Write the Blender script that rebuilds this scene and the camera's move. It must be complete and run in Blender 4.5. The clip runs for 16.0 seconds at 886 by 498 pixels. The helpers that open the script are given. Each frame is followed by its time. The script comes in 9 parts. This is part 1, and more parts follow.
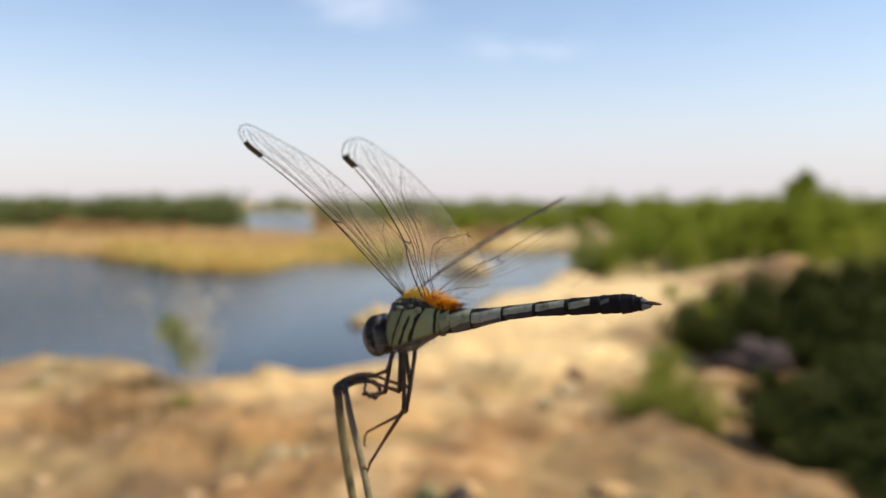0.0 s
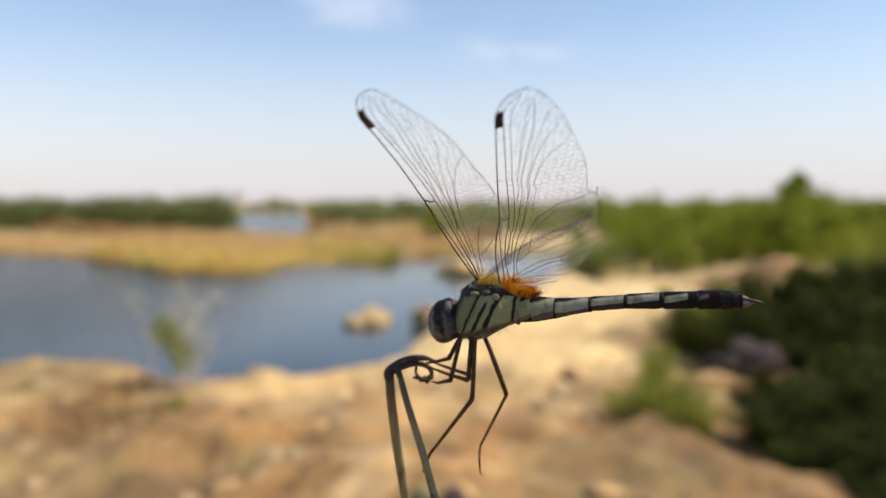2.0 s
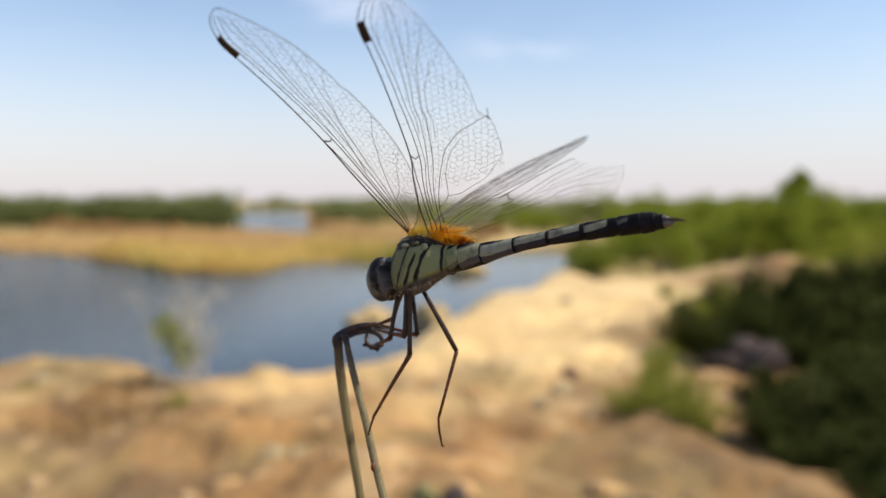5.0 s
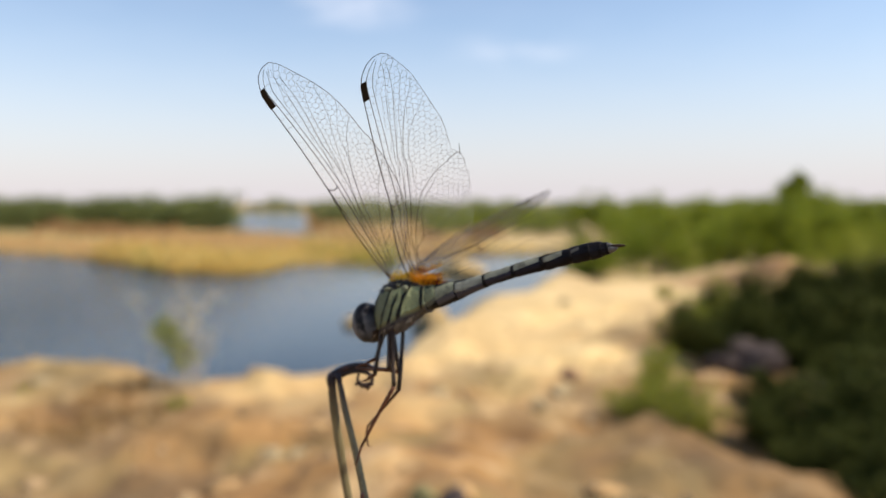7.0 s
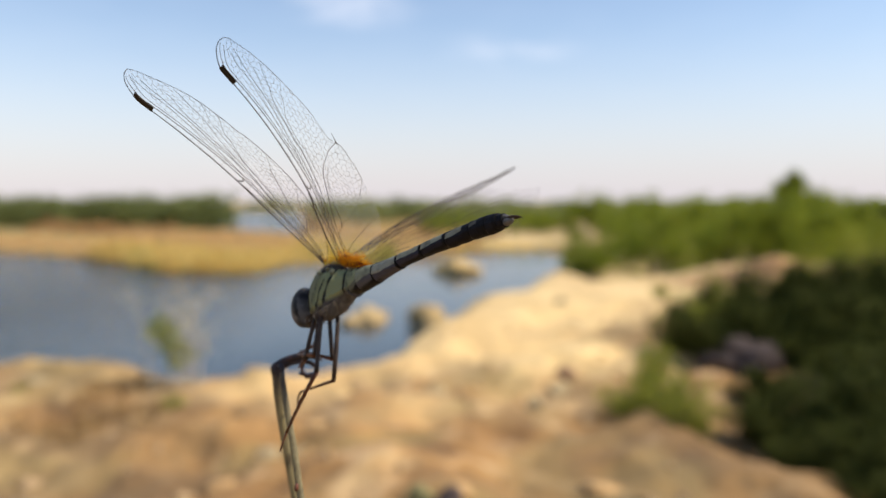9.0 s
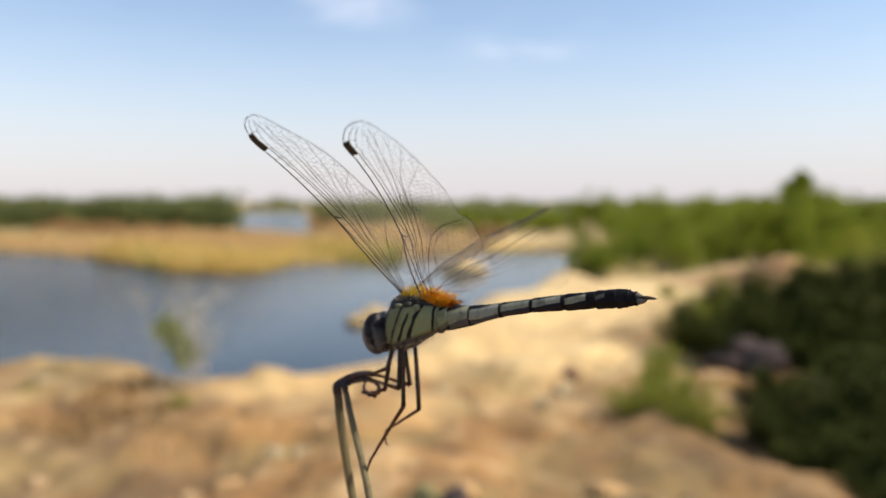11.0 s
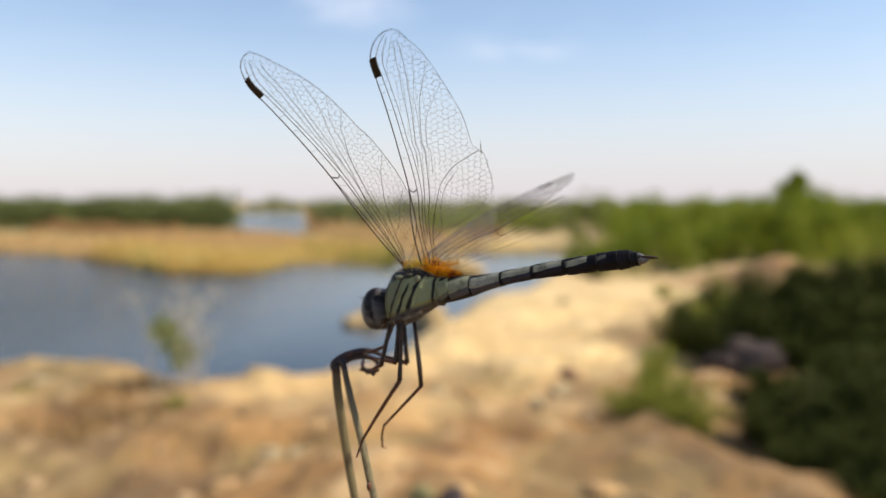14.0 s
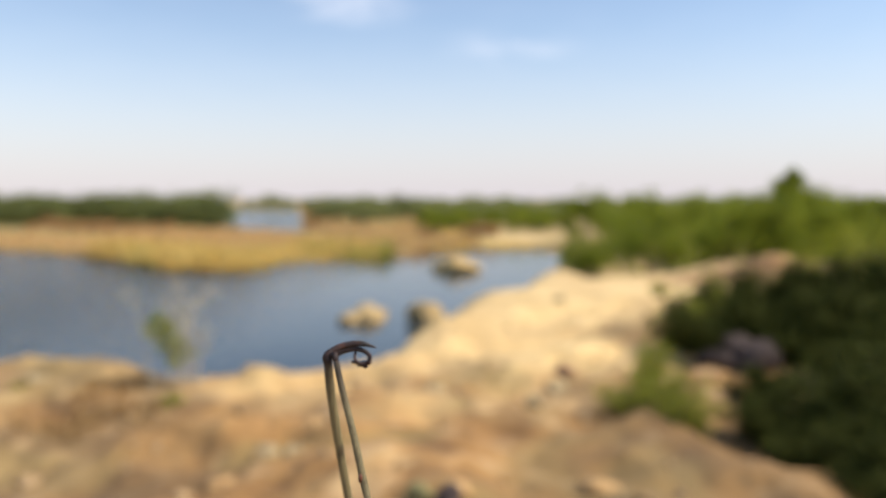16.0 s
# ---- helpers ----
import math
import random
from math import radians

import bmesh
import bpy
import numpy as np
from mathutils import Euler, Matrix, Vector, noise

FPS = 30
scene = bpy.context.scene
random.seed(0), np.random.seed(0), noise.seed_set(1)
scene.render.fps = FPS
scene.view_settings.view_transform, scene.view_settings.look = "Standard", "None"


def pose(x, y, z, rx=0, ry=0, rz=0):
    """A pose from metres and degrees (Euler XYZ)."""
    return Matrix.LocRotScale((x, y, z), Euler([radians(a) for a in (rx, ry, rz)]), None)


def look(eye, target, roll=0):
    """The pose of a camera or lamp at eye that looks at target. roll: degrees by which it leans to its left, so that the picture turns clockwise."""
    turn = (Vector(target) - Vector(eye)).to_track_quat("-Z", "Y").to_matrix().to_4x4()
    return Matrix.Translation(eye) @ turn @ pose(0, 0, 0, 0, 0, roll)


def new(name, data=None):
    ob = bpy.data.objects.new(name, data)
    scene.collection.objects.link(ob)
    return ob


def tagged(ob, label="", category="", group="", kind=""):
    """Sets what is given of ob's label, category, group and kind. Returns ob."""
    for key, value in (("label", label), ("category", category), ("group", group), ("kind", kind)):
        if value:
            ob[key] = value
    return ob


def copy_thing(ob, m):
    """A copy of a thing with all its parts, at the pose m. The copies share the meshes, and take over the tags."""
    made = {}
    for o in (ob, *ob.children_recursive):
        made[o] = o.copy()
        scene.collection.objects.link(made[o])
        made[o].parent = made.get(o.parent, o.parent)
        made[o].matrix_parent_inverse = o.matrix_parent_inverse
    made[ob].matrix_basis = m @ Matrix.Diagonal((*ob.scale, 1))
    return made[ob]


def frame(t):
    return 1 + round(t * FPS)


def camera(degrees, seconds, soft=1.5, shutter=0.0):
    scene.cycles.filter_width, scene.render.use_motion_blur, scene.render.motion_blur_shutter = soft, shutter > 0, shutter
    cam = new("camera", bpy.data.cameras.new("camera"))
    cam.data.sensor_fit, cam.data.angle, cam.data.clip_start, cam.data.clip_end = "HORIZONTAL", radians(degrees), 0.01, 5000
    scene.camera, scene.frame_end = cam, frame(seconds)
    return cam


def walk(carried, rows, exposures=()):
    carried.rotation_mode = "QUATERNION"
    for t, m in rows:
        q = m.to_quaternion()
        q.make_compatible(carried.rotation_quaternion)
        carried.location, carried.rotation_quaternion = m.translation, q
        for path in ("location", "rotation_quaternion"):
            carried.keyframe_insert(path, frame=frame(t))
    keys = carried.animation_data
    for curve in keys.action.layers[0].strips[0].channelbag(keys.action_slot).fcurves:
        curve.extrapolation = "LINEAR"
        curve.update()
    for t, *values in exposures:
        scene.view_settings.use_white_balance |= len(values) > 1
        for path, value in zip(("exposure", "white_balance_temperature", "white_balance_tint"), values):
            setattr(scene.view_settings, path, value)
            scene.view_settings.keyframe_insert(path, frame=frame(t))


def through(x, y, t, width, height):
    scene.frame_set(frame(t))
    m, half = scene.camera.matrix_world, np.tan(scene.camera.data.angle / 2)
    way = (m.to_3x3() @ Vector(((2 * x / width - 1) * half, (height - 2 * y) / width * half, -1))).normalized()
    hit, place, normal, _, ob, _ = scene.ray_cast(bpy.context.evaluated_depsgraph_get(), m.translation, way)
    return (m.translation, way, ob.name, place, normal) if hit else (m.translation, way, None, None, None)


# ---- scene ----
cam = camera(62.4, 16.0)
cam.data.dof.use_dof = True
cam.data.dof.focus_distance = 0.0895
cam.data.dof.aperture_fstop = 15.2
walk(cam, [
    (0.0, pose(0, 0, 5, 86.217, 0, 0.447)),
    (0.5, pose(0, 0, 5, 86.252, 0, 0.447)),
    (1.0, pose(0, 0, 5, 86.360, 0, 0.175)),
    (1.5, pose(0, 0, 5, 86.499, 0, 0.009)),
    (2.0, pose(0, 0, 5, 86.329, 0, -0.009)),
    (2.5, pose(0, 0, 5, 86.160, 0, -0.075)),
    (3.0, pose(0, 0, 5, 86.354, 0, -0.157)),
    (3.5, pose(0, 0, 5, 86.219, 0, -0.274)),
    (4.0, pose(0, 0, 5, 86.184, 0, -0.177)),
    (6.5, pose(0, 0, 5, 86.254, 0, 0.312)),
    (7.0, pose(0, 0, 5, 86.329, 0, 0.004)),
    (7.5, pose(0, 0, 5, 86.351, 0, -0.137)),
    (8.0, pose(0, 0, 5, 86.226, 0, -0.137)),
    (8.5, pose(0, 0, 5, 86.226, 0, -0.075)),
    (9.0, pose(0, 0, 5, 86.252, 0, -0.274)),
    (11.5, pose(0, 0, 5, 86.226, 0, 0.279)),
    (12.0, pose(0, 0, 5, 86.250, 0, 0.312)),
    (12.5, pose(0, 0, 5, 86.455, 0, 0.011)),
    (13.0, pose(0, 0, 5, 86.499, 0, -0.104)),
    (13.5, pose(0, 0, 5, 86.420, 0, -0.004)),
    (14.0, pose(0, 0, 5, 86.263, 0, -0.075)),
    (14.5, pose(0, 0, 5, 86.124, 0, -0.332)),
    (15.0, pose(0, 0, 5, 86.102, 0, -0.266)),
    (15.5, pose(0, 0, 5, 86.135, 0, -0.279)),
    (16.0, pose(0, 0, 5, 86.085, 0, -0.365)),
], exposures=((0.0, 0.0, 6930, 16.5), (16.0, 0.0, 6930, 16.5)))

# ---- sky and sun ----
SUN_AZ, SUN_EL = radians(98), radians(52)
sun_way = Vector((math.sin(SUN_AZ) * math.cos(SUN_EL), math.cos(SUN_AZ) * math.cos(SUN_EL), math.sin(SUN_EL)))
sun = new("sun", bpy.data.lights.new("sun", "SUN"))
sun.data.energy, sun.data.angle, sun.data.color = 5.0, radians(0.6), (1.0, 0.93, 0.80)
sun.matrix_world = look(sun_way * 40, (0, 0, 0))

world = bpy.data.worlds.new("world")
scene.world = world
world.use_nodes = True
wn, wl = world.node_tree.nodes, world.node_tree.links
wn.clear()
w_out, w_bg = wn.new("ShaderNodeOutputWorld"), wn.new("ShaderNodeBackground")
sky = wn.new("ShaderNodeTexSky")
sky.sky_type, sky.sun_disc = "NISHITA", False
sky.sun_elevation, sky.sun_rotation = SUN_EL, SUN_AZ
sky.altitude, sky.air_density, sky.dust_density, sky.ozone_density = 0, 1.1, 0.0, 1.5
# thin wisps of cloud
w_co = wn.new("ShaderNodeTexCoord")
w_map = wn.new("ShaderNodeMapping")
w_map.inputs["Scale"].default_value = (2.0, 2.0, 7.0)
w_noise = wn.new("ShaderNodeTexNoise")
w_noise.inputs["Scale"].default_value, w_noise.inputs["Detail"].default_value = 6.0, 4.0
w_ramp = wn.new("ShaderNodeValToRGB")
w_ramp.color_ramp.elements[0].position, w_ramp.color_ramp.elements[1].position = 0.35, 0.70
wl.new(w_co.outputs["Generated"], w_map.inputs["Vector"])
wl.new(w_map.outputs["Vector"], w_noise.inputs["Vector"])
wl.new(w_noise.outputs["Fac"], w_ramp.inputs["Fac"])
w_amount = wn.new("ShaderNodeMath")
w_amount.operation = "MULTIPLY"
w_amount.inputs[1].default_value = 0.34
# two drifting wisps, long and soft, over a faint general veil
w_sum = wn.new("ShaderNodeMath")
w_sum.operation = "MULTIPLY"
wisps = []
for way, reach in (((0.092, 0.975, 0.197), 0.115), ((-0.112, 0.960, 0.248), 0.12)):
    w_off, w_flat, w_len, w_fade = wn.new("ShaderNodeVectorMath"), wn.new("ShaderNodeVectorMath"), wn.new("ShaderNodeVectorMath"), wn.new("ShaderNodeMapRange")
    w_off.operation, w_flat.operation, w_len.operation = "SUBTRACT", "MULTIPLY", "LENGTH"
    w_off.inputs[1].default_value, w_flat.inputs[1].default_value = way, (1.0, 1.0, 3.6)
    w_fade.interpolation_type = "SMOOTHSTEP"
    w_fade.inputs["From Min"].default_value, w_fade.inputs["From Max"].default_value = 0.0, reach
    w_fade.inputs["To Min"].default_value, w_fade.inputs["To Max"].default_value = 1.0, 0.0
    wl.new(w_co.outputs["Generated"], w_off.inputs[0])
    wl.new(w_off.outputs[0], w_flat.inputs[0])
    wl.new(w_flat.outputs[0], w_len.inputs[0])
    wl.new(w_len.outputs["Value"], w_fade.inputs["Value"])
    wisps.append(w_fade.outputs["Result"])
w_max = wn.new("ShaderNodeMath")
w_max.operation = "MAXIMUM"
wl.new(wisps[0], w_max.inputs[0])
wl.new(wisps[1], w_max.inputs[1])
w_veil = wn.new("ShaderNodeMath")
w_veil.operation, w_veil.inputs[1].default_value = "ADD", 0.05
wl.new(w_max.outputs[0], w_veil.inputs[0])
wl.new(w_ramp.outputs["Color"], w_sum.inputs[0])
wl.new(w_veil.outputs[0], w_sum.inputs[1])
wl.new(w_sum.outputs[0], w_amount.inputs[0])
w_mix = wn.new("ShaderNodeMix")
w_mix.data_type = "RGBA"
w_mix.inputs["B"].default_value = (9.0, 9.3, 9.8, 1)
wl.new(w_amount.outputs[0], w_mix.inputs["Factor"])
w_rich = wn.new("ShaderNodeHueSaturation")
w_rich.inputs["Saturation"].default_value, w_rich.inputs["Value"].default_value = 1.02, 1.10
wl.new(sky.outputs["Color"], w_rich.inputs["Color"])
wl.new(w_rich.outputs["Color"], w_mix.inputs["A"])
# pale haze that thickens towards the horizon
w_sep, w_low, w_haze = wn.new("ShaderNodeSeparateXYZ"), wn.new("ShaderNodeMapRange"), wn.new("ShaderNodeMix")
w_haze.data_type = "RGBA"
w_haze.inputs["B"].default_value = (4.12, 4.35, 5.20, 1)
w_low.interpolation_type = "SMOOTHSTEP"
w_low.inputs["From Min"].default_value, w_low.inputs["From Max"].default_value = -0.05, 0.25
w_low.inputs["To Min"].default_value, w_low.inputs["To Max"].default_value = 0.95, 0.0
wl.new(w_co.outputs["Generated"], w_sep.inputs[0])
wl.new(w_sep.outputs["Z"], w_low.inputs["Value"])
wl.new(w_low.outputs["Result"], w_haze.inputs["Factor"])
wl.new(w_mix.outputs["Result"], w_haze.inputs["A"])
wl.new(w_haze.outputs["Result"], w_bg.inputs["Color"])
w_bg.inputs["Strength"].default_value = 0.15
wl.new(w_bg.outputs[0], w_out.inputs[0])


# ---- materials ----
def nodes_of(name):
    m = bpy.data.materials.new(name)
    m.use_nodes = True
    n, l = m.node_tree.nodes, m.node_tree.links
    return m, n, l, n["Principled BSDF"]


def mixed(n, l, fac, a, b):
    """A colour mix node; fac, a and b are sockets or values."""
    x = n.new("ShaderNodeMix")
    x.data_type = "RGBA"
    for socket, value in (("Factor", fac), ("A", a), ("B", b)):
        if isinstance(value, bpy.types.NodeSocket):
            l.new(value, x.inputs[socket])
        else:
            x.inputs[socket].default_value = (*value, 1) if isinstance(value, tuple) else value
    return x.outputs["Result"]


def noise_fac(n, l, scale, lo, hi, detail=4.0, coords="Object"):
    """A noise between 0 and 1 with its contrast set by lo and hi."""
    c, t, r = n.new("ShaderNodeTexCoord"), n.new("ShaderNodeTexNoise"), n.new("ShaderNodeMapRange")
    t.inputs["Scale"].default_value, t.inputs["Detail"].default_value = scale, detail
    r.inputs["From Min"].default_value, r.inputs["From Max"].default_value = lo, hi
    l.new(c.outputs[coords], t.inputs["Vector"])
    l.new(t.outputs["Fac"], r.inputs["Value"])
    return r.outputs["Result"]


def bumped(n, l, shader, height, strength, distance):
    b = n.new("ShaderNodeBump")
    b.inputs["Strength"].default_value, b.inputs["Distance"].default_value = strength, distance
    l.new(height, b.inputs["Height"])
    l.new(b.outputs["Normal"], shader.inputs["Normal"])


def plain(name, col, col2, scale, rough=0.6, bump=0.3, dist=0.01, metal=0.0, coords="Object", lo=0.35, hi=0.65):
    """Two colours mixed by a coarse and a fine noise, with relief."""
    m, n, l, s = nodes_of(name)
    big, fine = noise_fac(n, l, scale, lo, hi, coords=coords), noise_fac(n, l, scale * 9, 0.3, 0.7, coords=coords)
    c = mixed(n, l, big, col, col2)
    dim = tuple(v * 0.72 for v in col)
    k = n.new("ShaderNodeMath")
    k.operation, k.inputs[1].default_value = "MULTIPLY", 0.45
    l.new(fine, k.inputs[0])
    l.new(mixed(n, l, k.outputs[0], c, dim), s.inputs["Base Color"])
    s.inputs["Roughness"].default_value, s.inputs["Metallic"].default_value = rough, metal
    s.inputs["Specular IOR Level"].default_value = 0.25
    if bump:
        bumped(n, l, s, fine, bump, dist)
    return m


def leafy(name, col, col2, through=0.35):
    """Leaves: colour varied by island, some light passing through."""
    m, n, l, s = nodes_of(name)
    g = n.new("ShaderNodeNewGeometry")
    o = n.new("ShaderNodeObjectInfo")
    c = mixed(n, l, g.outputs["Random Per Island"], col, col2)
    k = n.new("ShaderNodeMath")
    k.operation, k.inputs[1].default_value = "MULTIPLY", 0.3
    l.new(o.outputs["Random"], k.inputs[0])
    c = mixed(n, l, k.outputs[0], c, tuple(v * 1.5 for v in col2))
    l.new(c, s.inputs["Base Color"])
    s.inputs["Roughness"].default_value, s.inputs["Specular IOR Level"].default_value = 0.8, 0.08
    t = n.new("ShaderNodeBsdfTranslucent")
    l.new(c, t.inputs["Color"])
    x = n.new("ShaderNodeMixShader")
    x.inputs[0].default_value = through
    l.new(s.outputs[0], x.inputs[1])
    l.new(t.outputs[0], x.inputs[2])
    l.new(x.outputs[0], n["Material Output"].inputs["Surface"])
    return m


def ground_material():
    """Pale sand and earth; the cover attribute blends in marsh turf, wet mud and painted shade."""
    m, n, l, s = nodes_of("sandy_ground")
    a = n.new("ShaderNodeAttribute")
    a.attribute_name = "cover"
    sep = n.new("ShaderNodeSeparateColor")
    l.new(a.outputs["Color"], sep.inputs[0])
    broad, mid, fine = noise_fac(n, l, 0.35, 0.38, 0.62), noise_fac(n, l, 2.3, 0.35, 0.68), noise_fac(n, l, 28.0, 0.3, 0.7)
    sand = mixed(n, l, mid, (0.81, 0.58, 0.255), (0.89, 0.69, 0.335))
    sand = mixed(n, l, broad, sand, (0.64, 0.45, 0.20))
    soil = mixed(n, l, noise_fac(n, l, 1.7, 0.38, 0.62, 5.0), (0.150, 0.070, 0.020), (0.45, 0.238, 0.074))
    soil = mixed(n, l, noise_fac(n, l, 2.4, 0.56, 0.68, 3.0), soil, (0.62, 0.41, 0.20))
    soil = mixed(n, l, noise_fac(n, l, 5.5, 0.55, 0.75), soil, (0.09, 0.052, 0.022))
    c = mixed(n, l, sep.outputs[0], sand, soil)
    turf = mixed(n, l, broad, (0.42, 0.30, 0.10), (0.33, 0.27, 0.085))
    c = mixed(n, l, sep.outputs[1], c, turf)
    c = mixed(n, l, sep.outputs[2], c, (0.11, 0.078, 0.036))
    k = n.new("ShaderNodeMath")
    k.operation, k.inputs[1].default_value = "MULTIPLY", 0.35
    l.new(fine, k.inputs[0])
    l.new(mixed(n, l, k.outputs[0], c, (0.30, 0.19, 0.075)), s.inputs["Base Color"])
    s.inputs["Roughness"].default_value = 0.95
    bumped(n, l, s, mid, 0.6, 0.08)
    return m


def water_material():
    """River water, with ripples strengthened towards the left to darken it there, calm towards the right."""
    m, n, l, s = nodes_of("river_water")
    l.new(mixed(n, l, noise_fac(n, l, 0.05, 0.4, 0.6), (0.018, 0.030, 0.040), (0.032, 0.045, 0.052)), s.inputs["Base Color"])
    s.inputs["Roughness"].default_value, s.inputs["IOR"].default_value = 0.12, 1.33
    c, sep, r = n.new("ShaderNodeTexCoord"), n.new("ShaderNodeSeparateXYZ"), n.new("ShaderNodeMapRange")
    l.new(c.outputs["Object"], sep.inputs[0])
    r.inputs["From Min"].default_value, r.inputs["From Max"].default_value = -20.0, -4.0
    r.inputs["To Min"].default_value, r.inputs["To Max"].default_value = 1.0, 0.05
    l.new(sep.outputs["X"], r.inputs["Value"])
    b = n.new("ShaderNodeBump")
    b.inputs["Distance"].default_value = 0.13
    l.new(r.outputs["Result"], b.inputs["Strength"])
    l.new(noise_fac(n, l, 1.6, 0.2, 0.8, 6.0), b.inputs["Height"])
    l.new(b.outputs["Normal"], s.inputs["Normal"])
    return m


def membrane_material(name, tint, amount):
    """Clear wing skin: mostly see-through, with a thin glossy film."""
    m, n, l, s = nodes_of(name)
    s.inputs["Base Color"].default_value = (*tint, 1)
    s.inputs["Roughness"].default_value, s.inputs["Specular IOR Level"].default_value = 0.45, 0.15
    film, lit = n.new("ShaderNodeMixShader"), n.new("ShaderNodeBsdfTranslucent")
    lit.inputs["Color"].default_value = (*tint, 1)
    film.inputs[0].default_value = 0.5
    l.new(s.outputs[0], film.inputs[1])
    l.new(lit.outputs[0], film.inputs[2])
    t, x = n.new("ShaderNodeBsdfTransparent"), n.new("ShaderNodeMixShader")
    k = n.new("ShaderNodeMath")
    k.operation, k.inputs[1].default_value = "MULTIPLY", amount * 0.7
    l.new(noise_fac(n, l, 260.0, 0.3, 0.7), k.inputs[0])
    k2 = n.new("ShaderNodeMath")
    k2.operation, k2.inputs[1].default_value = "ADD", amount * 0.65
    l.new(k.outputs[0], k2.inputs[0])
    l.new(k2.outputs[0], x.inputs[0])
    l.new(t.outputs[0], x.inputs[1])
    l.new(film.outputs[0], x.inputs[2])
    l.new(x.outputs[0], n["Material Output"].inputs["Surface"])
    return m


def ramp_of(n, l, value, stops):
    """A stepped colour ramp over value, stops as (position, colour)."""
    r = n.new("ShaderNodeValToRGB")
    r.color_ramp.interpolation = "LINEAR"
    e = r.color_ramp.elements
    e.remove(e[1])
    e[0].position, e[0].color = stops[0][0], (*stops[0][1], 1)
    for p, c in stops[1:]:
        e.new(p).color = (*c, 1)
    l.new(value, r.inputs["Fac"])
    return r.outputs["Color"]


def amber_material():
    """Amber stain of the hindwing base: deep red-amber inside, yellow and streaky towards its edge."""
    m, n, l, s = nodes_of("amber_wing_base")
    a = n.new("ShaderNodeAttribute")
    a.attribute_name = "stain"
    c, mp, t = n.new("ShaderNodeTexCoord"), n.new("ShaderNodeMapping"), n.new("ShaderNodeTexNoise")
    mp.inputs["Scale"].default_value = (300, 1500, 300)
    t.inputs["Scale"].default_value = 1.0
    l.new(c.outputs["Object"], mp.inputs["Vector"])
    l.new(mp.outputs["Vector"], t.inputs["Vector"])
    k = n.new("ShaderNodeMath")
    k.operation, k.inputs[1].default_value = "MULTIPLY_ADD", 0.55
    l.new(t.outputs["Fac"], k.inputs[0])
    l.new(a.outputs["Fac"], k.inputs[2])
    base = ramp_of(n, l, k.outputs[0], [(0.0, (0.78, 0.50, 0.05)), (0.55, (0.74, 0.38, 0.012)), (0.82, (0.62, 0.24, 0.006)), (1.0, (0.32, 0.085, 0.004))])
    l.new(base, s.inputs["Base Color"])
    s.inputs["Roughness"].default_value = 0.5
    tl, mx = n.new("ShaderNodeBsdfTranslucent"), n.new("ShaderNodeMixShader")
    l.new(base, tl.inputs["Color"])
    mx.inputs[0].default_value = 0.5
    l.new(s.outputs[0], mx.inputs[1])
    l.new(tl.outputs[0], mx.inputs[2])
    tr, x = n.new("ShaderNodeBsdfTransparent"), n.new("ShaderNodeMixShader")
    f = n.new("ShaderNodeMapRange")
    f.inputs["From Min"].default_value, f.inputs["From Max"].default_value = 0.36, 0.95
    f.inputs["To Max"].default_value = 0.95
    l.new(k.outputs[0], f.inputs["Value"])
    l.new(f.outputs["Result"], x.inputs[0])
    l.new(tr.outputs[0], x.inputs[1])
    l.new(mx.outputs[0], x.inputs[2])
    l.new(x.outputs[0], n["Material Output"].inputs["Surface"])
    return m


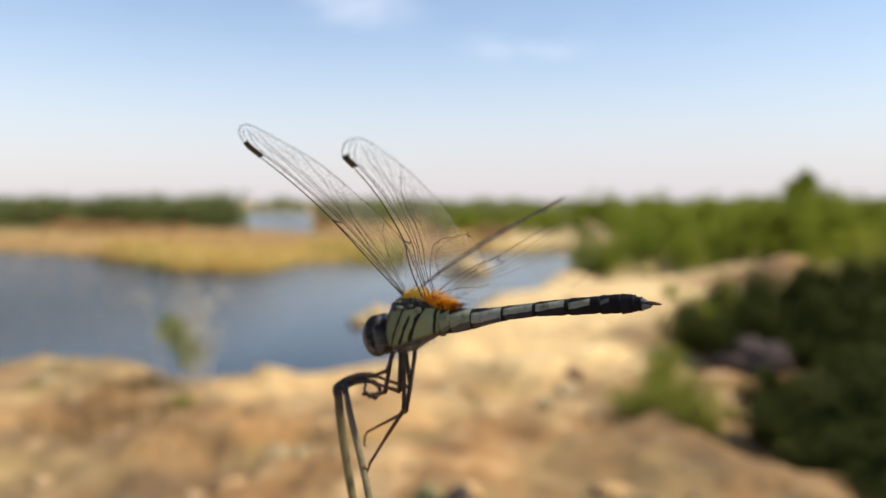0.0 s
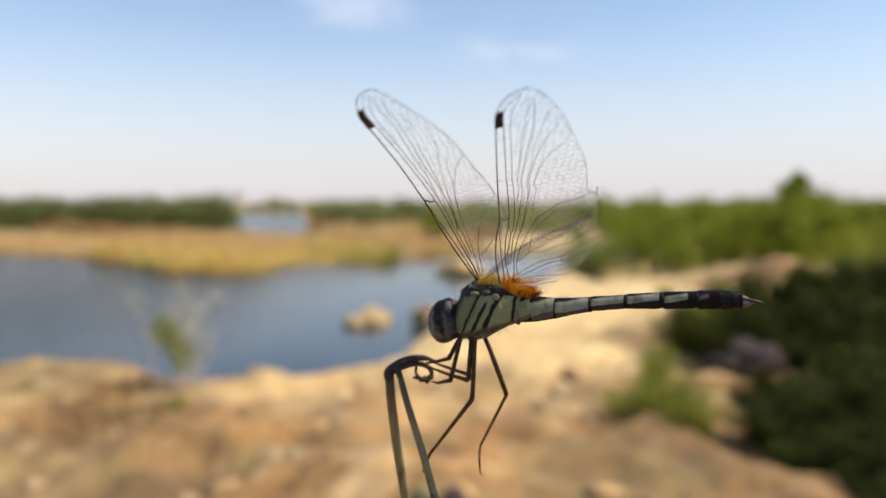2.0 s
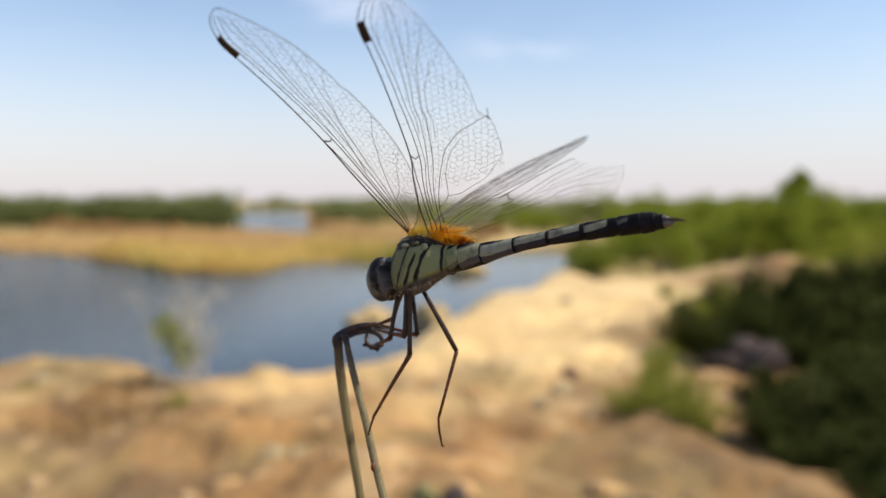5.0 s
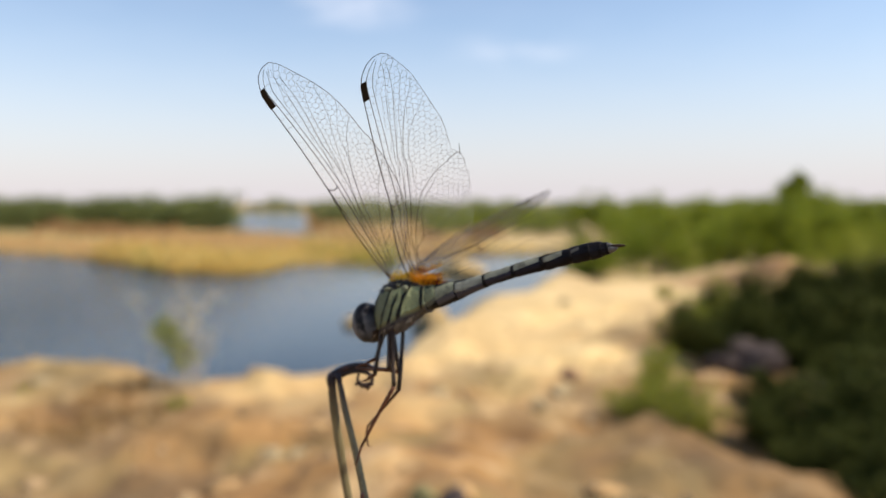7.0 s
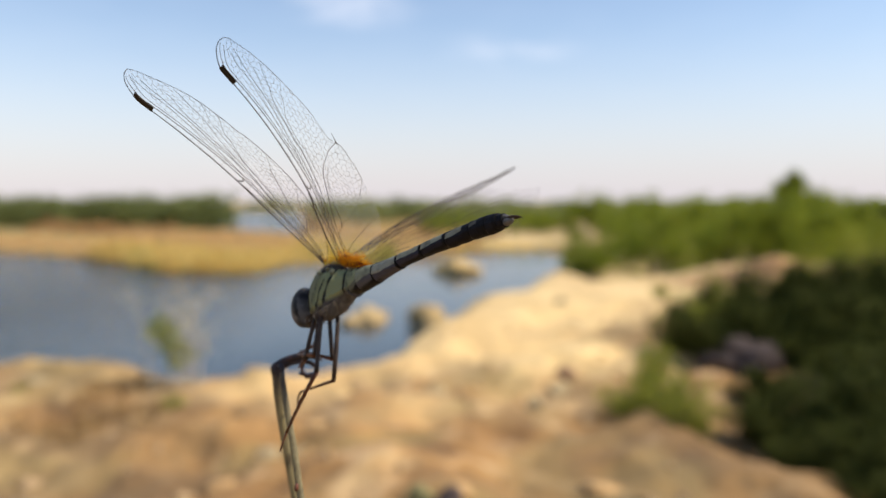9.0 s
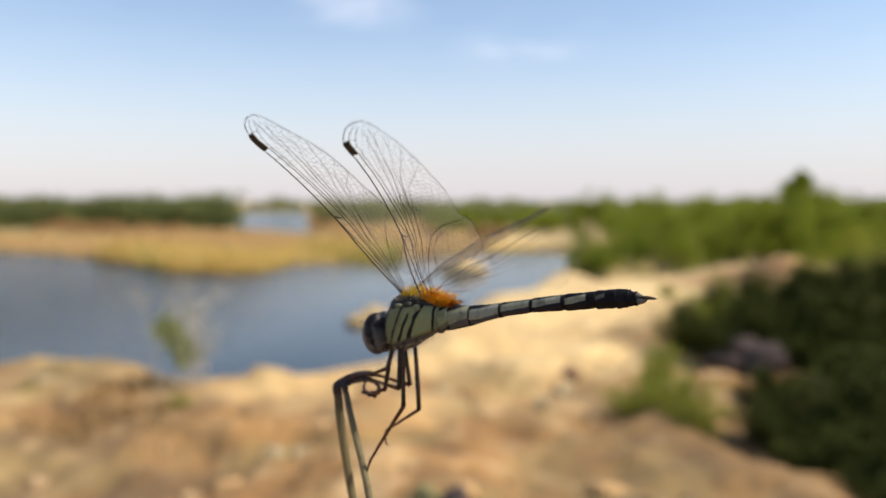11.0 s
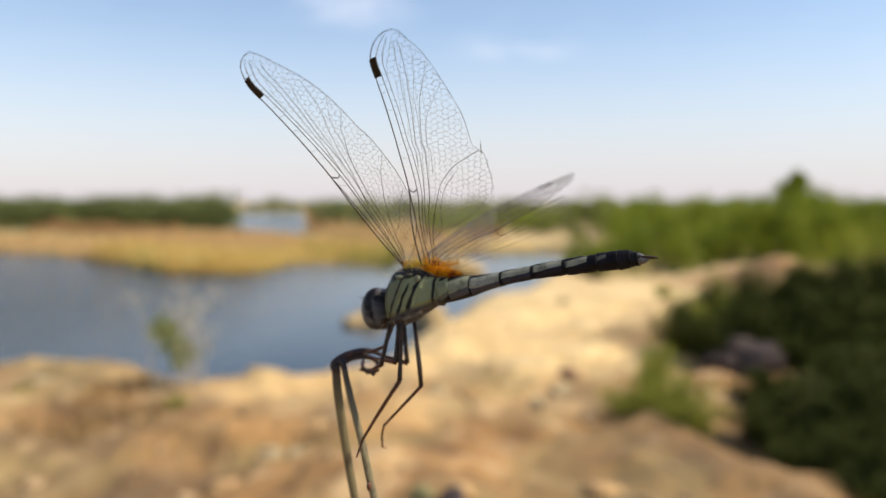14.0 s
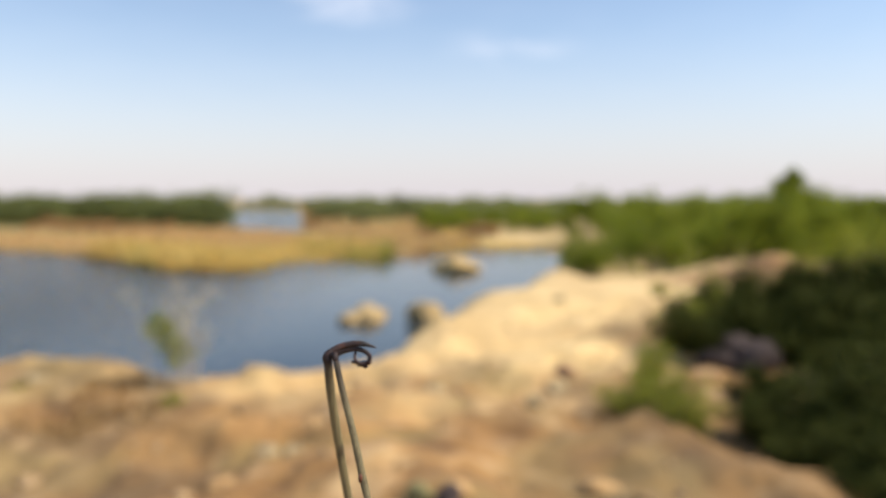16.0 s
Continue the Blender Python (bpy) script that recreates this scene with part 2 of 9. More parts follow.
def thorax_material():
    """Dull green side plates with black slanting seams, dusty grey below."""
    m, n, l, s = nodes_of("thorax_skin")
    c, sep = n.new("ShaderNodeTexCoord"), n.new("ShaderNodeSeparateXYZ")
    l.new(c.outputs["Object"], sep.inputs[0])
    slant = n.new("ShaderNodeMath")
    slant.operation = "MULTIPLY_ADD"
    slant.inputs[1].default_value = -0.52
    l.new(sep.outputs["Z"], slant.inputs[0])
    l.new(sep.outputs["X"], slant.inputs[2])
    wob = n.new("ShaderNodeMath")
    wob.operation = "MULTIPLY_ADD"
    wob.inputs[1].default_value = 0.0007
    l.new(noise_fac(n, l, 800.0, 0.0, 1.0), wob.inputs[0])
    l.new(slant.outputs[0], wob.inputs[2])
    r = n.new("ShaderNodeMapRange")
    r.inputs["From Min"].default_value, r.inputs["From Max"].default_value = 0.0021, 0.0141
    l.new(wob.outputs[0], r.inputs["Value"])
    pale, pale2, dark = (0.195, 0.225, 0.115), (0.145, 0.162, 0.09), (0.007, 0.007, 0.006)
    stripes = ramp_of(n, l, r.outputs["Result"], [
        (0.0, dark), (0.05, (0.03, 0.03, 0.024)), (0.10, pale2), (0.215, pale2), (0.222, dark), (0.25, dark), (0.257, pale2), (0.32, pale), (0.437, pale), (0.445, dark), (0.495, dark), (0.503, pale),
        (0.65, pale), (0.75, pale2), (0.9, pale2)])
    # a short bar before the long seam, on the lower half alone
    bar = n.new("ShaderNodeMath")
    bar.operation = "MULTIPLY"
    l.new(ramp_of(n, l, r.outputs["Result"], [(0.0, (0, 0, 0)), (0.325, (0, 0, 0)), (0.333, (1, 1, 1)), (0.376, (1, 1, 1)), (0.384, (0, 0, 0))]), bar.inputs[0])
    half = n.new("ShaderNodeMapRange")
    half.inputs["From Min"].default_value, half.inputs["From Max"].default_value = 0.0027, 0.0022
    l.new(sep.outputs["Z"], half.inputs["Value"])
    l.new(half.outputs["Result"], bar.inputs[1])
    stripes = mixed(n, l, bar.outputs[0], stripes, dark)
    # the hind seam stands steeper
    rear = n.new("ShaderNodeMath")
    rear.operation, rear.inputs[1].default_value = "MULTIPLY_ADD", -0.12
    l.new(sep.outputs["Z"], rear.inputs[0])
    l.new(wob.outputs[0], rear.inputs[2])
    steep = n.new("ShaderNodeMath")
    steep.operation, steep.inputs[1].default_value = "MULTIPLY_ADD", 0.52
    l.new(sep.outputs["Z"], steep.inputs[0])
    l.new(rear.outputs[0], steep.inputs[2])
    hind = n.new("ShaderNodeMapRange")
    hind.inputs["From Min"].default_value, hind.inputs["From Max"].default_value = 0.0014, 0.0134
    l.new(steep.outputs[0], hind.inputs["Value"])
    white, black = (0, 0, 0), (1, 1, 1)
    stripes = mixed(n, l, ramp_of(n, l, hind.outputs["Result"], [(0.0, white), (0.775, white), (0.783, black), (0.812, black), (0.82, white)]), stripes, dark)
    # uneven dusting over the plates
    stripes = mixed(n, l, noise_fac(n, l, 500.0, 0.58, 1.0), stripes, (0.05, 0.052, 0.042))
    tilt = n.new("ShaderNodeMath")
    tilt.operation, tilt.inputs[1].default_value = "MULTIPLY_ADD", -0.24
    l.new(sep.outputs["X"], tilt.inputs[0])
    l.new(sep.outputs["Z"], tilt.inputs[2])
    low = n.new("ShaderNodeMapRange")
    low.inputs["From Min"].default_value, low.inputs["From Max"].default_value = -0.0024, -0.0029
    l.new(tilt.outputs[0], low.inputs["Value"])
    belly = mixed(n, l, noise_fac(n, l, 1400.0, 0.3, 0.7), (0.030, 0.030, 0.032), (0.085, 0.083, 0.083))
    top = n.new("ShaderNodeMapRange")
    top.inputs["From Min"].default_value, top.inputs["From Max"].default_value = 0.0037, 0.0039
    edge = n.new("ShaderNodeMath")
    edge.operation, edge.inputs[1].default_value = "MULTIPLY_ADD", 0.0011
    l.new(noise_fac(n, l, 1100.0, 0.0, 1.0), edge.inputs[0])
    l.new(sep.outputs["Z"], edge.inputs[2])
    l.new(edge.outputs[0], top.inputs["Value"])
    col = mixed(n, l, low.outputs["Result"], stripes, belly)
    col = mixed(n, l, top.outputs["Result"], col, (0.02, 0.018, 0.016))
    l.new(col, s.inputs["Base Color"])
    s.inputs["Roughness"].default_value, s.inputs["Specular IOR Level"].default_value = 0.6, 0.2
    bumped(n, l, s, noise_fac(n, l, 3000.0, 0.3, 0.7), 0.4, 0.00012)
    return m


def segment_material(name, pale, pale_low, dark, ring, patch, end=1.0, front=-0.1):
    """One abdomen ring: pale upper flank up to a share of its length, dusky lower flank, black keel and hind rim."""
    m, n, l, s = nodes_of(name)
    c, sep = n.new("ShaderNodeTexCoord"), n.new("ShaderNodeSeparateXYZ")
    l.new(c.outputs["Generated"], sep.inputs[0])
    wob = n.new("ShaderNodeMath")
    wob.operation, wob.inputs[1].default_value = "MULTIPLY_ADD", 0.16
    l.new(noise_fac(n, l, 700.0, 0.0, 1.0), wob.inputs[0])
    l.new(sep.outputs["Z"], wob.inputs[2])
    # the dusky flank climbs towards the hind rim
    climb = n.new("ShaderNodeMath")
    climb.operation, climb.inputs[1].default_value = "MULTIPLY_ADD", -0.26
    l.new(sep.outputs["X"], climb.inputs[0])
    l.new(wob.outputs[0], climb.inputs[2])
    body = ramp_of(n, l, climb.outputs[0], [(0.0, dark), (0.05, dark), (0.12, pale_low), (patch - 0.04, pale_low), (patch, pale), (0.78, pale), (0.86, dark)])
    rim = n.new("ShaderNodeMapRange")
    rim.inputs["From Min"].default_value, rim.inputs["From Max"].default_value = 1 - ring, 1 - ring * 0.75
    l.new(sep.outputs["X"], rim.inputs["Value"])
    short = n.new("ShaderNodeMapRange")
    short.inputs["From Min"].default_value, short.inputs["From Max"].default_value = end, end + 0.05
    l.new(sep.outputs["X"], short.inputs["Value"])
    col = mixed(n, l, short.outputs["Result"], body, dark)
    col = mixed(n, l, noise_fac(n, l, 900.0, 0.5, 0.85), col, tuple(v * 0.45 for v in pale_low))
    fore = n.new("ShaderNodeMapRange")
    fore.inputs["From Min"].default_value, fore.inputs["From Max"].default_value = front + 0.04, front
    l.new(sep.outputs["X"], fore.inputs["Value"])
    col = mixed(n, l, fore.outputs["Result"], col, dark)
    l.new(mixed(n, l, rim.outputs["Result"], col, (0.006, 0.006, 0.007)), s.inputs["Base Color"])
    s.inputs["Roughness"].default_value, s.inputs["Specular IOR Level"].default_value = 0.6, 0.10
    bumped(n, l, s, noise_fac(n, l, 2500.0, 0.3, 0.7), 0.35, 0.0001)
    return m


def eye_material():
    """Compound eye: brown-grey cap, paler smoky grey below with painted reflections, fine facets."""
    m, n, l, s = nodes_of("compound_eye")
    c, sep = n.new("ShaderNodeTexCoord"), n.new("ShaderNodeSeparateXYZ")
    l.new(c.outputs["Generated"], sep.inputs[0])
    wob = n.new("ShaderNodeMath")
    wob.operation, wob.inputs[1].default_value = "MULTIPLY_ADD", 0.35
    l.new(noise_fac(n, l, 420.0, 0.2, 0.8), wob.inputs[0])
    l.new(sep.outputs["Z"], wob.inputs[2])
    tall = ramp_of(n, l, wob.outputs[0], [(0.1, (0.020, 0.022, 0.022)), (0.45, (0.15, 0.15, 0.152)), (0.66, (0.05, 0.05, 0.052)), (0.9, (0.016, 0.015, 0.016)), (1.0, (0.010, 0.009, 0.010))])
    # upright smoky bands across the eye, the pale ones imitating its grey sheen
    band = n.new("ShaderNodeMath")
    band.operation, band.inputs[1].default_value = "MULTIPLY_ADD", 0.22
    l.new(noise_fac(n, l, 700.0, 0.25, 0.75), band.inputs[0])
    l.new(sep.outputs["X"], band.inputs[2])
    long = ramp_of(n, l, band.outputs[0], [(0.12, (0.075, 0.075, 0.077)), (0.34, (0.14, 0.14, 0.142)), (0.50, (0.008, 0.008, 0.009)), (0.70, (0.008, 0.008, 0.009)), (0.80, (0.085, 0.085, 0.085)), (1.0, (0.03, 0.03, 0.03))])
    l.new(mixed(n, l, noise_fac(n, l, 550.0, 0.38, 0.62), long, tall), s.inputs["Base Color"])
    s.inputs["Roughness"].default_value, s.inputs["Specular IOR Level"].default_value = 0.45, 0.12
    v = n.new("ShaderNodeTexVoronoi")
    v.inputs["Scale"].default_value = 9000.0
    l.new(c.outputs["Object"], v.inputs["Vector"])
    bumped(n, l, s, v.outputs["Distance"], 0.2, 0.00005)
    return m


def stem_material(name, col, col2, dark):
    """Dry stalk with lengthwise fibres and dark flecks."""
    m, n, l, s = nodes_of(name)
    c, mp, t = n.new("ShaderNodeTexCoord"), n.new("ShaderNodeMapping"), n.new("ShaderNodeTexNoise")
    mp.inputs["Scale"].default_value = (3500, 3500, 120)
    t.inputs["Scale"].default_value = 1.0
    l.new(c.outputs["Object"], mp.inputs["Vector"])
    l.new(mp.outputs["Vector"], t.inputs["Vector"])
    k = mixed(n, l, t.outputs["Fac"], col, col2)
    # withered darker towards the fold
    sep, top = n.new("ShaderNodeSeparateXYZ"), n.new("ShaderNodeMapRange")
    top.inputs["From Min"].default_value, top.inputs["From Max"].default_value = -0.007, -0.0008
    l.new(c.outputs["Object"], sep.inputs[0])
    l.new(sep.outputs["Z"], top.inputs["Value"])
    ripe = n.new("ShaderNodeMath")
    ripe.operation = "MULTIPLY"
    l.new(top.outputs["Result"], ripe.inputs[0])
    l.new(noise_fac(n, l, 600.0, 0.0, 0.5), ripe.inputs[1])
    k = mixed(n, l, ripe.outputs[0], k, (0.022, 0.009, 0.006))
    l.new(mixed(n, l, noise_fac(n, l, 330.0, 0.55, 0.75), k, dark), s.inputs["Base Color"])
    s.inputs["Roughness"].default_value = 0.6
    bumped(n, l, s, t.outputs["Fac"], 0.5, 0.0002)
    return m


M_GROUND, M_WATER = ground_material(), water_material()
M_BARK = plain("bark", (0.16, 0.12, 0.085), (0.09, 0.065, 0.045), 6.0, 0.9, 0.6, 0.02)
M_TWIG = plain("dry_twig", (0.62, 0.55, 0.43), (0.50, 0.43, 0.31), 20.0, 0.9, 0.4, 0.005)
M_LEAF_TREE = leafy("tree_leaf", (0.120, 0.165, 0.016), (0.280, 0.320, 0.042), 0.5)
# far and belt leaves carry the distance haze in their paler, greyer colours
M_LEAF_FAR = leafy("hazy_far_leaf", (0.215, 0.245, 0.095), (0.285, 0.310, 0.130), 0.5)
M_LEAF_BELT = leafy("hazy_belt_leaf", (0.165, 0.195, 0.066), (0.225, 0.25, 0.092), 0.5)
# leaf colour darkened to stand for the deep shade within the bushes
M_LEAF_BUSH = leafy("shaded_bush_leaf", (0.019, 0.025, 0.0055), (0.088, 0.100, 0.021), 0.12)
M_LEAF_SHRUB = leafy("shrub_leaf", (0.15, 0.175, 0.022), (0.30, 0.31, 0.052))
M_LEAF_WEED = leafy("weed_leaf", (0.46, 0.43, 0.30), (0.60, 0.56, 0.42), 0.5)
M_LEAF_PALE = leafy("pale_weed_leaf", (0.20, 0.24, 0.04), (0.30, 0.33, 0.07), 0.5)
M_REED = leafy("reed_blade", (0.66, 0.48, 0.13), (0.84, 0.66, 0.26), 0.5)
M_REED_GREEN = leafy("green_reed_blade", (0.27, 0.28, 0.05), (0.44, 0.40, 0.09), 0.5)
M_REED_BROWN = leafy("brown_reed_blade", (0.54, 0.37, 0.16), (0.68, 0.48, 0.23), 0.45)
M_SCRUB = leafy("dead_scrub", (0.30, 0.175, 0.075), (0.46, 0.29, 0.13), 0.3)
M_BRUSH = leafy("dry_brush_blade", (0.30, 0.19, 0.08), (0.46, 0.31, 0.14), 0.3)
M_ROCK_PALE = plain("pale_rock", (0.56, 0.41, 0.20), (0.42, 0.30, 0.14), 1.5, 0.95, 0.6, 0.05)
M_ROCK_GREY = plain("grey_rock", (0.105, 0.08, 0.07), (0.07, 0.055, 0.05), 4.0, 0.95, 0.6, 0.02)
M_ROCK_DUN = plain("dun_rock", (0.46, 0.36, 0.20), (0.33, 0.26, 0.14), 1.8, 0.95, 0.6, 0.05)
M_ROCK_OLIVE = plain("lichened_rock", (0.30, 0.27, 0.12), (0.20, 0.19, 0.085), 9.0, 0.95, 0.6, 0.01)
M_ROCK_RED = plain("reddish_rock", (0.48, 0.27, 0.15), (0.36, 0.20, 0.11), 6.0, 0.95, 0.5, 0.01)
M_ROCK_TUFT = plain("hummock_turf", (0.72, 0.50, 0.21), (0.56, 0.38, 0.15), 2.5, 0.95, 0.6, 0.05)
M_ROCK_TAN = plain("tan_rock", (0.60, 0.38, 0.17), (0.44, 0.28, 0.12), 1.5, 0.95, 0.6, 0.05)
M_CLOD = plain("sand_clod", (0.48, 0.335, 0.18), (0.36, 0.24, 0.115), 6.0, 0.95, 0.5, 0.02)
M_STEM = stem_material("dry_stalk", (0.095, 0.075, 0.032), (0.27, 0.222, 0.10), (0.05, 0.034, 0.015))
M_HOOD = stem_material("dark_withered_sheath", (0.020, 0.008, 0.005), (0.28, 0.085, 0.038), (0.004, 0.003, 0.002))
M_THORAX, M_EYE = thorax_material(), eye_material()
M_FACE = plain("face_skin", (0.045, 0.042, 0.036), (0.022, 0.02, 0.017), 900.0, 0.4, 0.2, 0.0001)
M_HINGE = plain("hinge_plate_skin", (0.23, 0.25, 0.15), (0.13, 0.14, 0.09), 900.0, 0.55, 0.3, 0.0001)
M_LEG = plain("leg_skin", (0.018, 0.011, 0.007), (0.060, 0.036, 0.022), 500.0, 0.5, 0.3, 0.0001)
M_SHIN = plain("shin_skin", (0.13, 0.045, 0.016), (0.05, 0.018, 0.008), 500.0, 0.4, 0.3, 0.0001)
M_VEIN = plain("wing_vein", (0.024, 0.014, 0.009), (0.050, 0.027, 0.015), 400.0, 0.5, 0)
M_STIGMA = plain("pterostigma_skin", (0.006, 0.005, 0.005), (0.012, 0.009, 0.008), 700.0, 0.5, 0.2, 0.0001)
# greyer, denser skin for the far forewing
M_WING_GREY = membrane_material("grey_wing_skin", (0.17, 0.155, 0.145), 0.20)
M_WING, M_AMBER = membrane_material("wing_skin", (0.85, 0.84, 0.80), 0.075), amber_material()
M_WING_TORN = membrane_material("torn_wing_skin", (0.40, 0.39, 0.38), 0.028)
M_DOWN = leafy("amber_down", (0.62, 0.26, 0.008), (0.90, 0.56, 0.04), 0.6)
M_DOWN_RUST = leafy("rust_down", (0.13, 0.03, 0.006), (0.30, 0.08, 0.012), 0.4)
M_DOWN_YELLOW = leafy("yellow_down", (0.62, 0.43, 0.03), (0.82, 0.64, 0.10), 0.5)
M_TIP = plain("tail_plate_skin", (0.13, 0.125, 0.115), (0.055, 0.055, 0.052), 900.0, 0.5, 0.2, 0.0001)
DARK = (0.006, 0.006, 0.008)
M_SEG = [
    segment_material("base_ring_skin", (0.185, 0.21, 0.12), (0.10, 0.108, 0.085), DARK, 0.02, 0.26, 1.0, 0.14),
    segment_material("second_ring_skin", (0.20, 0.215, 0.145), (0.075, 0.075, 0.082), DARK, 0.07, 0.34),
    segment_material("dusty_ring_skin", (0.235, 0.245, 0.195), (0.055, 0.055, 0.070), DARK, 0.10, 0.36),
    segment_material("pale_flank_ring_skin", (0.23, 0.24, 0.18), (0.030, 0.030, 0.044), DARK, 0.13, 0.42),
    segment_material("mid_ring_skin", (0.24, 0.25, 0.185), (0.014, 0.014, 0.022), DARK, 0.16, 0.44, 0.86),
    segment_material("small_mark_ring_skin", (0.20, 0.205, 0.15), (0.010, 0.010, 0.014), DARK, 0.20, 0.48, 0.66),
    segment_material("hind_ring_skin", (0.075, 0.075, 0.065), (0.009, 0.009, 0.012), DARK, 0.30, 0.62, 0.45),
    segment_material("tail_ring_skin", (0.010, 0.010, 0.011), (0.011, 0.011, 0.014), DARK, 0.35, 0.6),
]


# ---- mesh helpers ----
def part(name, bm, material, parent=None, label="", smooth=True):
    """Links a bmesh as one mesh object, under parent if there is one."""
    me = bpy.data.meshes.new(name)
    bm.to_mesh(me)
    bm.free()
    me.materials.append(material)
    if smooth:
        me.shade_smooth()
    ob = new(name, me)
    if parent:
        ob.parent = parent
    return tagged(ob, label) if label else ob


def raw(name, verts, faces, material, parent=None, smooth=False):
    """Links a mesh from arrays of vertices and faces."""
    me = bpy.data.meshes.new(name)
    me.from_pydata([tuple(v) for v in verts], [], [tuple(f) for f in faces])
    me.materials.append(material)
    if smooth:
        me.shade_smooth()
    ob = new(name, me)
    if parent:
        ob.parent = parent
    return ob


def tube(bm, pts, radii, sides=8, flat=1.0, cap=True):
    """Sweeps a ring along pts; flat squeezes it along its second axis."""
    pts = [Vector(p) for p in pts]
    rings, side = [], None
    for i, p in enumerate(pts):
        along = (pts[min(i + 1, len(pts) - 1)] - pts[max(i - 1, 0)]).normalized()
        if side is None:
            side = along.cross(Vector((0, 1, 0)) if abs(along.y) < 0.9 else Vector((1, 0, 0)))
        side = (side - along * side.dot(along)).normalized()
        up = along.cross(side)
        r = radii[i] if hasattr(radii, "__len__") else radii
        rings.append([bm.verts.new(p + side * (r * math.cos(a)) + up * (r * flat * math.sin(a)))
                      for a in (2 * math.pi * k / sides for k in range(sides))])
    for a, b in zip(rings, rings[1:]):
        for k in range(sides):
            bm.faces.new((a[k], a[(k + 1) % sides], b[(k + 1) % sides], b[k]))
    if cap:
        bm.faces.new(rings[0][::-1])
        bm.faces.new(rings[-1])
    return bm


def smooth_line(pts, steps):
    """Points along a curve through pts (Catmull-Rom)."""
    p = [Vector(q) for q in pts]
    p = [p[0] * 2 - p[1]] + p + [p[-1] * 2 - p[-2]]
    out = []
    for i in range(1, len(p) - 2):
        for k in range(steps):
            t = k / steps
            out.append(0.5 * ((2 * p[i]) + (p[i + 1] - p[i - 1]) * t + (2 * p[i - 1] - 5 * p[i] + 4 * p[i + 1] - p[i + 2]) * t * t
                              + (3 * p[i] - p[i - 1] - 3 * p[i + 1] + p[i + 2]) * t ** 3))
    return out + [p[-2]]


rng = np.random.default_rng(7)
LATTICE = rng.random((256, 256))


def value_noise(x, y):
    xi, yi = np.floor(x).astype(int), np.floor(y).astype(int)
    u, v = x - xi, y - yi
    u, v = u * u * (3 - 2 * u), v * v * (3 - 2 * v)
    g = lambda i, j: LATTICE[i % 256, j % 256]
    return (g(xi, yi) * (1 - u) + g(xi + 1, yi) * u) * (1 - v) + (g(xi, yi + 1) * (1 - u) + g(xi + 1, yi + 1) * u) * v - 0.5


def fbm(x, y, scale, octaves=4):
    out, amp = np.zeros_like(x), 1.0
    for k in range(octaves):
        out = out + amp * value_noise(x / scale + 17.3 * k, y / scale - 9.1 * k)
        amp, scale = amp * 0.5, scale * 0.5
    return out


def step(x, a, b):
    t = np.clip((x - a) / (b - a), 0, 1)
    return t * t * (3 - 2 * t)


def inside_by(x, y, poly):
    """Signed distance to a closed outline, positive inside."""
    best, odd = np.full(x.shape, 1e9), np.zeros(x.shape, bool)
    for (ax, ay), (bx, by) in zip(poly, poly[1:] + poly[:1]):
        dx, dy = bx - ax, by - ay
        t = np.clip(((x - ax) * dx + (y - ay) * dy) / (dx * dx + dy * dy), 0, 1)
        best = np.minimum(best, np.hypot(x - ax - t * dx, y - ay - t * dy))
        if ay != by:
            odd ^= ((ay > y) != (by > y)) & (x < ax + (y - ay) / (by - ay) * dx)
    return np.where(odd, best, -best)


# the sandy bluff on which the camera stands, with its spur
BLUFF = [(-300, -40), (-60, 2), (-14, 6.4), (-6, 7.2), (-4, 7.4), (-2.6, 7.0), (-1.5, 7.0), (-0.6, 7.9), (0.42, 12.0),
         (2.0, 18.6), (3.7, 26), (6.5, 29.5), (9.5, 30.5), (13, 28), (20, 33), (60, 40), (300, 60), (300, -300), (-300, -300)]
POND = [(-200, 95), (-70, 82), (-42, 70), (-33, 65), (-25, 58), (-19.5, 51), (-13.5, 50.5), (-11.8, 57), (-8.5, 60), (-4.8, 56.5), (-3.6, 66), (3, 72),
        (9, 71), (11.5, 64), (8.5, 52), (12, 38), (14, 20), (-5, 4), (-60, -20), (-200, -40)]
CHANNEL = [(-29, 95), (-18.5, 95), (-22, 116), (-36, 190), (-66, 345), (-104, 345), (-62, 195), (-37, 120)]


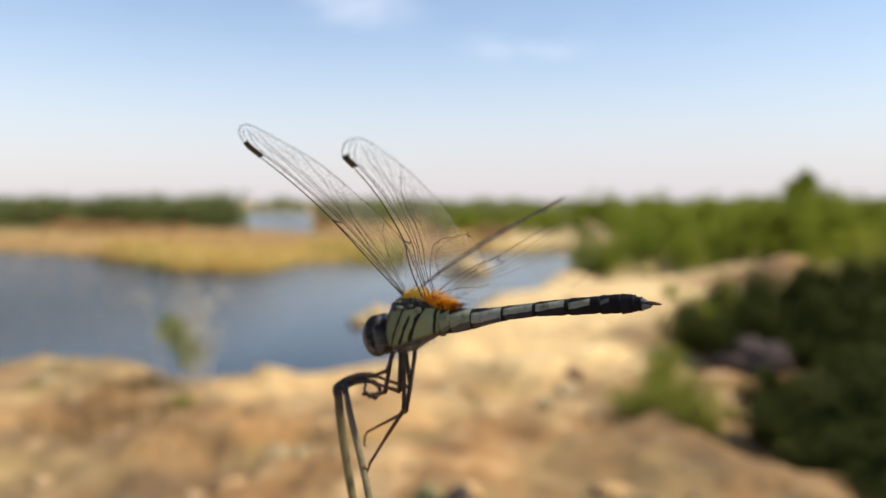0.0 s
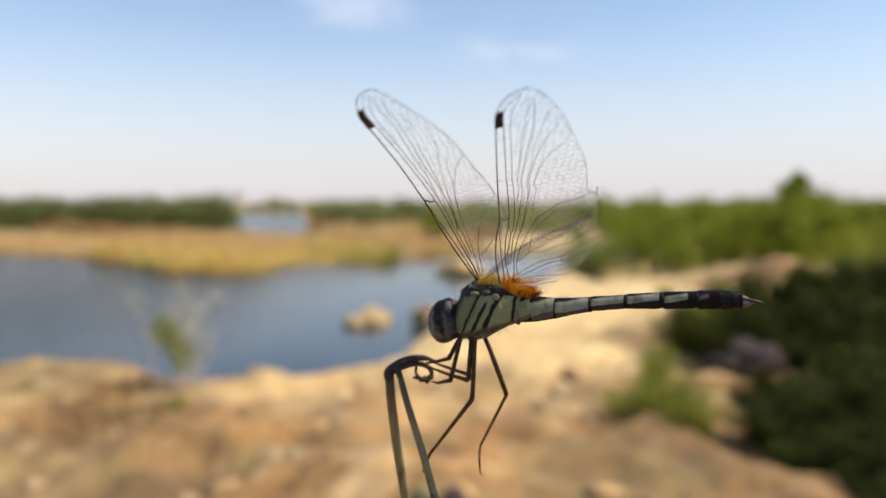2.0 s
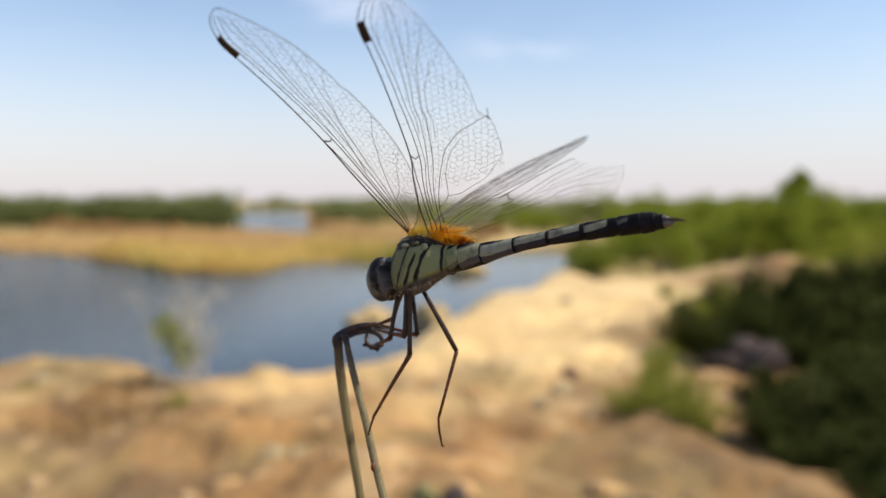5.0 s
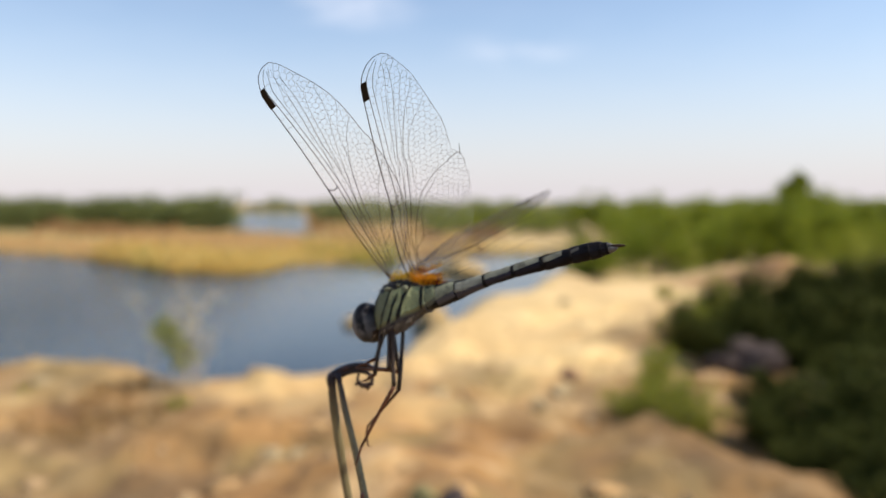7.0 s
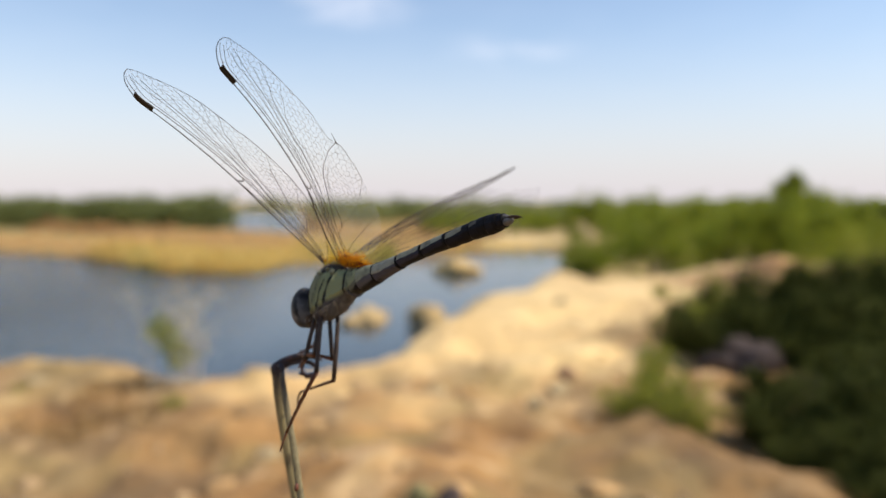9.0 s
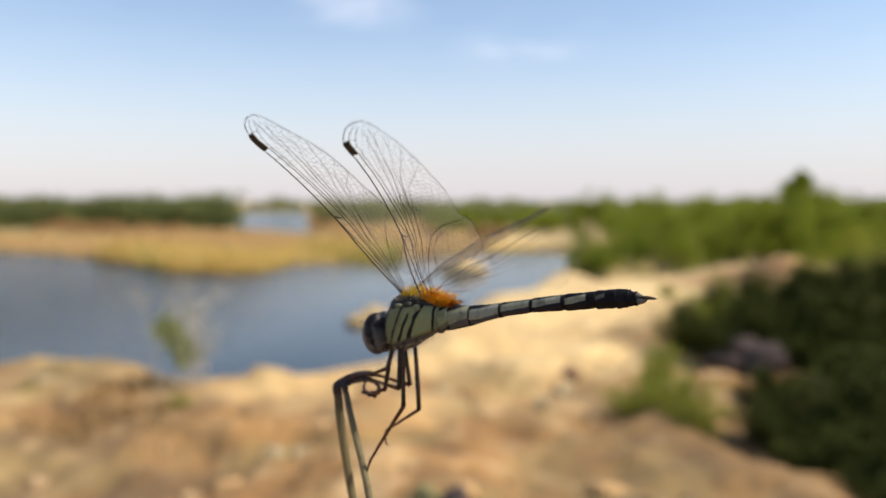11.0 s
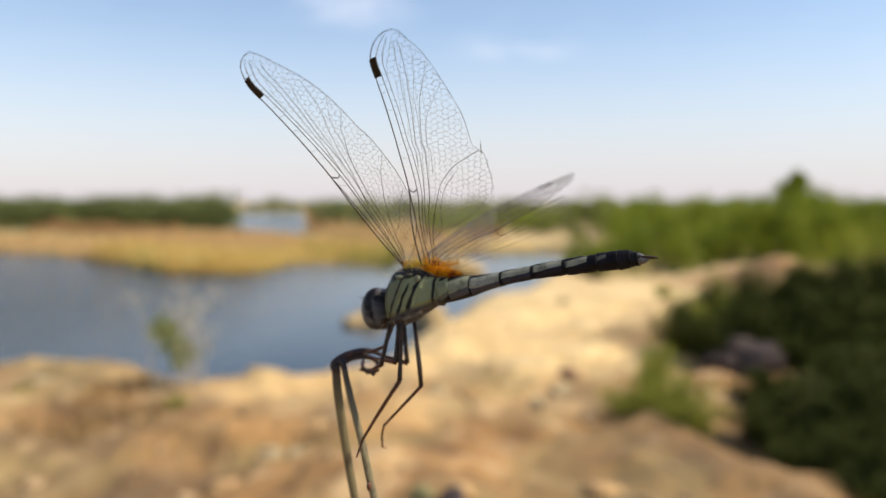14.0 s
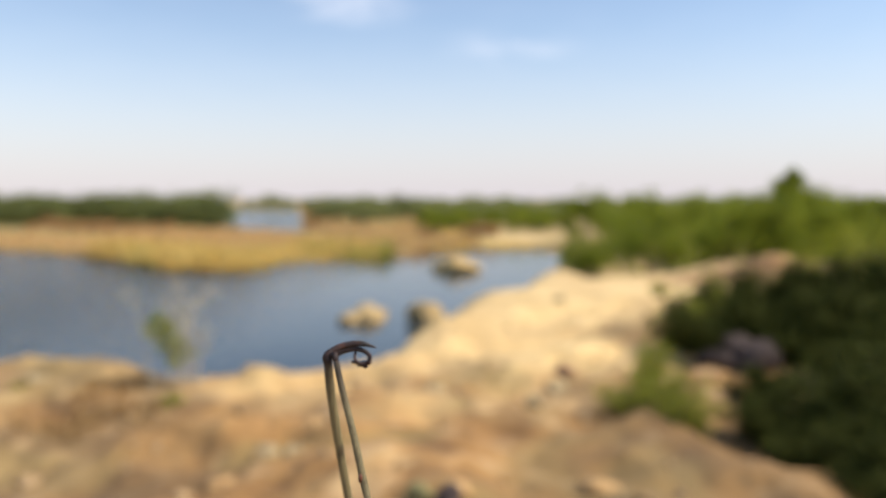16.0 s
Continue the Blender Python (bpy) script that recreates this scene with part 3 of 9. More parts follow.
def ground_height(x, y):
    b = inside_by(x, y, BLUFF) + 0.45 * fbm(x, y, 3.0, 3)
    near = np.exp(-((x + 0.5) ** 2 + (y - 4) ** 2) / 150)
    top = 3.42 - 0.92 * step(y, 8, 26) + (0.22 - 0.11 * step(y, 8, 11)) * fbm(x, y, 2.6, 4) * step(np.hypot(x, y), 0.5, 2.5) + near * 0.18 * fbm(x, y, 0.5, 3)
    top = top - 0.32 * step(x, 1.4, 3.6) * step(-y, -6.3, -4.4) + 1.0 * np.exp(-((x - 10.1) / 1.15) ** 2 - ((y - 22.5) / 3.0) ** 2)
    top = top - 0.6 * step(x, 4.2, 6.2) * step(y, 17, 25) * (1 - step(x, 9.2, 11.5))
    top = top - 0.13 * np.exp(-((x + 0.98) / 0.5) ** 2 - ((y - 6.9) / 0.9) ** 2) - 0.11 * np.exp(-((x + 4.35) / 0.4) ** 2 - ((y - 7.0) / 0.8) ** 2)
    p = inside_by(x, y, POND) + 1.6 * fbm(x, y, 7.0, 3)
    c = inside_by(x, y, CHANNEL) + 3.0 * fbm(x, y, 14.0, 2)
    low = 0.35 + 0.35 * fbm(x, y, 18.0, 3) - 1.4 * step(p, -1.2, 1.4) - 1.4 * step(c, -2.0, 3.0)
    lift = step(b, -3.4, 0.4)
    return low * (1 - lift) + top * lift


def build_ground():
    def axis(fine, edge, ratio, end):
        a = list(np.arange(0, edge, fine))
        s = fine
        while a[-1] < end:
            s *= ratio
            a.append(a[-1] + s)
        return a
    right = axis(0.07, 4.5, 1.032, 3600)
    xs = np.array([-v for v in right[:0:-1]] + right)
    ahead, behind = axis(0.055, 8.5, 1.022, 4200), axis(0.3, 3, 1.12, 500)
    ys = np.array([-v for v in behind[:0:-1]] + ahead)
    X, Y = np.meshgrid(xs, ys)
    Z = ground_height(X, Y)
    me = bpy.data.meshes.new("ground")
    nx, ny = len(xs), len(ys)
    i = (np.arange(ny - 1)[:, None] * nx + np.arange(nx - 1)[None, :]).ravel()
    quads = np.stack([i, i + 1, i + nx + 1, i + nx], 1).astype(np.int32)
    me.vertices.add(nx * ny)
    me.vertices.foreach_set("co", np.stack([X, Y, Z], -1).astype(np.float32).ravel())
    me.loops.add(quads.size)
    me.loops.foreach_set("vertex_index", quads.ravel())
    me.polygons.add(len(quads))
    me.polygons.foreach_set("loop_start", np.arange(0, quads.size, 4, dtype=np.int32))
    me.update(calc_edges=True)
    me.shade_smooth()
    # what covers the sand: browner soil near by, marsh turf across the water, damp margins, painted shade
    b = inside_by(X, Y, BLUFF)
    XW, YW = X + 1.1 * fbm(X, Y, 1.8, 4), Y + 1.1 * fbm(X + 31, Y, 1.8, 4)
    soil = np.clip(step(-YW, -8.8, -5.6) * (0.90 + 0.7 * fbm(X, Y, 0.9, 3) + 0.5 * fbm(X, Y, 0.25, 2)) + 0.6 * step(XW, 0.2, 1.0) * step(-YW, -5.2, -4.4) + 0.9 * step(XW, 1.6, 2.6) * step(-YW, -11, -8) * step(b, 0, 2) * np.clip(0.9 + 1.2 * fbm(X + 7, Y, 0.8, 3), 0.2, 1.1) + 1.4 * np.exp(-((X - 10.1) / 2.6) ** 2 - ((Y - 23.5) / 5.0) ** 2), 0, 1)
    turf = step(-b, 2, 8) * np.clip(0.95 + 1.1 * fbm(X, Y, 16.0, 3), 0, 1) * (1 - 0.8 * step(XW, 4, 6) * step(-XW, -15, -11) * step(Y, 70, 74) * step(-YW, -100, -80))
    turf = np.maximum(turf, step(Y, 84, 92) * step(-X, 6, 9))
    turf = np.clip(turf + step(-YW, -7.5, -6.5) * np.clip(2.6 * fbm(X + 3.3, Y, 0.9, 3) - 0.3, 0, 0.4), 0, 1)
    damp_and_shade = step(0.45 - Z, 0.0, 0.45) * 0.85
    # darkening painted on: lens falloff at left, brown mound and bush shade at right
    damp_and_shade = np.clip(damp_and_shade + step(-YW, -8, -6.8) * (step(-XW, 0.8, 2.4) * np.clip(0.30 + 1.1 * fbm(X, Y, 1.1, 3), 0, 0.6) + 0.5 * step(XW, 0.35, 1.0) * step(-YW, -7.0, -5.0)) + 0.45 * step(XW, 1.9, 2.8) * step(-YW, -11, -9) * np.clip(0.95 + 1.6 * fbm(X + 13, Y, 1.0, 4), 0.1, 1.6), 0, 1)
    col = np.stack([soil, turf, damp_and_shade, np.ones_like(soil)], -1).astype(np.float32)
    at = me.color_attributes.new("cover", "FLOAT_COLOR", "POINT")
    at.data.foreach_set("color", col.ravel())
    me.materials.append(M_GROUND)
    tagged(new("ground", me), "pale sandy bluff and low marsh ground by a river", "ground", kind="structure")


build_ground()
water_ob = raw("water", [(-4000, -300, 0), (900, -300, 0), (900, 4200, 0), (-4000, 4200, 0)], [(0, 1, 2, 3)], M_WATER)
tagged(water_ob, "calm blue-grey river water with faint ripples", "water", kind="structure")


def height_at(x, y):
    return float(ground_height(np.array([float(x)]), np.array([float(y)]))[0])


# ---- plants ----
def leaf_cloud(centres, radii, count, size, seed, slim=0.45, droop=0.0):
    """Leaf blades scattered on and in clumps: arrays of vertices and faces."""
    r = np.random.default_rng(seed)
    pick = r.integers(0, len(centres), count)
    way = r.normal(size=(count, 3))
    way /= np.linalg.norm(way, axis=1, keepdims=True)
    at = np.asarray(centres)[pick] + way * np.asarray(radii)[pick][:, None] * (r.random((count, 1)) ** 0.45) * np.array([1, 1, 0.85])
    a = r.normal(size=(count, 3)) + way * 0.8 - np.array([0, 0, droop])
    a /= np.linalg.norm(a, axis=1, keepdims=True)
    b = np.cross(a, r.normal(size=(count, 3)))
    b /= np.linalg.norm(b, axis=1, keepdims=True)
    s = size * (0.6 + 0.8 * r.random((count, 1)))
    v = np.stack([at, at + a * s * 0.5 + b * s * slim * 0.5, at + a * s, at + a * s * 0.5 - b * s * slim * 0.5], 1).reshape(-1, 3)
    f = np.arange(count * 4).reshape(-1, 4)
    return v, f


def grow_limbs(bm, height, spread, limbs, thick, seed, lean=0.0):
    """A tapered trunk with limbs; returns the places where leaf clumps sit."""
    r = random.Random(seed)
    top = Vector((lean, 0, height * 0.78))
    trunk = smooth_line([(0, 0, -0.05 * height), (r.uniform(-.05, .05) * height, r.uniform(-.04, .04) * height, height * 0.35), top], 5)
    tube(bm, trunk, [thick * (1 - 0.75 * i / (len(trunk) - 1)) for i in range(len(trunk))], 7)
    tips = [top]
    for k in range(limbs):
        at = trunk[int(len(trunk) * r.uniform(0.25, 0.95)) % len(trunk)]
        turn = 2.4 * k + r.uniform(-.4, .4)
        reach = spread * r.uniform(0.5, 1.0)
        end = at + Vector((math.cos(turn) * reach, math.sin(turn) * reach, height * r.uniform(0.08, 0.36)))
        mid = (at + end) / 2 + Vector((0, 0, 0.06 * height))
        tube(bm, smooth_line([at, mid, end], 3), [thick * q for q in (0.45, 0.4, 0.34, 0.28, 0.22, 0.16, 0.1)], 5)
        tips += [end, mid * 0.4 + end * 0.6]
    return tips


def make_tree(name, height, spread, limbs, thick, leaves, leaf, clump, leaf_mat, seed, label, category, pointed=False):
    thing = new(name)
    bm = bmesh.new()
    tips = grow_limbs(bm, height, spread, limbs, thick, seed)
    part("trunk", bm, M_BARK, thing)
    r = random.Random(seed + 5)
    centres, radii = [], []
    for p in tips:
        for _ in range(3):
            q = p + Vector((r.gauss(0, 1), r.gauss(0, 1), r.gauss(0, 0.7))) * clump * 0.7
            if pointed:
                k = max(0.12, 1.05 - max(q.z, 0) / height)
                q = Vector((q.x * k * 1.3, q.y * k * 1.3, q.z * 1.1))
            q.z = max(q.z, clump * 0.35)
            centres.append(tuple(q))
            radii.append(clump * r.uniform(0.5, 1.05) * (0.6 if pointed and q.z > height * 0.7 else 1))
    if pointed:
        centres, radii = [], []
        for _ in range(110):
            h, a = r.random() ** 0.9, r.uniform(0, 6.28)
            k = spread * (1 - h) ** 0.75 * math.sqrt(r.random())
            centres.append((math.cos(a) * k, math.sin(a) * k, clump * 0.4 + h * (height - clump * 0.6)))
            radii.append(clump * (0.85 - 0.5 * h) * r.uniform(0.7, 1.15))
    v, f = leaf_cloud(centres, radii, leaves, leaf, seed + 9)
    raw("crown", v, f, leaf_mat, thing)
    return tagged(thing, label, category)


def scatter(thing, spots, group, seed, lo=0.8, hi=1.25):
    """The thing goes to the first spot, copies of it to the others."""
    r = random.Random(seed)
    tagged(thing, group=group)
    for k, (x, y) in enumerate(spots):
        s = r.uniform(lo, hi)
        m = pose(x, y, height_at(x, y) - 0.03, 0, 0, r.uniform(0, 360))
        if k:
            ob = copy_thing(thing, m)
        else:
            ob = thing
            ob.matrix_basis = m
        ob.scale = (s, s, s * r.uniform(0.9, 1.12))


def jittered(n, xr, yr, seed, gap):
    """Spots in a stretch of the plan, kept apart."""
    r, out = random.Random(seed), []
    for _ in range(n * 30):
        p = (r.uniform(*xr), r.uniform(*yr))
        if len(out) < n and all((p[0] - q[0]) ** 2 + (p[1] - q[1]) ** 2 > gap * gap for q in out):
            out.append(p)
    return out


# woods on the low ground beyond the spur
tree_round = make_tree("tree", 4.2, 1.7, 9, 0.12, 1700, 0.34, 0.85, M_LEAF_TREE, 3, "rounded bright green riverside tree in leaf", "tree")
tree_broad = make_tree("tree", 3.6, 2.1, 11, 0.13, 1900, 0.32, 0.8, M_LEAF_TREE, 8, "broad low green riverside tree in leaf", "tree")
tree_tall = make_tree("tree", 7.1, 4.9, 20, 0.16, 5200, 0.34, 1.3, M_LEAF_TREE, 12, "tall pointed dark green tree above the thicket", "tree", True)
scatter(tree_round, [p for p in jittered(34, (9, 60), (44, 78), 21, 3.4) if p[0] > 10.4 + (p[1] - 44) * 0.12], "riverside trees", 4, 0.75, 1.1)
scatter(tree_broad, [p for p in jittered(46, (10, 75), (36, 100), 33, 4.2) if p[0] > 10.9 + (p[1] - 36) * 0.12], "riverside trees", 5, 0.7, 1.15)
scatter(copy_thing(tree_broad, pose(0, 0, 0)), [(9.2, 47.5), (10.0, 46.5), (9.9, 53.0), (11.0, 50.0)], "riverside trees", 22, 0.42, 0.55)
scatter(tree_tall, [(28.3, 58.5)], "tall trees", 6, 0.95, 1.0)
scatter(copy_thing(tree_tall, pose(0, 0, 0)), [(26.2, 59.5), (30.6, 60.0), (35.0, 61.0), (38.0, 62.0), (41.0, 63.5)], "tall trees", 16, 0.66, 0.80)

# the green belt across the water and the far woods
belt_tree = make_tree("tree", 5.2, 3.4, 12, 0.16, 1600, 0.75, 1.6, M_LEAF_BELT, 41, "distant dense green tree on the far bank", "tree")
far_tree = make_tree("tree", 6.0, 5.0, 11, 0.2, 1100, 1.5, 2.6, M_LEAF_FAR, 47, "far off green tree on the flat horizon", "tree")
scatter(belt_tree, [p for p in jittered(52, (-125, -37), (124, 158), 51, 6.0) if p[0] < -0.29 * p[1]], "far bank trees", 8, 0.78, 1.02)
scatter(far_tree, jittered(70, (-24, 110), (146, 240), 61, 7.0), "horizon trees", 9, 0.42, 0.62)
scatter(copy_thing(tree_broad, pose(0, 0, 0)), jittered(26, (-2, 20), (104, 142), 66, 3.6), "riverside trees", 19, 0.55, 0.85)
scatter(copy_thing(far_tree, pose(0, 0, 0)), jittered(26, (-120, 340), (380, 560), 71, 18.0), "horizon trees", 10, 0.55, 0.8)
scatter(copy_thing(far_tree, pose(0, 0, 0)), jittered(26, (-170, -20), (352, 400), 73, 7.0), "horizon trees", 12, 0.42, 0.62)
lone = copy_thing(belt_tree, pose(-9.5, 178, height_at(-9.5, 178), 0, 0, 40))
lone.scale = (0.55, 0.55, 1.0)


# dark bushes on the slope beside the camera
def make_bush(height, spread, leaves, leaf, seed, mat, label, clump=0.3):
    thing = new("bush")
    r = random.Random(seed)
    centres, radii = [], []
    for k in range(9):
        turn, reach = 2.4 * k + r.uniform(-.3, .3), spread * r.uniform(0.35, 0.95)
        end = Vector((math.cos(turn) * reach, math.sin(turn) * reach, height * r.uniform(0.45, 0.95)))
        line = smooth_line([(r.uniform(-.04, .04), r.uniform(-.04, .04), -0.06), end * 0.5 + Vector((0, 0, 0.12 * height)), end], 4)
        part("stem", tube(bmesh.new(), line, [0.018 * (1 - 0.09 * i) for i in range(len(line))], 5), M_BARK, thing)
        for q in (0.45, 0.75, 1.0):
            c = end * q + Vector((r.gauss(0, .12), r.gauss(0, .12), r.gauss(0, .08))) * spread
            c.z = max(c.z, clump * 0.4)
            centres.append(tuple(c))
            radii.append(clump * r.uniform(0.6, 1.1))
    v, f = leaf_cloud(centres, radii, leaves, leaf, seed + 3, 0.4)
    raw("foliage", v, f, mat, thing)
    return tagged(thing, label, "bush")


def put(ob, x, y, turn=0.0, size=1.0, tall=1.0, sink=0.04):
    ob.matrix_basis = pose(x, y, height_at(x, y) - sink, 0, 0, turn)
    ob.scale = (size, size, size * tall)
    return ob


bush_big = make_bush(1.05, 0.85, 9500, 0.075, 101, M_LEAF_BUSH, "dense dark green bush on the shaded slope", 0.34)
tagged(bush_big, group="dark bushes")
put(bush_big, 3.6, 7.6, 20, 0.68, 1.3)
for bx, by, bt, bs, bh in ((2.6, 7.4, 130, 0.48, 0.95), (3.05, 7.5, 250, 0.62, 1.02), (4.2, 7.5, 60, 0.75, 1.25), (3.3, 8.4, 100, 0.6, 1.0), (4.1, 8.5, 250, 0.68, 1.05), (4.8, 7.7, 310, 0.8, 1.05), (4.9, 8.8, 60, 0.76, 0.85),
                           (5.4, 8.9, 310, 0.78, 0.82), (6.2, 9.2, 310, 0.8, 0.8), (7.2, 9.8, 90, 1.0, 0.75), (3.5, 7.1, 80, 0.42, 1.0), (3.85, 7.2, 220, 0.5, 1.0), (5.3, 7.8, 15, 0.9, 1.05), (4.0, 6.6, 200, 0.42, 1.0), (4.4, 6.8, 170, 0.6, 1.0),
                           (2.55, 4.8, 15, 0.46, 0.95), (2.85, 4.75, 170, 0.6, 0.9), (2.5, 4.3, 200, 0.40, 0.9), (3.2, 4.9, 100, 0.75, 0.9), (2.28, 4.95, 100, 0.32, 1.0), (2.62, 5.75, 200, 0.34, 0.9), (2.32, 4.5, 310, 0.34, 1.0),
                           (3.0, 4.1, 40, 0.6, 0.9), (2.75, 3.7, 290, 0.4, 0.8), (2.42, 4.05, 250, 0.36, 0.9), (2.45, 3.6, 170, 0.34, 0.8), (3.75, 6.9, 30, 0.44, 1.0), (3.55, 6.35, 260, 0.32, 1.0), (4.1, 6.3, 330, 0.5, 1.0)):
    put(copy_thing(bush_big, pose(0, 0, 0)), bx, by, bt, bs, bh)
shrub = make_bush(0.62, 0.42, 1500, 0.055, 131, M_LEAF_SHRUB, "small fresh green shrub on bare sand", 0.15)
tagged(shrub, group="small shrubs")
put(shrub, 1.70, 5.3, 0, 0.72, 0.8)
for bx, by, bt, bs, bh in ((1.78, 6.0, 140, 0.44, 1.4), (1.80, 5.05, 70, 0.5, 0.75), (1.46, 5.2, 200, 0.52, 0.75), (4.1, 13.5, 10, 0.6, 0.7), (1.62, 4.9, 10, 0.5, 0.75), (1.30, 5.25, 300, 0.46, 0.75), (1.66, 5.75, 90, 0.36, 1.2), (1.96, 6.6, 30, 0.42, 1.5), (-2.0, 5.4, 30, 0.26, 0.7), (-3.6, 6.2, 90, 0.2, 0.6)):
    put(copy_thing(shrub, pose(0, 0, 0)), bx, by, bt, bs, bh)
# lighter olive copies added to give the dark bushes their sunlit tops
for bx, by, bt, bs, bh in ((5.5, 10.4, 50, 1.35, 1.05), (6.1, 10.6, 170, 1.45, 1.12), (6.8, 11.0, 280, 1.6, 1.15), (7.5, 11.2, 120, 1.7, 1.15), (2.66, 7.75, 200, 0.75, 1.1), (3.02, 8.0, 80, 0.85, 1.15), (3.45, 8.6, 320, 1.0, 1.1), (4.95, 10.2, 10, 1.0, 1.0), (5.2, 9.6, 200, 0.85, 1.05), (6.0, 9.9, 70, 1.1, 1.0)):
    tagged(put(copy_thing(shrub, pose(0, 0, 0)), bx, by, bt, bs, bh), "olive green bush behind the dark bushes", "bush", "olive bushes")


# a sparse pale weed at the rim of the bluff
def make_weed(seed):
    thing = new("weed")
    r = random.Random(seed)
    centres, radii = [], []
    for k in range(11):
        lean, turn = r.uniform(0.05, 0.42), r.uniform(0, 6.28)
        tall = r.uniform(0.42, 0.78)
        end = Vector((math.cos(turn) * lean, math.sin(turn) * lean * 0.6, tall))
        root = Vector((end.x * 0.45 + r.uniform(-.05, .05), end.y * 0.4, -0.05))
        line = smooth_line([root, (root + end) * 0.5 - Vector((end.x * 0.1, 0, -0.04)), end], 4)
        part("stem", tube(bmesh.new(), line, [0.0065 * (1 - 0.08 * i) for i in range(len(line))], 4), M_TWIG, thing)
        for q in (0.55, 0.8, 0.97):
            centres.append(tuple(end * q))
            radii.append(0.075)
    v, f = leaf_cloud(centres, radii, 230, 0.05, seed + 1, 0.3)
    raw("dry_leaves", v, f, M_LEAF_WEED, thing)
    v, f = leaf_cloud([(-0.10, 0, 0.42), (-0.04, 0, 0.34), (0.02, 0, 0.26), (-0.13, 0.03, 0.47)], [0.09, 0.09, 0.08, 0.07], 300, 0.06, seed + 2, 0.4)
    raw("green_leaves", v, f, M_LEAF_PALE, thing)
    return tagged(thing, "sparse half-dry weed at the rim of the bluff", "weed")


put(make_weed(5), -2.3, 6.35, 0, 1.25)


# dry reeds on the far marsh
def build_reeds(name, n, xr, yr, seed, tall, mat, label, keep, wide=0.16):
    r = np.random.default_rng(seed)
    x, y = r.uniform(*xr, n), r.uniform(*yr, n)
    z = ground_height(x, y)
    ok = keep(x, y) & (z > -0.12)
    x, y, z = x[ok], y[ok], z[ok]
    n = len(x)
    patch = np.clip(0.75 + 1.3 * fbm(x, y, 56 * wide, 3), 0.25, 1.5)
    h = tall * patch * (0.6 + 0.7 * r.random(n))
    w = wide * (1 + 0.6 * r.random(n))
    a = r.uniform(0, np.pi, n)
    lean = r.normal(size=(n, 2)) * 0.25
    base, tip = np.stack([x, y, z - 0.05], 1), np.stack([x + lean[:, 0] * h, y + lean[:, 1] * h, z + h], 1)
    side = np.stack([np.cos(a) * w, np.sin(a) * w, np.zeros(n)], 1)
    mid = base * 0.45 + tip * 0.55 + np.stack([-lean[:, 0], -lean[:, 1], np.zeros(n)], 1) * 0.1
    v = np.stack([base - side, base + side, mid + side * 0.8, tip, mid - side * 0.8], 1).reshape(-1, 3)
    f = np.arange(n * 5).reshape(-1, 5)
    tagged(raw(name, v, f, mat), label, "reeds", kind="stuff")


def marsh(x, y, lo, hi):
    """The stretch of far bank between two bearings, off the water."""
    return (inside_by(x, y, POND) < 0.5) & (x > lo * y) & (x < hi * y)


build_reeds("reeds", 30000, (-48, -3), (46, 88), 5, 0.95, M_REED, "dry golden reeds covering the far marsh", lambda x, y: marsh(x, y, -0.48, -0.075) & (y < 70 + 4 * np.sin(x * 0.4)))
build_reeds("reeds", 20000, (-75, -8), (54, 92), 25, 0.75, M_REED_BROWN, "low tan reeds on the far marsh", lambda x, y: marsh(x, y, -0.72, -0.10) & ((y > 66) | (x < -0.44 * y)))
build_reeds("reeds", 9000, (-50, -4), (46, 74), 6, 0.85, M_REED_GREEN, "yellow-green reeds along the water's edge", lambda x, y: marsh(x, y, -0.42, -0.06) & (inside_by(x, y, POND) > -2.6) & (fbm(x, y, 8.0, 2) > -0.1))
build_reeds("reeds", 4500, (-17, -4), (56, 78), 29, 0.9, M_REED_GREEN, "yellow-green reeds on the point of the marsh", lambda x, y: marsh(x, y, -0.19, -0.075) & (fbm(x + 9, y, 6.0, 2) > -0.05))
build_reeds("scrub", 9000, (-66, -38), (104, 121), 35, 1.5, M_SCRUB, "rust-brown dead scrub before the far trees", lambda x, y: (x > -0.56 * y) & (x < -0.36 * y) & (fbm(x, y, 10.0, 2) > -0.25))
build_reeds("reeds", 9000, (-22, 4.5), (62, 150), 15, 0.75, M_REED_BROWN, "brown dry reeds on the sand flats", lambda x, y: (inside_by(x, y, POND) < 0.3) & (x > -0.16 * y) & (fbm(x, y, 22.0, 2) > -0.22))
build_reeds("scrub", 5000, (-3, 7), (86, 104), 39, 1.3, M_SCRUB, "rust-brown dead scrub on the sand flats", lambda x, y: fbm(x, y, 7.0, 2) > 0.02)
build_reeds("scrub", 6000, (-62, -12), (112, 330), 43, 1.0, M_SCRUB, "rust-brown dead scrub along the far channel", lambda x, y: (x > -0.215 * y) & (x < -0.135 * y) & (inside_by(x, y, CHANNEL) < -1), 0.3)
build_reeds("dry_brush", 5200, (-6.5, -1.9), (5.0, 7.2), 53, 0.10, M_BRUSH, "brown dry brush along the rim of the bluff", lambda x, y: (fbm(x, y, 0.9, 3) > 0.12) & (inside_by(x, y, BLUFF) > -0.2), 0.006)
build_reeds("grass", 9000, (-8, 14), (70, 135), 9, 0.5, M_REED, "thin dry grass on the far sand flats", lambda x, y: fbm(x, y, 14.0, 3) > 0.05)


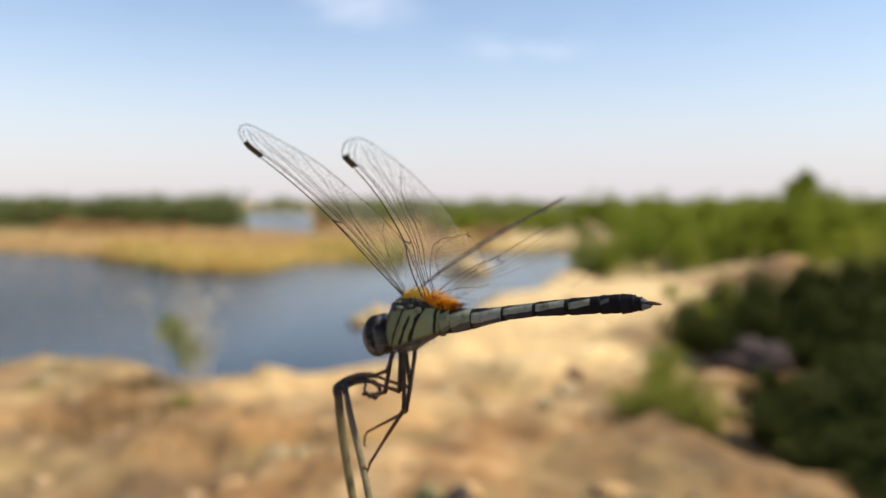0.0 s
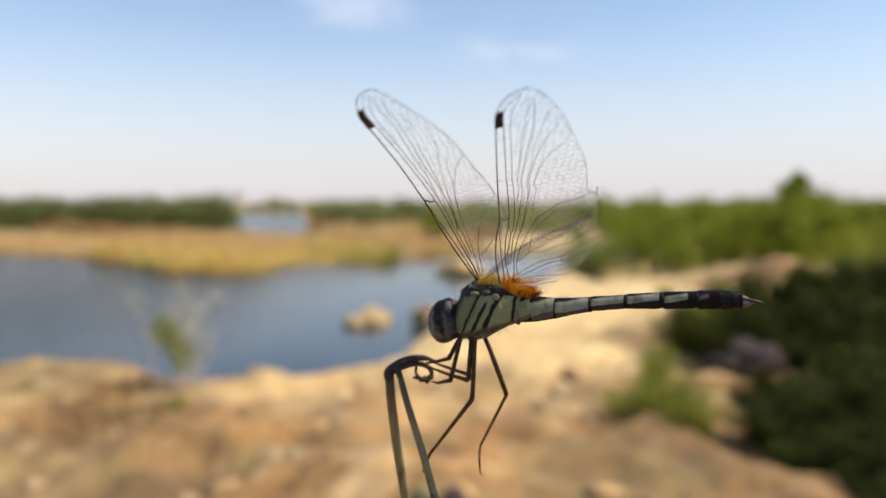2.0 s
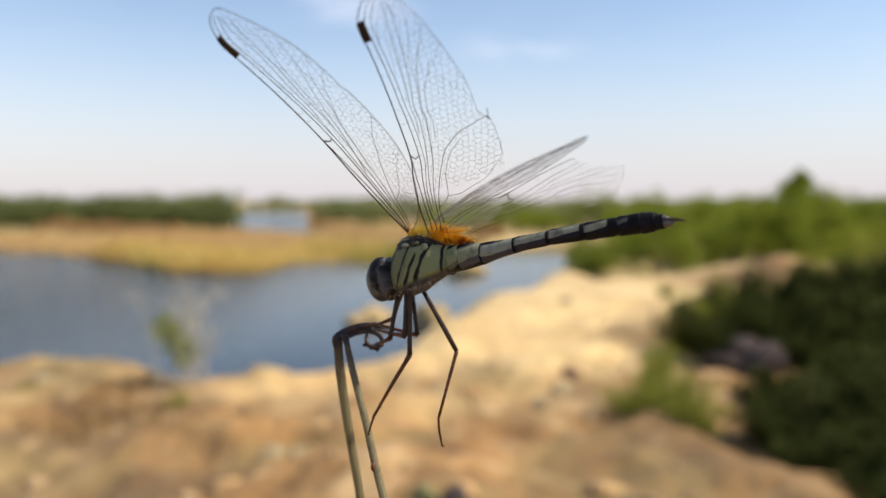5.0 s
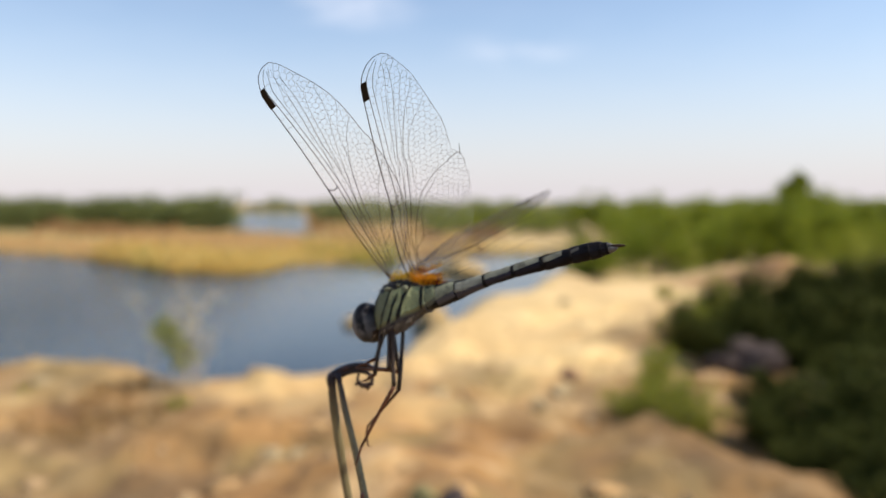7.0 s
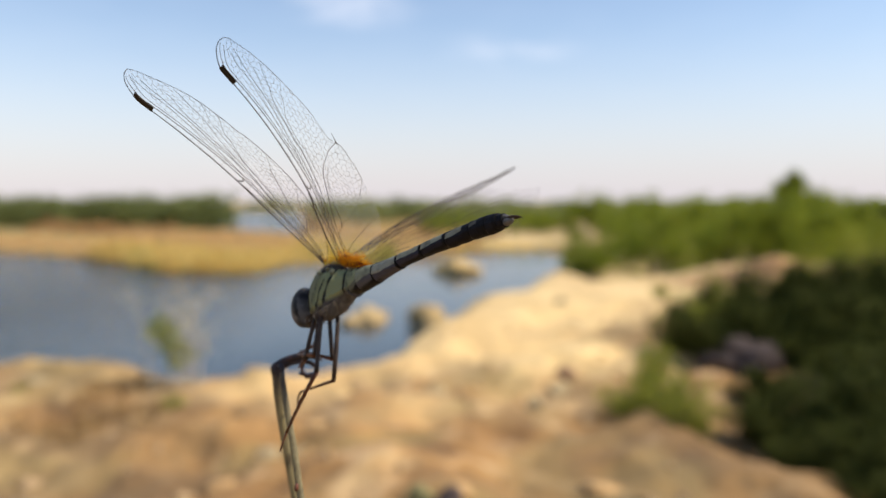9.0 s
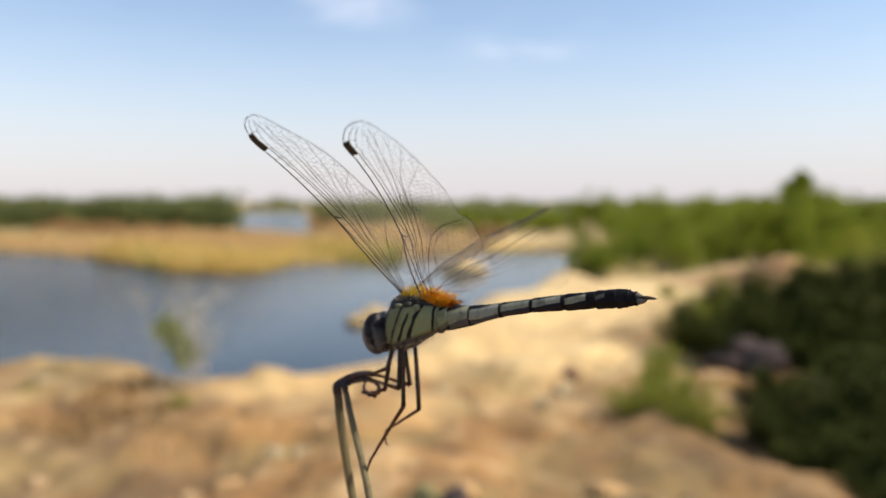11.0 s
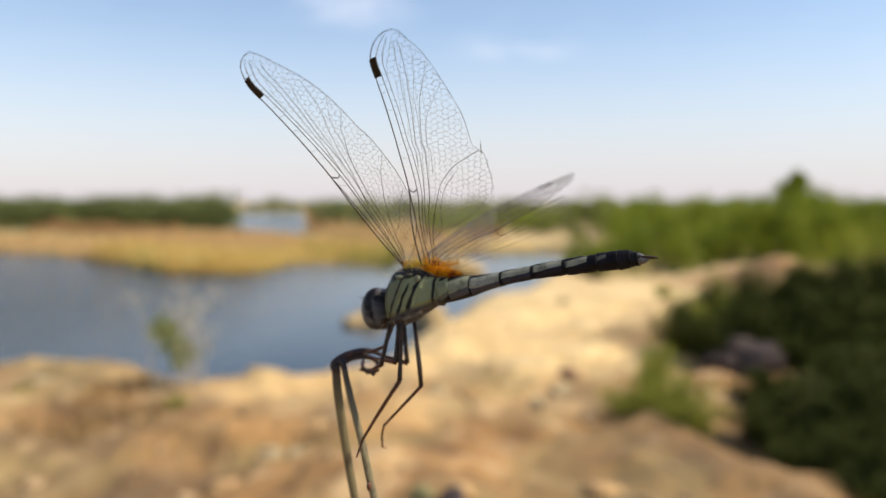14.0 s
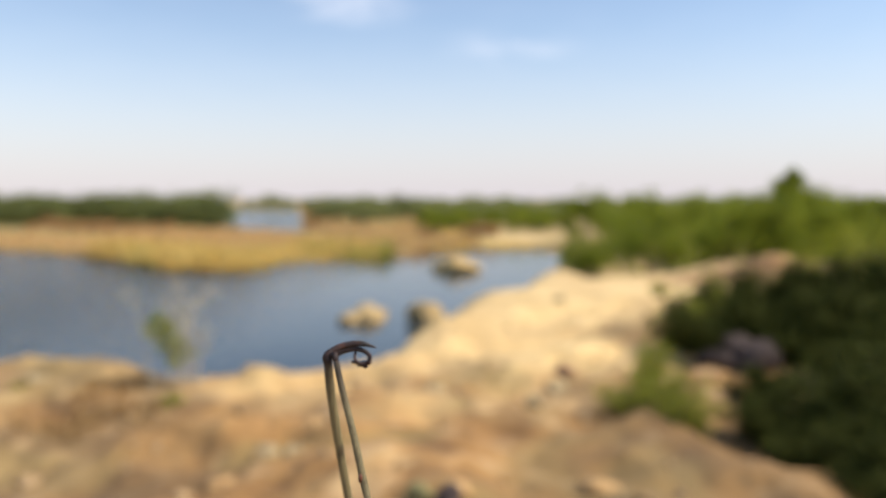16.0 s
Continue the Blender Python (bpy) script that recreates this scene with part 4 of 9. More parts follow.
# ---- rocks and clods ----
def rock_mesh(bm, seed, sx, sy, sz):
    bmesh.ops.create_icosphere(bm, subdivisions=3, radius=1.0)
    for v in bm.verts:
        k = 1 + 0.55 * noise.noise(v.co * 1.1 + Vector((seed * 3.7, 0, 0))) + 0.22 * noise.noise(v.co * 3.1 + Vector((0, seed, 0)))
        v.co = Vector((v.co.x * sx, v.co.y * sy, v.co.z * sz)) * k
    return bm


def put_rock(x, y, size, mat, label, seed, z=None, group=""):
    ob = part("rock", rock_mesh(bmesh.new(), seed, *size), mat)
    ob.matrix_basis = pose(x, y, (height_at(x, y) if z is None else z) + size[2] * 0.35, 0, 0, seed * 37)
    return tagged(ob, label, "rock", group)


put_rock(-3.05, 30.3, (1.3, 0.8, 0.38), M_ROCK_PALE, "tan sandy rock standing in the river", 2, 0.05, "river rocks")
put_rock(-0.5, 30.0, (0.85, 0.7, 0.52), M_ROCK_PALE, "brown rock standing in the shallows", 5, 0.0, "river rocks")
put_rock(1.2, 51.0, (1.6, 1.1, 0.6), M_ROCK_TUFT, "tan tufted hummock in the water", 9, 0.0, "river rocks")
put_rock(1.97, 11.83, (0.11, 0.09, 0.07), M_ROCK_DUN, "small dark stone on the pale sand slope", 11, None, "loose stones")
put_rock(1.11, 6.32, (0.12, 0.06, 0.055), M_ROCK_RED, "dull reddish stone lying on the sand", 13, None, "loose stones")
# two added dark lumps imitate the earth bank in the bushes' shade
put_rock(3.02, 7.0, (0.27, 0.2, 0.20), M_ROCK_GREY, "dark mauve-grey lump standing for the shaded bank under the bushes", 19, None, "bush rocks")
put_rock(2.75, 7.1, (0.2, 0.15, 0.13), M_ROCK_GREY, "dark mauve-grey lump standing for the shaded bank under the bushes", 23, None, "bush rocks")
put_rock(0.70, 5.24, (0.07, 0.05, 0.05), M_ROCK_DUN, "small grey stone lying on the sand", 15, None, "loose stones")
put_rock(0.045, 3.28, (0.06, 0.05, 0.085), M_ROCK_GREY, "dark pointed stone in the brown soil", 17, None, "loose stones")


put_rock(-0.09, 3.36, (0.075, 0.05, 0.05), M_ROCK_OLIVE, "olive-grey lichened stone in the brown soil", 18, None, "loose stones")


# lumps of hardened sand and earth on the bluff
lump_rng = random.Random(91)
for k in range(26):
    lx, ly = lump_rng.uniform(-4.6, 1.6), lump_rng.uniform(3.0, 6.6)
    size = lump_rng.uniform(0.05, 0.13)
    put_rock(lx, ly, (size, size * lump_rng.uniform(0.6, 0.9), size * lump_rng.uniform(0.35, 0.6)), (M_CLOD, M_ROCK_TAN, M_ROCK_DUN)[k % 3],
             ("crumbling brown lump of earth", "tan lump of hardened sand", "dull brown lump of dried mud")[k % 3], 30 + k, None, "sand lumps").matrix_basis.translation.z -= size * 0.25


def build_clods():
    """Crumbled lumps of sand over the bluff top, joined."""
    r = random.Random(77)
    bm = bmesh.new()
    for k in range(640):
        x, y = r.uniform(-7, 5.5), r.uniform(2.2, 11.0)
        if inside_by(np.array([x]), np.array([y]), BLUFF)[0] < 0.1:
            continue
        s = r.uniform(0.012, 0.045) * (1.5 if r.random() < 0.12 else 1)
        m = Matrix.Translation((x, y, height_at(x, y) + s * 0.1)) @ Euler((r.uniform(0, 3), r.uniform(0, 3), r.uniform(0, 3))).to_matrix().to_4x4()
        got = bmesh.ops.create_icosphere(bm, subdivisions=1, radius=s, matrix=m @ Matrix.Diagonal((1, r.uniform(.6, 1), r.uniform(.4, .8), 1)))
        for v in got["verts"]:
            v.co += Vector((r.uniform(-1, 1), r.uniform(-1, 1), r.uniform(-1, 1))) * s * 0.22
    tagged(part("sand_clods", bm, M_CLOD, None, "", False), "crumbled pale sand clods strewn over the bluff", "clods", kind="stuff")


build_clods()


# ---- the dry stalk ----
MM = 0.001


def build_stalk():
    thing = new("dry_stalk")
    def strand(name, pts, radii, label):
        line = smooth_line([[c * MM for c in p] for p in pts], 8)
        rr = np.interp(np.linspace(0, 1, len(line)), np.linspace(0, 1, len(radii)), radii)
        bm = tube(bmesh.new(), line, [q * MM for q in rr], 12, 0.8)
        return part(name, bm, M_STEM, thing, label)
    strand("front_strand", [(0.1, 0, -0.1), (0.35, 0, -4), (1.1, 0.1, -10), (2.0, 0.1, -16), (3.1, 0, -23), (4.6, 0, -34), (6.5, 0, -60), (8, 0, -140), (8, 0, -500), (7, 0, -1000), (6, 0, -1620)],
           [0.62, 0.66, 0.66, 0.62, 0.6, 0.62, 0.66, 0.75, 0.9, 1.1, 1.3], "olive-tan dry stalk")
    b = strand("back_strand", [(1.45, -1.4, -0.3), (2.35, -2.6, -4), (4.1, -4.8, -10), (5.6, -6.8, -16), (7.5, -9.2, -23), (9.8, -11, -34), (12.5, -12, -60), (14, -11, -140), (13, -8, -500), (11, -5, -1000), (9, -4, -1620)],
               [0.42, 0.48, 0.52, 0.53, 0.52, 0.54, 0.6, 0.7, 0.9, 1.0, 1.2], "olive-tan dry stalk, folded back")
    # a small bud on the back strand
    bm = bmesh.new()
    bmesh.ops.create_icosphere(bm, subdivisions=2, radius=0.45 * MM, matrix=Matrix.Translation((5.2 * MM, -7.0 * MM, -15.6 * MM)) @ Matrix.Diagonal((0.75, 0.8, 1.5, 1)))
    part("bud", bm, M_HOOD, b, "small dark bud")
    # the withered sheath arching over the fold
    line = smooth_line([[c * MM for c in p] for p in ((0.08, -0.1, -1.1), (-0.02, 0, 0.0), (0.75, 0.4, 0.8), (2.0, 0.8, 1.35), (3.6, 1.0, 1.7), (5.1, 1.0, 1.7), (6.3, 0.95, 1.4), (7.2, 0.9, 1.1))], 6)
    rr = np.interp(np.linspace(0, 1, len(line)), [0, .15, .3, .5, .7, .85, 1], [0.58, 0.70, 0.52, 0.50, 0.46, 0.24, 0.06])
    part("sheath", tube(bmesh.new(), line, [q * MM for q in rr], 10, 0.7), M_HOOD, thing, "dark red-brown withered sheath")
    line = smooth_line([[c * MM for c in p] for p in ((0.9, 0.5, 0.0), (2.3, 0.8, 0.65), (4.0, 1.0, 0.9), (5.3, 1.0, 0.65), (6.1, 0.8, 0.0), (6.1, 0.6, -0.8), (5.4, 0.5, -1.25), (4.5, 0.5, -1.0), (3.95, 0.7, -0.35), (4.1, 1.3, 0.4))], 6)
    rr = np.interp(np.linspace(0, 1, len(line)), [0, .3, .6, 1], [0.42, 0.36, 0.30, 0.20])
    part("curl", tube(bmesh.new(), line, [q * MM for q in rr], 8, 0.8), M_HOOD, thing, "dark withered curl")
    bm = bmesh.new()
    rr = random.Random(6)
    for x, y, z, q in ((6.0, 0.5, -1.05, .42), (5.5, 0.5, -1.45, .48), (4.8, 0.5, -1.25, .42), (4.4, 0.6, -1.1, .28), (3.8, 0.6, -0.95, .2), (5.2, 0.7, -1.2, .45), (4.4, 1.0, 1.8, .34), (2.6, 0.9, 1.15, .36), (1.4, 0.6, 0.55, .48), (0.4, 0.1, 0.2, .55)):
        bmesh.ops.create_icosphere(bm, subdivisions=2, radius=q * MM, matrix=Matrix.Translation((x * MM, y * MM, z * MM)) @ Matrix.Diagonal((1.1, 0.7, 0.75, 1)))
    for v in bm.verts:
        v.co += Vector((rr.uniform(-1, 1), rr.uniform(-1, 1), rr.uniform(-1, 1))) * 0.16 * MM
    tagged(part("ragged_tip", bm, M_HOOD, thing, "ragged dark shreds on the curl"), kind="stuff")
    # a splinter across the top of the folded strands
    line = [(0.4 * MM, 0.3 * MM, 0.1 * MM), (1.2 * MM, -0.6 * MM, 0.5 * MM), (1.45 * MM, -1.4 * MM, -0.4 * MM)]
    part("fold", tube(bmesh.new(), line, [0.5 * MM, 0.5 * MM, 0.42 * MM], 8), M_HOOD, thing, "dark fold of the stalk")
    return tagged(thing, "dry folded grass stalk with dark withered tip", "stalk")


stalk = build_stalk()

# ---- the dragonfly: x to the tail, y to its right side, z up ----
fly = new("dragonfly")
tagged(fly, "grey-green dragonfly with clear wings perched on a stalk", "dragonfly")


def loft(bm, stations, sides=28, power=2.0):
    """Skin over cross sections (x, bottom, top, half width)."""
    rings = []
    for x, lo, hi, w in stations:
        mid, half = (lo + hi) / 2, (hi - lo) / 2
        ring = []
        for k in range(sides):
            a = 2 * math.pi * k / sides
            c, s = math.cos(a), math.sin(a)
            ring.append(bm.verts.new((x * MM, w * MM * math.copysign(abs(c) ** (2 / power), c), (mid + half * math.copysign(abs(s) ** (2 / power), s)) * MM)))
        rings.append(ring)
    for a, b in zip(rings, rings[1:]):
        for k in range(sides):
            bm.faces.new((a[k], b[k], b[(k + 1) % sides], a[(k + 1) % sides]))
    bm.faces.new(rings[0])
    bm.faces.new(rings[-1][::-1])
    return bm


def dense(stations, steps):
    """More cross sections between the given ones."""
    s = np.array(stations, float)
    line = smooth_line([(q[0], q[1], q[2]) for q in s], steps)
    wide = smooth_line([(q[3], 0, 0) for q in s], steps)
    return [(p.x, p.y, p.z, w.x) for p, w in zip(line, wide)]


def ball(bm, at, size, seg=24, turn=(0, 0, 0)):
    m = Matrix.Translation([c * MM for c in at]) @ Euler([radians(a) for a in turn]).to_matrix().to_4x4() @ Matrix.Diagonal((*[c * MM for c in size], 1))
    bmesh.ops.create_uvsphere(bm, u_segments=seg, v_segments=seg // 2 + 4, radius=1.0, matrix=m)
    return bm


def build_head():
    head = part("head", ball(bmesh.new(), (1.0, 0, -0.45), (1.45, 2.0, 2.3), 24, (0, 12, 0)), M_FACE, fly, "dark hairy face")
    for side in (-1, 1):
        part("eye", ball(bmesh.new(), (0.75, side * 0.95, -0.3), (2.15, 1.95, 3.0), 32, (side * -2, 5, 0)), M_EYE, head, "large smoky grey compound eye")
        part("eye_rim", ball(bmesh.new(), (1.7, side * 0.85, -0.4), (1.15, 1.6, 2.6), 20, (side * -2, 5, 0)), M_LEG, head, "black hind rim of the eye")
    bm = ball(bmesh.new(), (-0.5, 0, -1.75), (0.9, 1.1, 1.05))
    ball(bm, (0.15, 0, -2.55), (0.8, 0.95, 0.6))
    part("mouth", bm, M_FACE, head, "dark grey mouth parts")
    for side in (-1, 1):
        part("antenna", tube(bmesh.new(), [(-1.1 * MM, side * .4 * MM, .9 * MM), (-1.7 * MM, side * .8 * MM, 1.5 * MM), (-2.3 * MM, side * 1.1 * MM, 1.8 * MM)], [.06 * MM, .04 * MM, .02 * MM], 5), M_LEG, head)
    # pale bristles between the eye and the thorax
    r = random.Random(8)
    bm = bmesh.new()
    for _ in range(90):
        a = r.uniform(-1.2, 1.5)
        base = Vector((2.1 + 0.3 * math.cos(a), r.choice((-1, 1)) * r.uniform(0.9, 1.9), -0.2 + 2.1 * math.sin(a)))
        end = base + Vector((r.gauss(-0.35, 0.25), math.copysign(r.uniform(0.1, 0.5), base.y), r.gauss(0.1, 0.3)))
        tube(bm, [base * MM, end * MM], [0.020 * MM, 0.006 * MM], 3, cap=False)
    tagged(part("bristles", bm, M_TWIG, head, "pale bristles behind the eyes"), kind="stuff")
    part("neck", tube(bmesh.new(), [(1.6 * MM, 0, 0.0 * MM), (3.2 * MM, 0, 0.3 * MM)], [1.0 * MM, 1.3 * MM], 14), M_LEG, fly, "short dark neck")


def seam_depth(x, z):
    """How near a slanting seam of the thorax lies, 0 to 1."""
    s = x - 0.52 * z + 0.10 * math.sin(z * 2.4)
    return max([math.exp(-((s - c) / w) ** 2) for c, w in ((4.9, 0.15), (6.35, 0.18), (7.75, 0.20))] + [math.exp(-((x - 0.12 * z - 11.0) / 0.16) ** 2)])


def build_thorax():
    bm = loft(bmesh.new(), dense([(2.2, -0.8, 1.2, 0.7), (2.6, -1.8, 2.2, 1.5), (3.4, -2.55, 3.5, 2.1), (4.6, -2.8, 4.55, 2.4), (6.4, -2.5, 4.8, 2.5), (8.0, -1.75, 4.35, 2.35), (9.6, -0.95, 3.7, 2.0), (10.7, -0.55, 3.3, 1.75), (11.4, -0.4, 3.1, 1.5)], 12), 90, 2.5)
    bm.normal_update()
    for v in bm.verts:
        x, z = v.co.x / MM, v.co.z / MM
        v.co += v.normal * (0.00010 * noise.noise(v.co * 900) + 0.00004 * noise.noise(v.co * 2600) - 0.00028 * seam_depth(x, z) * (1 if -1.6 < z < 3.9 else 0.3)
                            - 0.00018 * math.exp(-((z + 1.05 - (x - 5) * 0.24) / 0.16) ** 2))
    thorax = part("thorax", bm, M_THORAX, fly, "grey-green thorax with black slanting seams")
    # a bumpy dark ridge that carries the wings
    st = []
    for q in range(61):
        u = q / 60
        x = 3.3 + 6.9 * u
        top = np.interp(x, [3.3, 4.6, 6.2, 8.0, 9.6, 10.2], [3.35, 4.6, 5.1, 4.85, 4.1, 3.45])
        bump = 0.20 * abs(math.sin(u * 15.0)) * math.sin(u * math.pi) ** 0.5
        st.append((x, top - 1.6, top + 0.18 + bump, (0.4 + 0.95 * math.sin(u * math.pi) ** 0.5) * (0.93 + 0.10 * abs(math.sin(u * 15.0 + 0.6)))))
    bm = loft(bmesh.new(), st, 40, 2.4)
    for v in bm.verts:
        v.co += Vector((noise.noise(v.co * 1500), noise.noise(v.co * 1500 + Vector((7, 0, 0))), noise.noise(v.co * 1500 + Vector((0, 9, 0))))) * 0.00042
    part("wing_plates", bm, M_FACE, thorax, "dark knobbly plates between the wing bases")
    # pale hinge plates under the wing roots
    for side in (-1, 1):
        for at, size, turn in (((5.7, side * 2.05, 3.62), (0.62, 0.32, 0.26), 8), ((7.5, side * 2.0, 3.75), (0.3, 0.3, 0.2), -20), ((8.6, side * 2.02, 3.15), (0.55, 0.35, 0.42), 25)):
            bm = ball(bmesh.new(), at, size, 16, (0, turn, 0))
            for v in bm.verts:
                v.co += Vector((noise.noise(v.co * 2500), 0, noise.noise(v.co * 2500 + Vector((5, 0, 0))))) * 0.00012
            part("hinge_plate", bm, M_HINGE, thorax, "pale green hinge plate under the wing root")
    r = random.Random(4)
    bm = bmesh.new()
    for _ in range(230):
        a, x = r.uniform(-2.4, 2.4), r.uniform(2.5, 9.6)
        up = r.random() < 0.35
        base = Vector((x, 2.2 * math.sin(a) * 0.9, (min(4.3, 2.2 + (x - 2.4) * 1.6) if up else -2.1 + (x - 5) * 0.22) - (0 if up else 0.25 * math.cos(a))))
        end = base + Vector((r.gauss(-.3, .3), r.gauss(0, .5), (1 if up else -1) * r.uniform(0.35, 0.9)))
        tube(bm, [base * MM, end * MM], [0.014 * MM, 0.004 * MM], 3, cap=False)
    part("hairs", bm, M_TWIG, thorax, "fine pale body hairs")


def build_fringe():
    """Amber down about the roots of the hindwings, thin and yellow in front, thick and orange behind."""
    r = random.Random(12)
    for side in (-1, 1):
        for count, x0, x1, tall, material, label in ((200, 5.8, 9.4, 1.6, M_DOWN_YELLOW, "thin yellow down between the wing roots"), (260, 9.3, 13.0, 2.1, M_DOWN, "thick orange down at the hindwing root"), (170, 11.2, 13.6, 0.8, M_DOWN_RUST, "short rust-brown down on the abdomen base")):
            bm = bmesh.new()
            for _ in range(count):
                u = r.random()
                x = x0 + (x1 - x0) * u
                base = Vector((x, side * r.uniform(0.4, 1.6), np.interp(x, (6, 8, 9.6, 11, 13), (4.8, 4.75, 4.1, 3.3, 2.95)) + r.uniform(-0.15, 0.25)))
                up = r.uniform(0.4, tall) * (0.6 + 0.5 * math.sin(math.pi * (0.15 + 0.85 * u)))
                end = base + Vector((r.gauss(0.1 + 0.35 * u, 0.35), side * r.uniform(-0.1, 0.6), up))
                mid = (base + end) / 2 + Vector((-0.1, 0, 0.12))
                tube(bm, [base * MM, mid * MM, end * MM], [0.026 * MM, 0.020 * MM, 0.005 * MM], 3, cap=False)
            tagged(part("fringe", bm, material, fly, label), kind="stuff")


def build_abdomen():
    # span, bottom and top at either end, half widths, skin
    cuts = [(11.0, 12.9, -0.45, 3.1, -0.35, 3.05, 1.75, 1.65, 0), (12.9, 16.0, -0.35, 3.1, 0.15, 2.8, 1.65, 1.4, 1), (16.0, 20.5, 0.15, 2.85, 1.1, 2.95, 1.4, 1.0, 2), (20.5, 25.0, 1.1, 3.0, 1.42, 3.3, 1.0, 0.95, 3),
            (25.0, 29.4, 1.45, 3.35, 1.42, 3.6, 0.95, 1.05, 4), (29.4, 33.4, 1.42, 3.62, 1.5, 3.72, 1.05, 1.1, 5), (33.4, 35.9, 1.45, 3.78, 1.4, 3.85, 1.1, 1.1, 6),
            (35.9, 37.4, 1.35, 3.85, 1.45, 3.7, 1.1, 1.0, 7), (37.4, 38.2, 1.55, 3.5, 1.65, 3.35, 0.9, 0.8, 7)]
    names = ("dull green swollen abdomen base", "dull green abdomen ring, grey below", "dusty grey abdomen ring with black rim", "grey abdomen ring with pale upper flank",
             "black abdomen ring with pale upper flank", "black abdomen ring with small pale mark", "nearly black abdomen ring", "black tail ring")
    for k, (x0, x1, b0, t0, b1, t1, w0, w1, mat) in enumerate(cuts):
        st = []
        for q in range(13):
            u = q / 12
            flare = (0.022 * max(0, (u - 0.84) / 0.16) - (0.06 if q == 0 else 0.0)) * (1.0 if k > 1 else 0.15)
            dip = 0.045 * math.sin(u * math.pi) if k > 1 else 0.0
            st.append((x0 + (x1 - x0 + 0.12) * u, b0 + (b1 - b0) * u - flare + dip, t0 + (t1 - t0) * u + flare - dip, w0 + (w1 - w0) * u + flare - dip))
        bm = loft(bmesh.new(), st, 40, 2.3)
        bm.normal_update()
        for v in bm.verts:
            # a keel along the lower flank, and small dents
            z = (v.co.z / MM - b0) / (t0 - b0)
            u = (v.co.x / MM - x0) / (x1 - x0)
            if 2 < k < 8 and u > 0.8:
                v.co.z += (0.16 if k < 4 else 0.26) * MM * ((u - 0.8) / 0.2) ** 1.5 * (max(0.0, v.normal.z) ** 3 - 0.5 * max(0.0, -v.normal.z) ** 3)
            v.co += v.normal * (0.00005 * noise.noise(v.co * 1400) - (0.00010 * math.exp(-((z - 0.42) / 0.07) ** 2) if k > 1 else 0))
        part("abdomen_segment", bm, M_SEG[mat], fly, names[mat])
    for side in (-1, 1):
        line = smooth_line([[c * MM for c in p] for p in ((38.8, side * 0.22, 2.6), (39.6, side * 0.3, 2.5), (40.6, side * 0.22, 2.3))], 4)
        part("tail_clasper", tube(bmesh.new(), line, [q * MM for q in (.2, .2, .2, .2, .19, .17, .14, .1, .04)], 8), M_LEG, fly, "pointed black tail clasper")
    part("tail_tip", ball(ball(bmesh.new(), (38.6, 0, 2.2), (0.95, 0.6, 0.42), 14, (0, -8, 0)), (38.3, 0, 2.85), (0.75, 0.5, 0.36), 12, (0, 14, 0)), M_TIP, fly, "pale tail tip plate")


def leg_pieces(parent, pts, radii, spiny):
    """Femur, tibia and tarsus along pts in mm, as parts."""
    names = ("femur", "tibia", "tarsus")
    r = random.Random(int(abs(pts[0][0]) * 100))
    for k, (a, b) in enumerate(zip(pts, pts[1:])):
        a, b = Vector(a) * MM, Vector(b) * MM
        bow = (a + b) / 2 + Vector((0, 0, 1)).cross(b - a) * 0.03
        line = smooth_line([a, bow, b], 4)
        r0, r1 = radii[k], radii[k + 1]
        rr = [((r0 + (r1 - r0) * i / (len(line) - 1)) * (1.12 if i in (0, len(line) - 1) else 1)) * MM for i in range(len(line))]
        bm = tube(bmesh.new(), line, rr, 8)
        if spiny and k == 1:
            for q in range(9):
                p = a.lerp(b, 0.1 + 0.09 * q)
                way = Vector((r.uniform(-.4, .4), r.uniform(-1, 1), r.uniform(-.7, .2))).normalized()
                tube(bm, [p, p + way * 0.55 * MM + (b - a).normalized() * 0.4 * MM], [0.03 * MM, 0.008 * MM], 3, cap=False)
        part(names[k], bm, M_LEG if k == 0 else M_SHIN, parent)


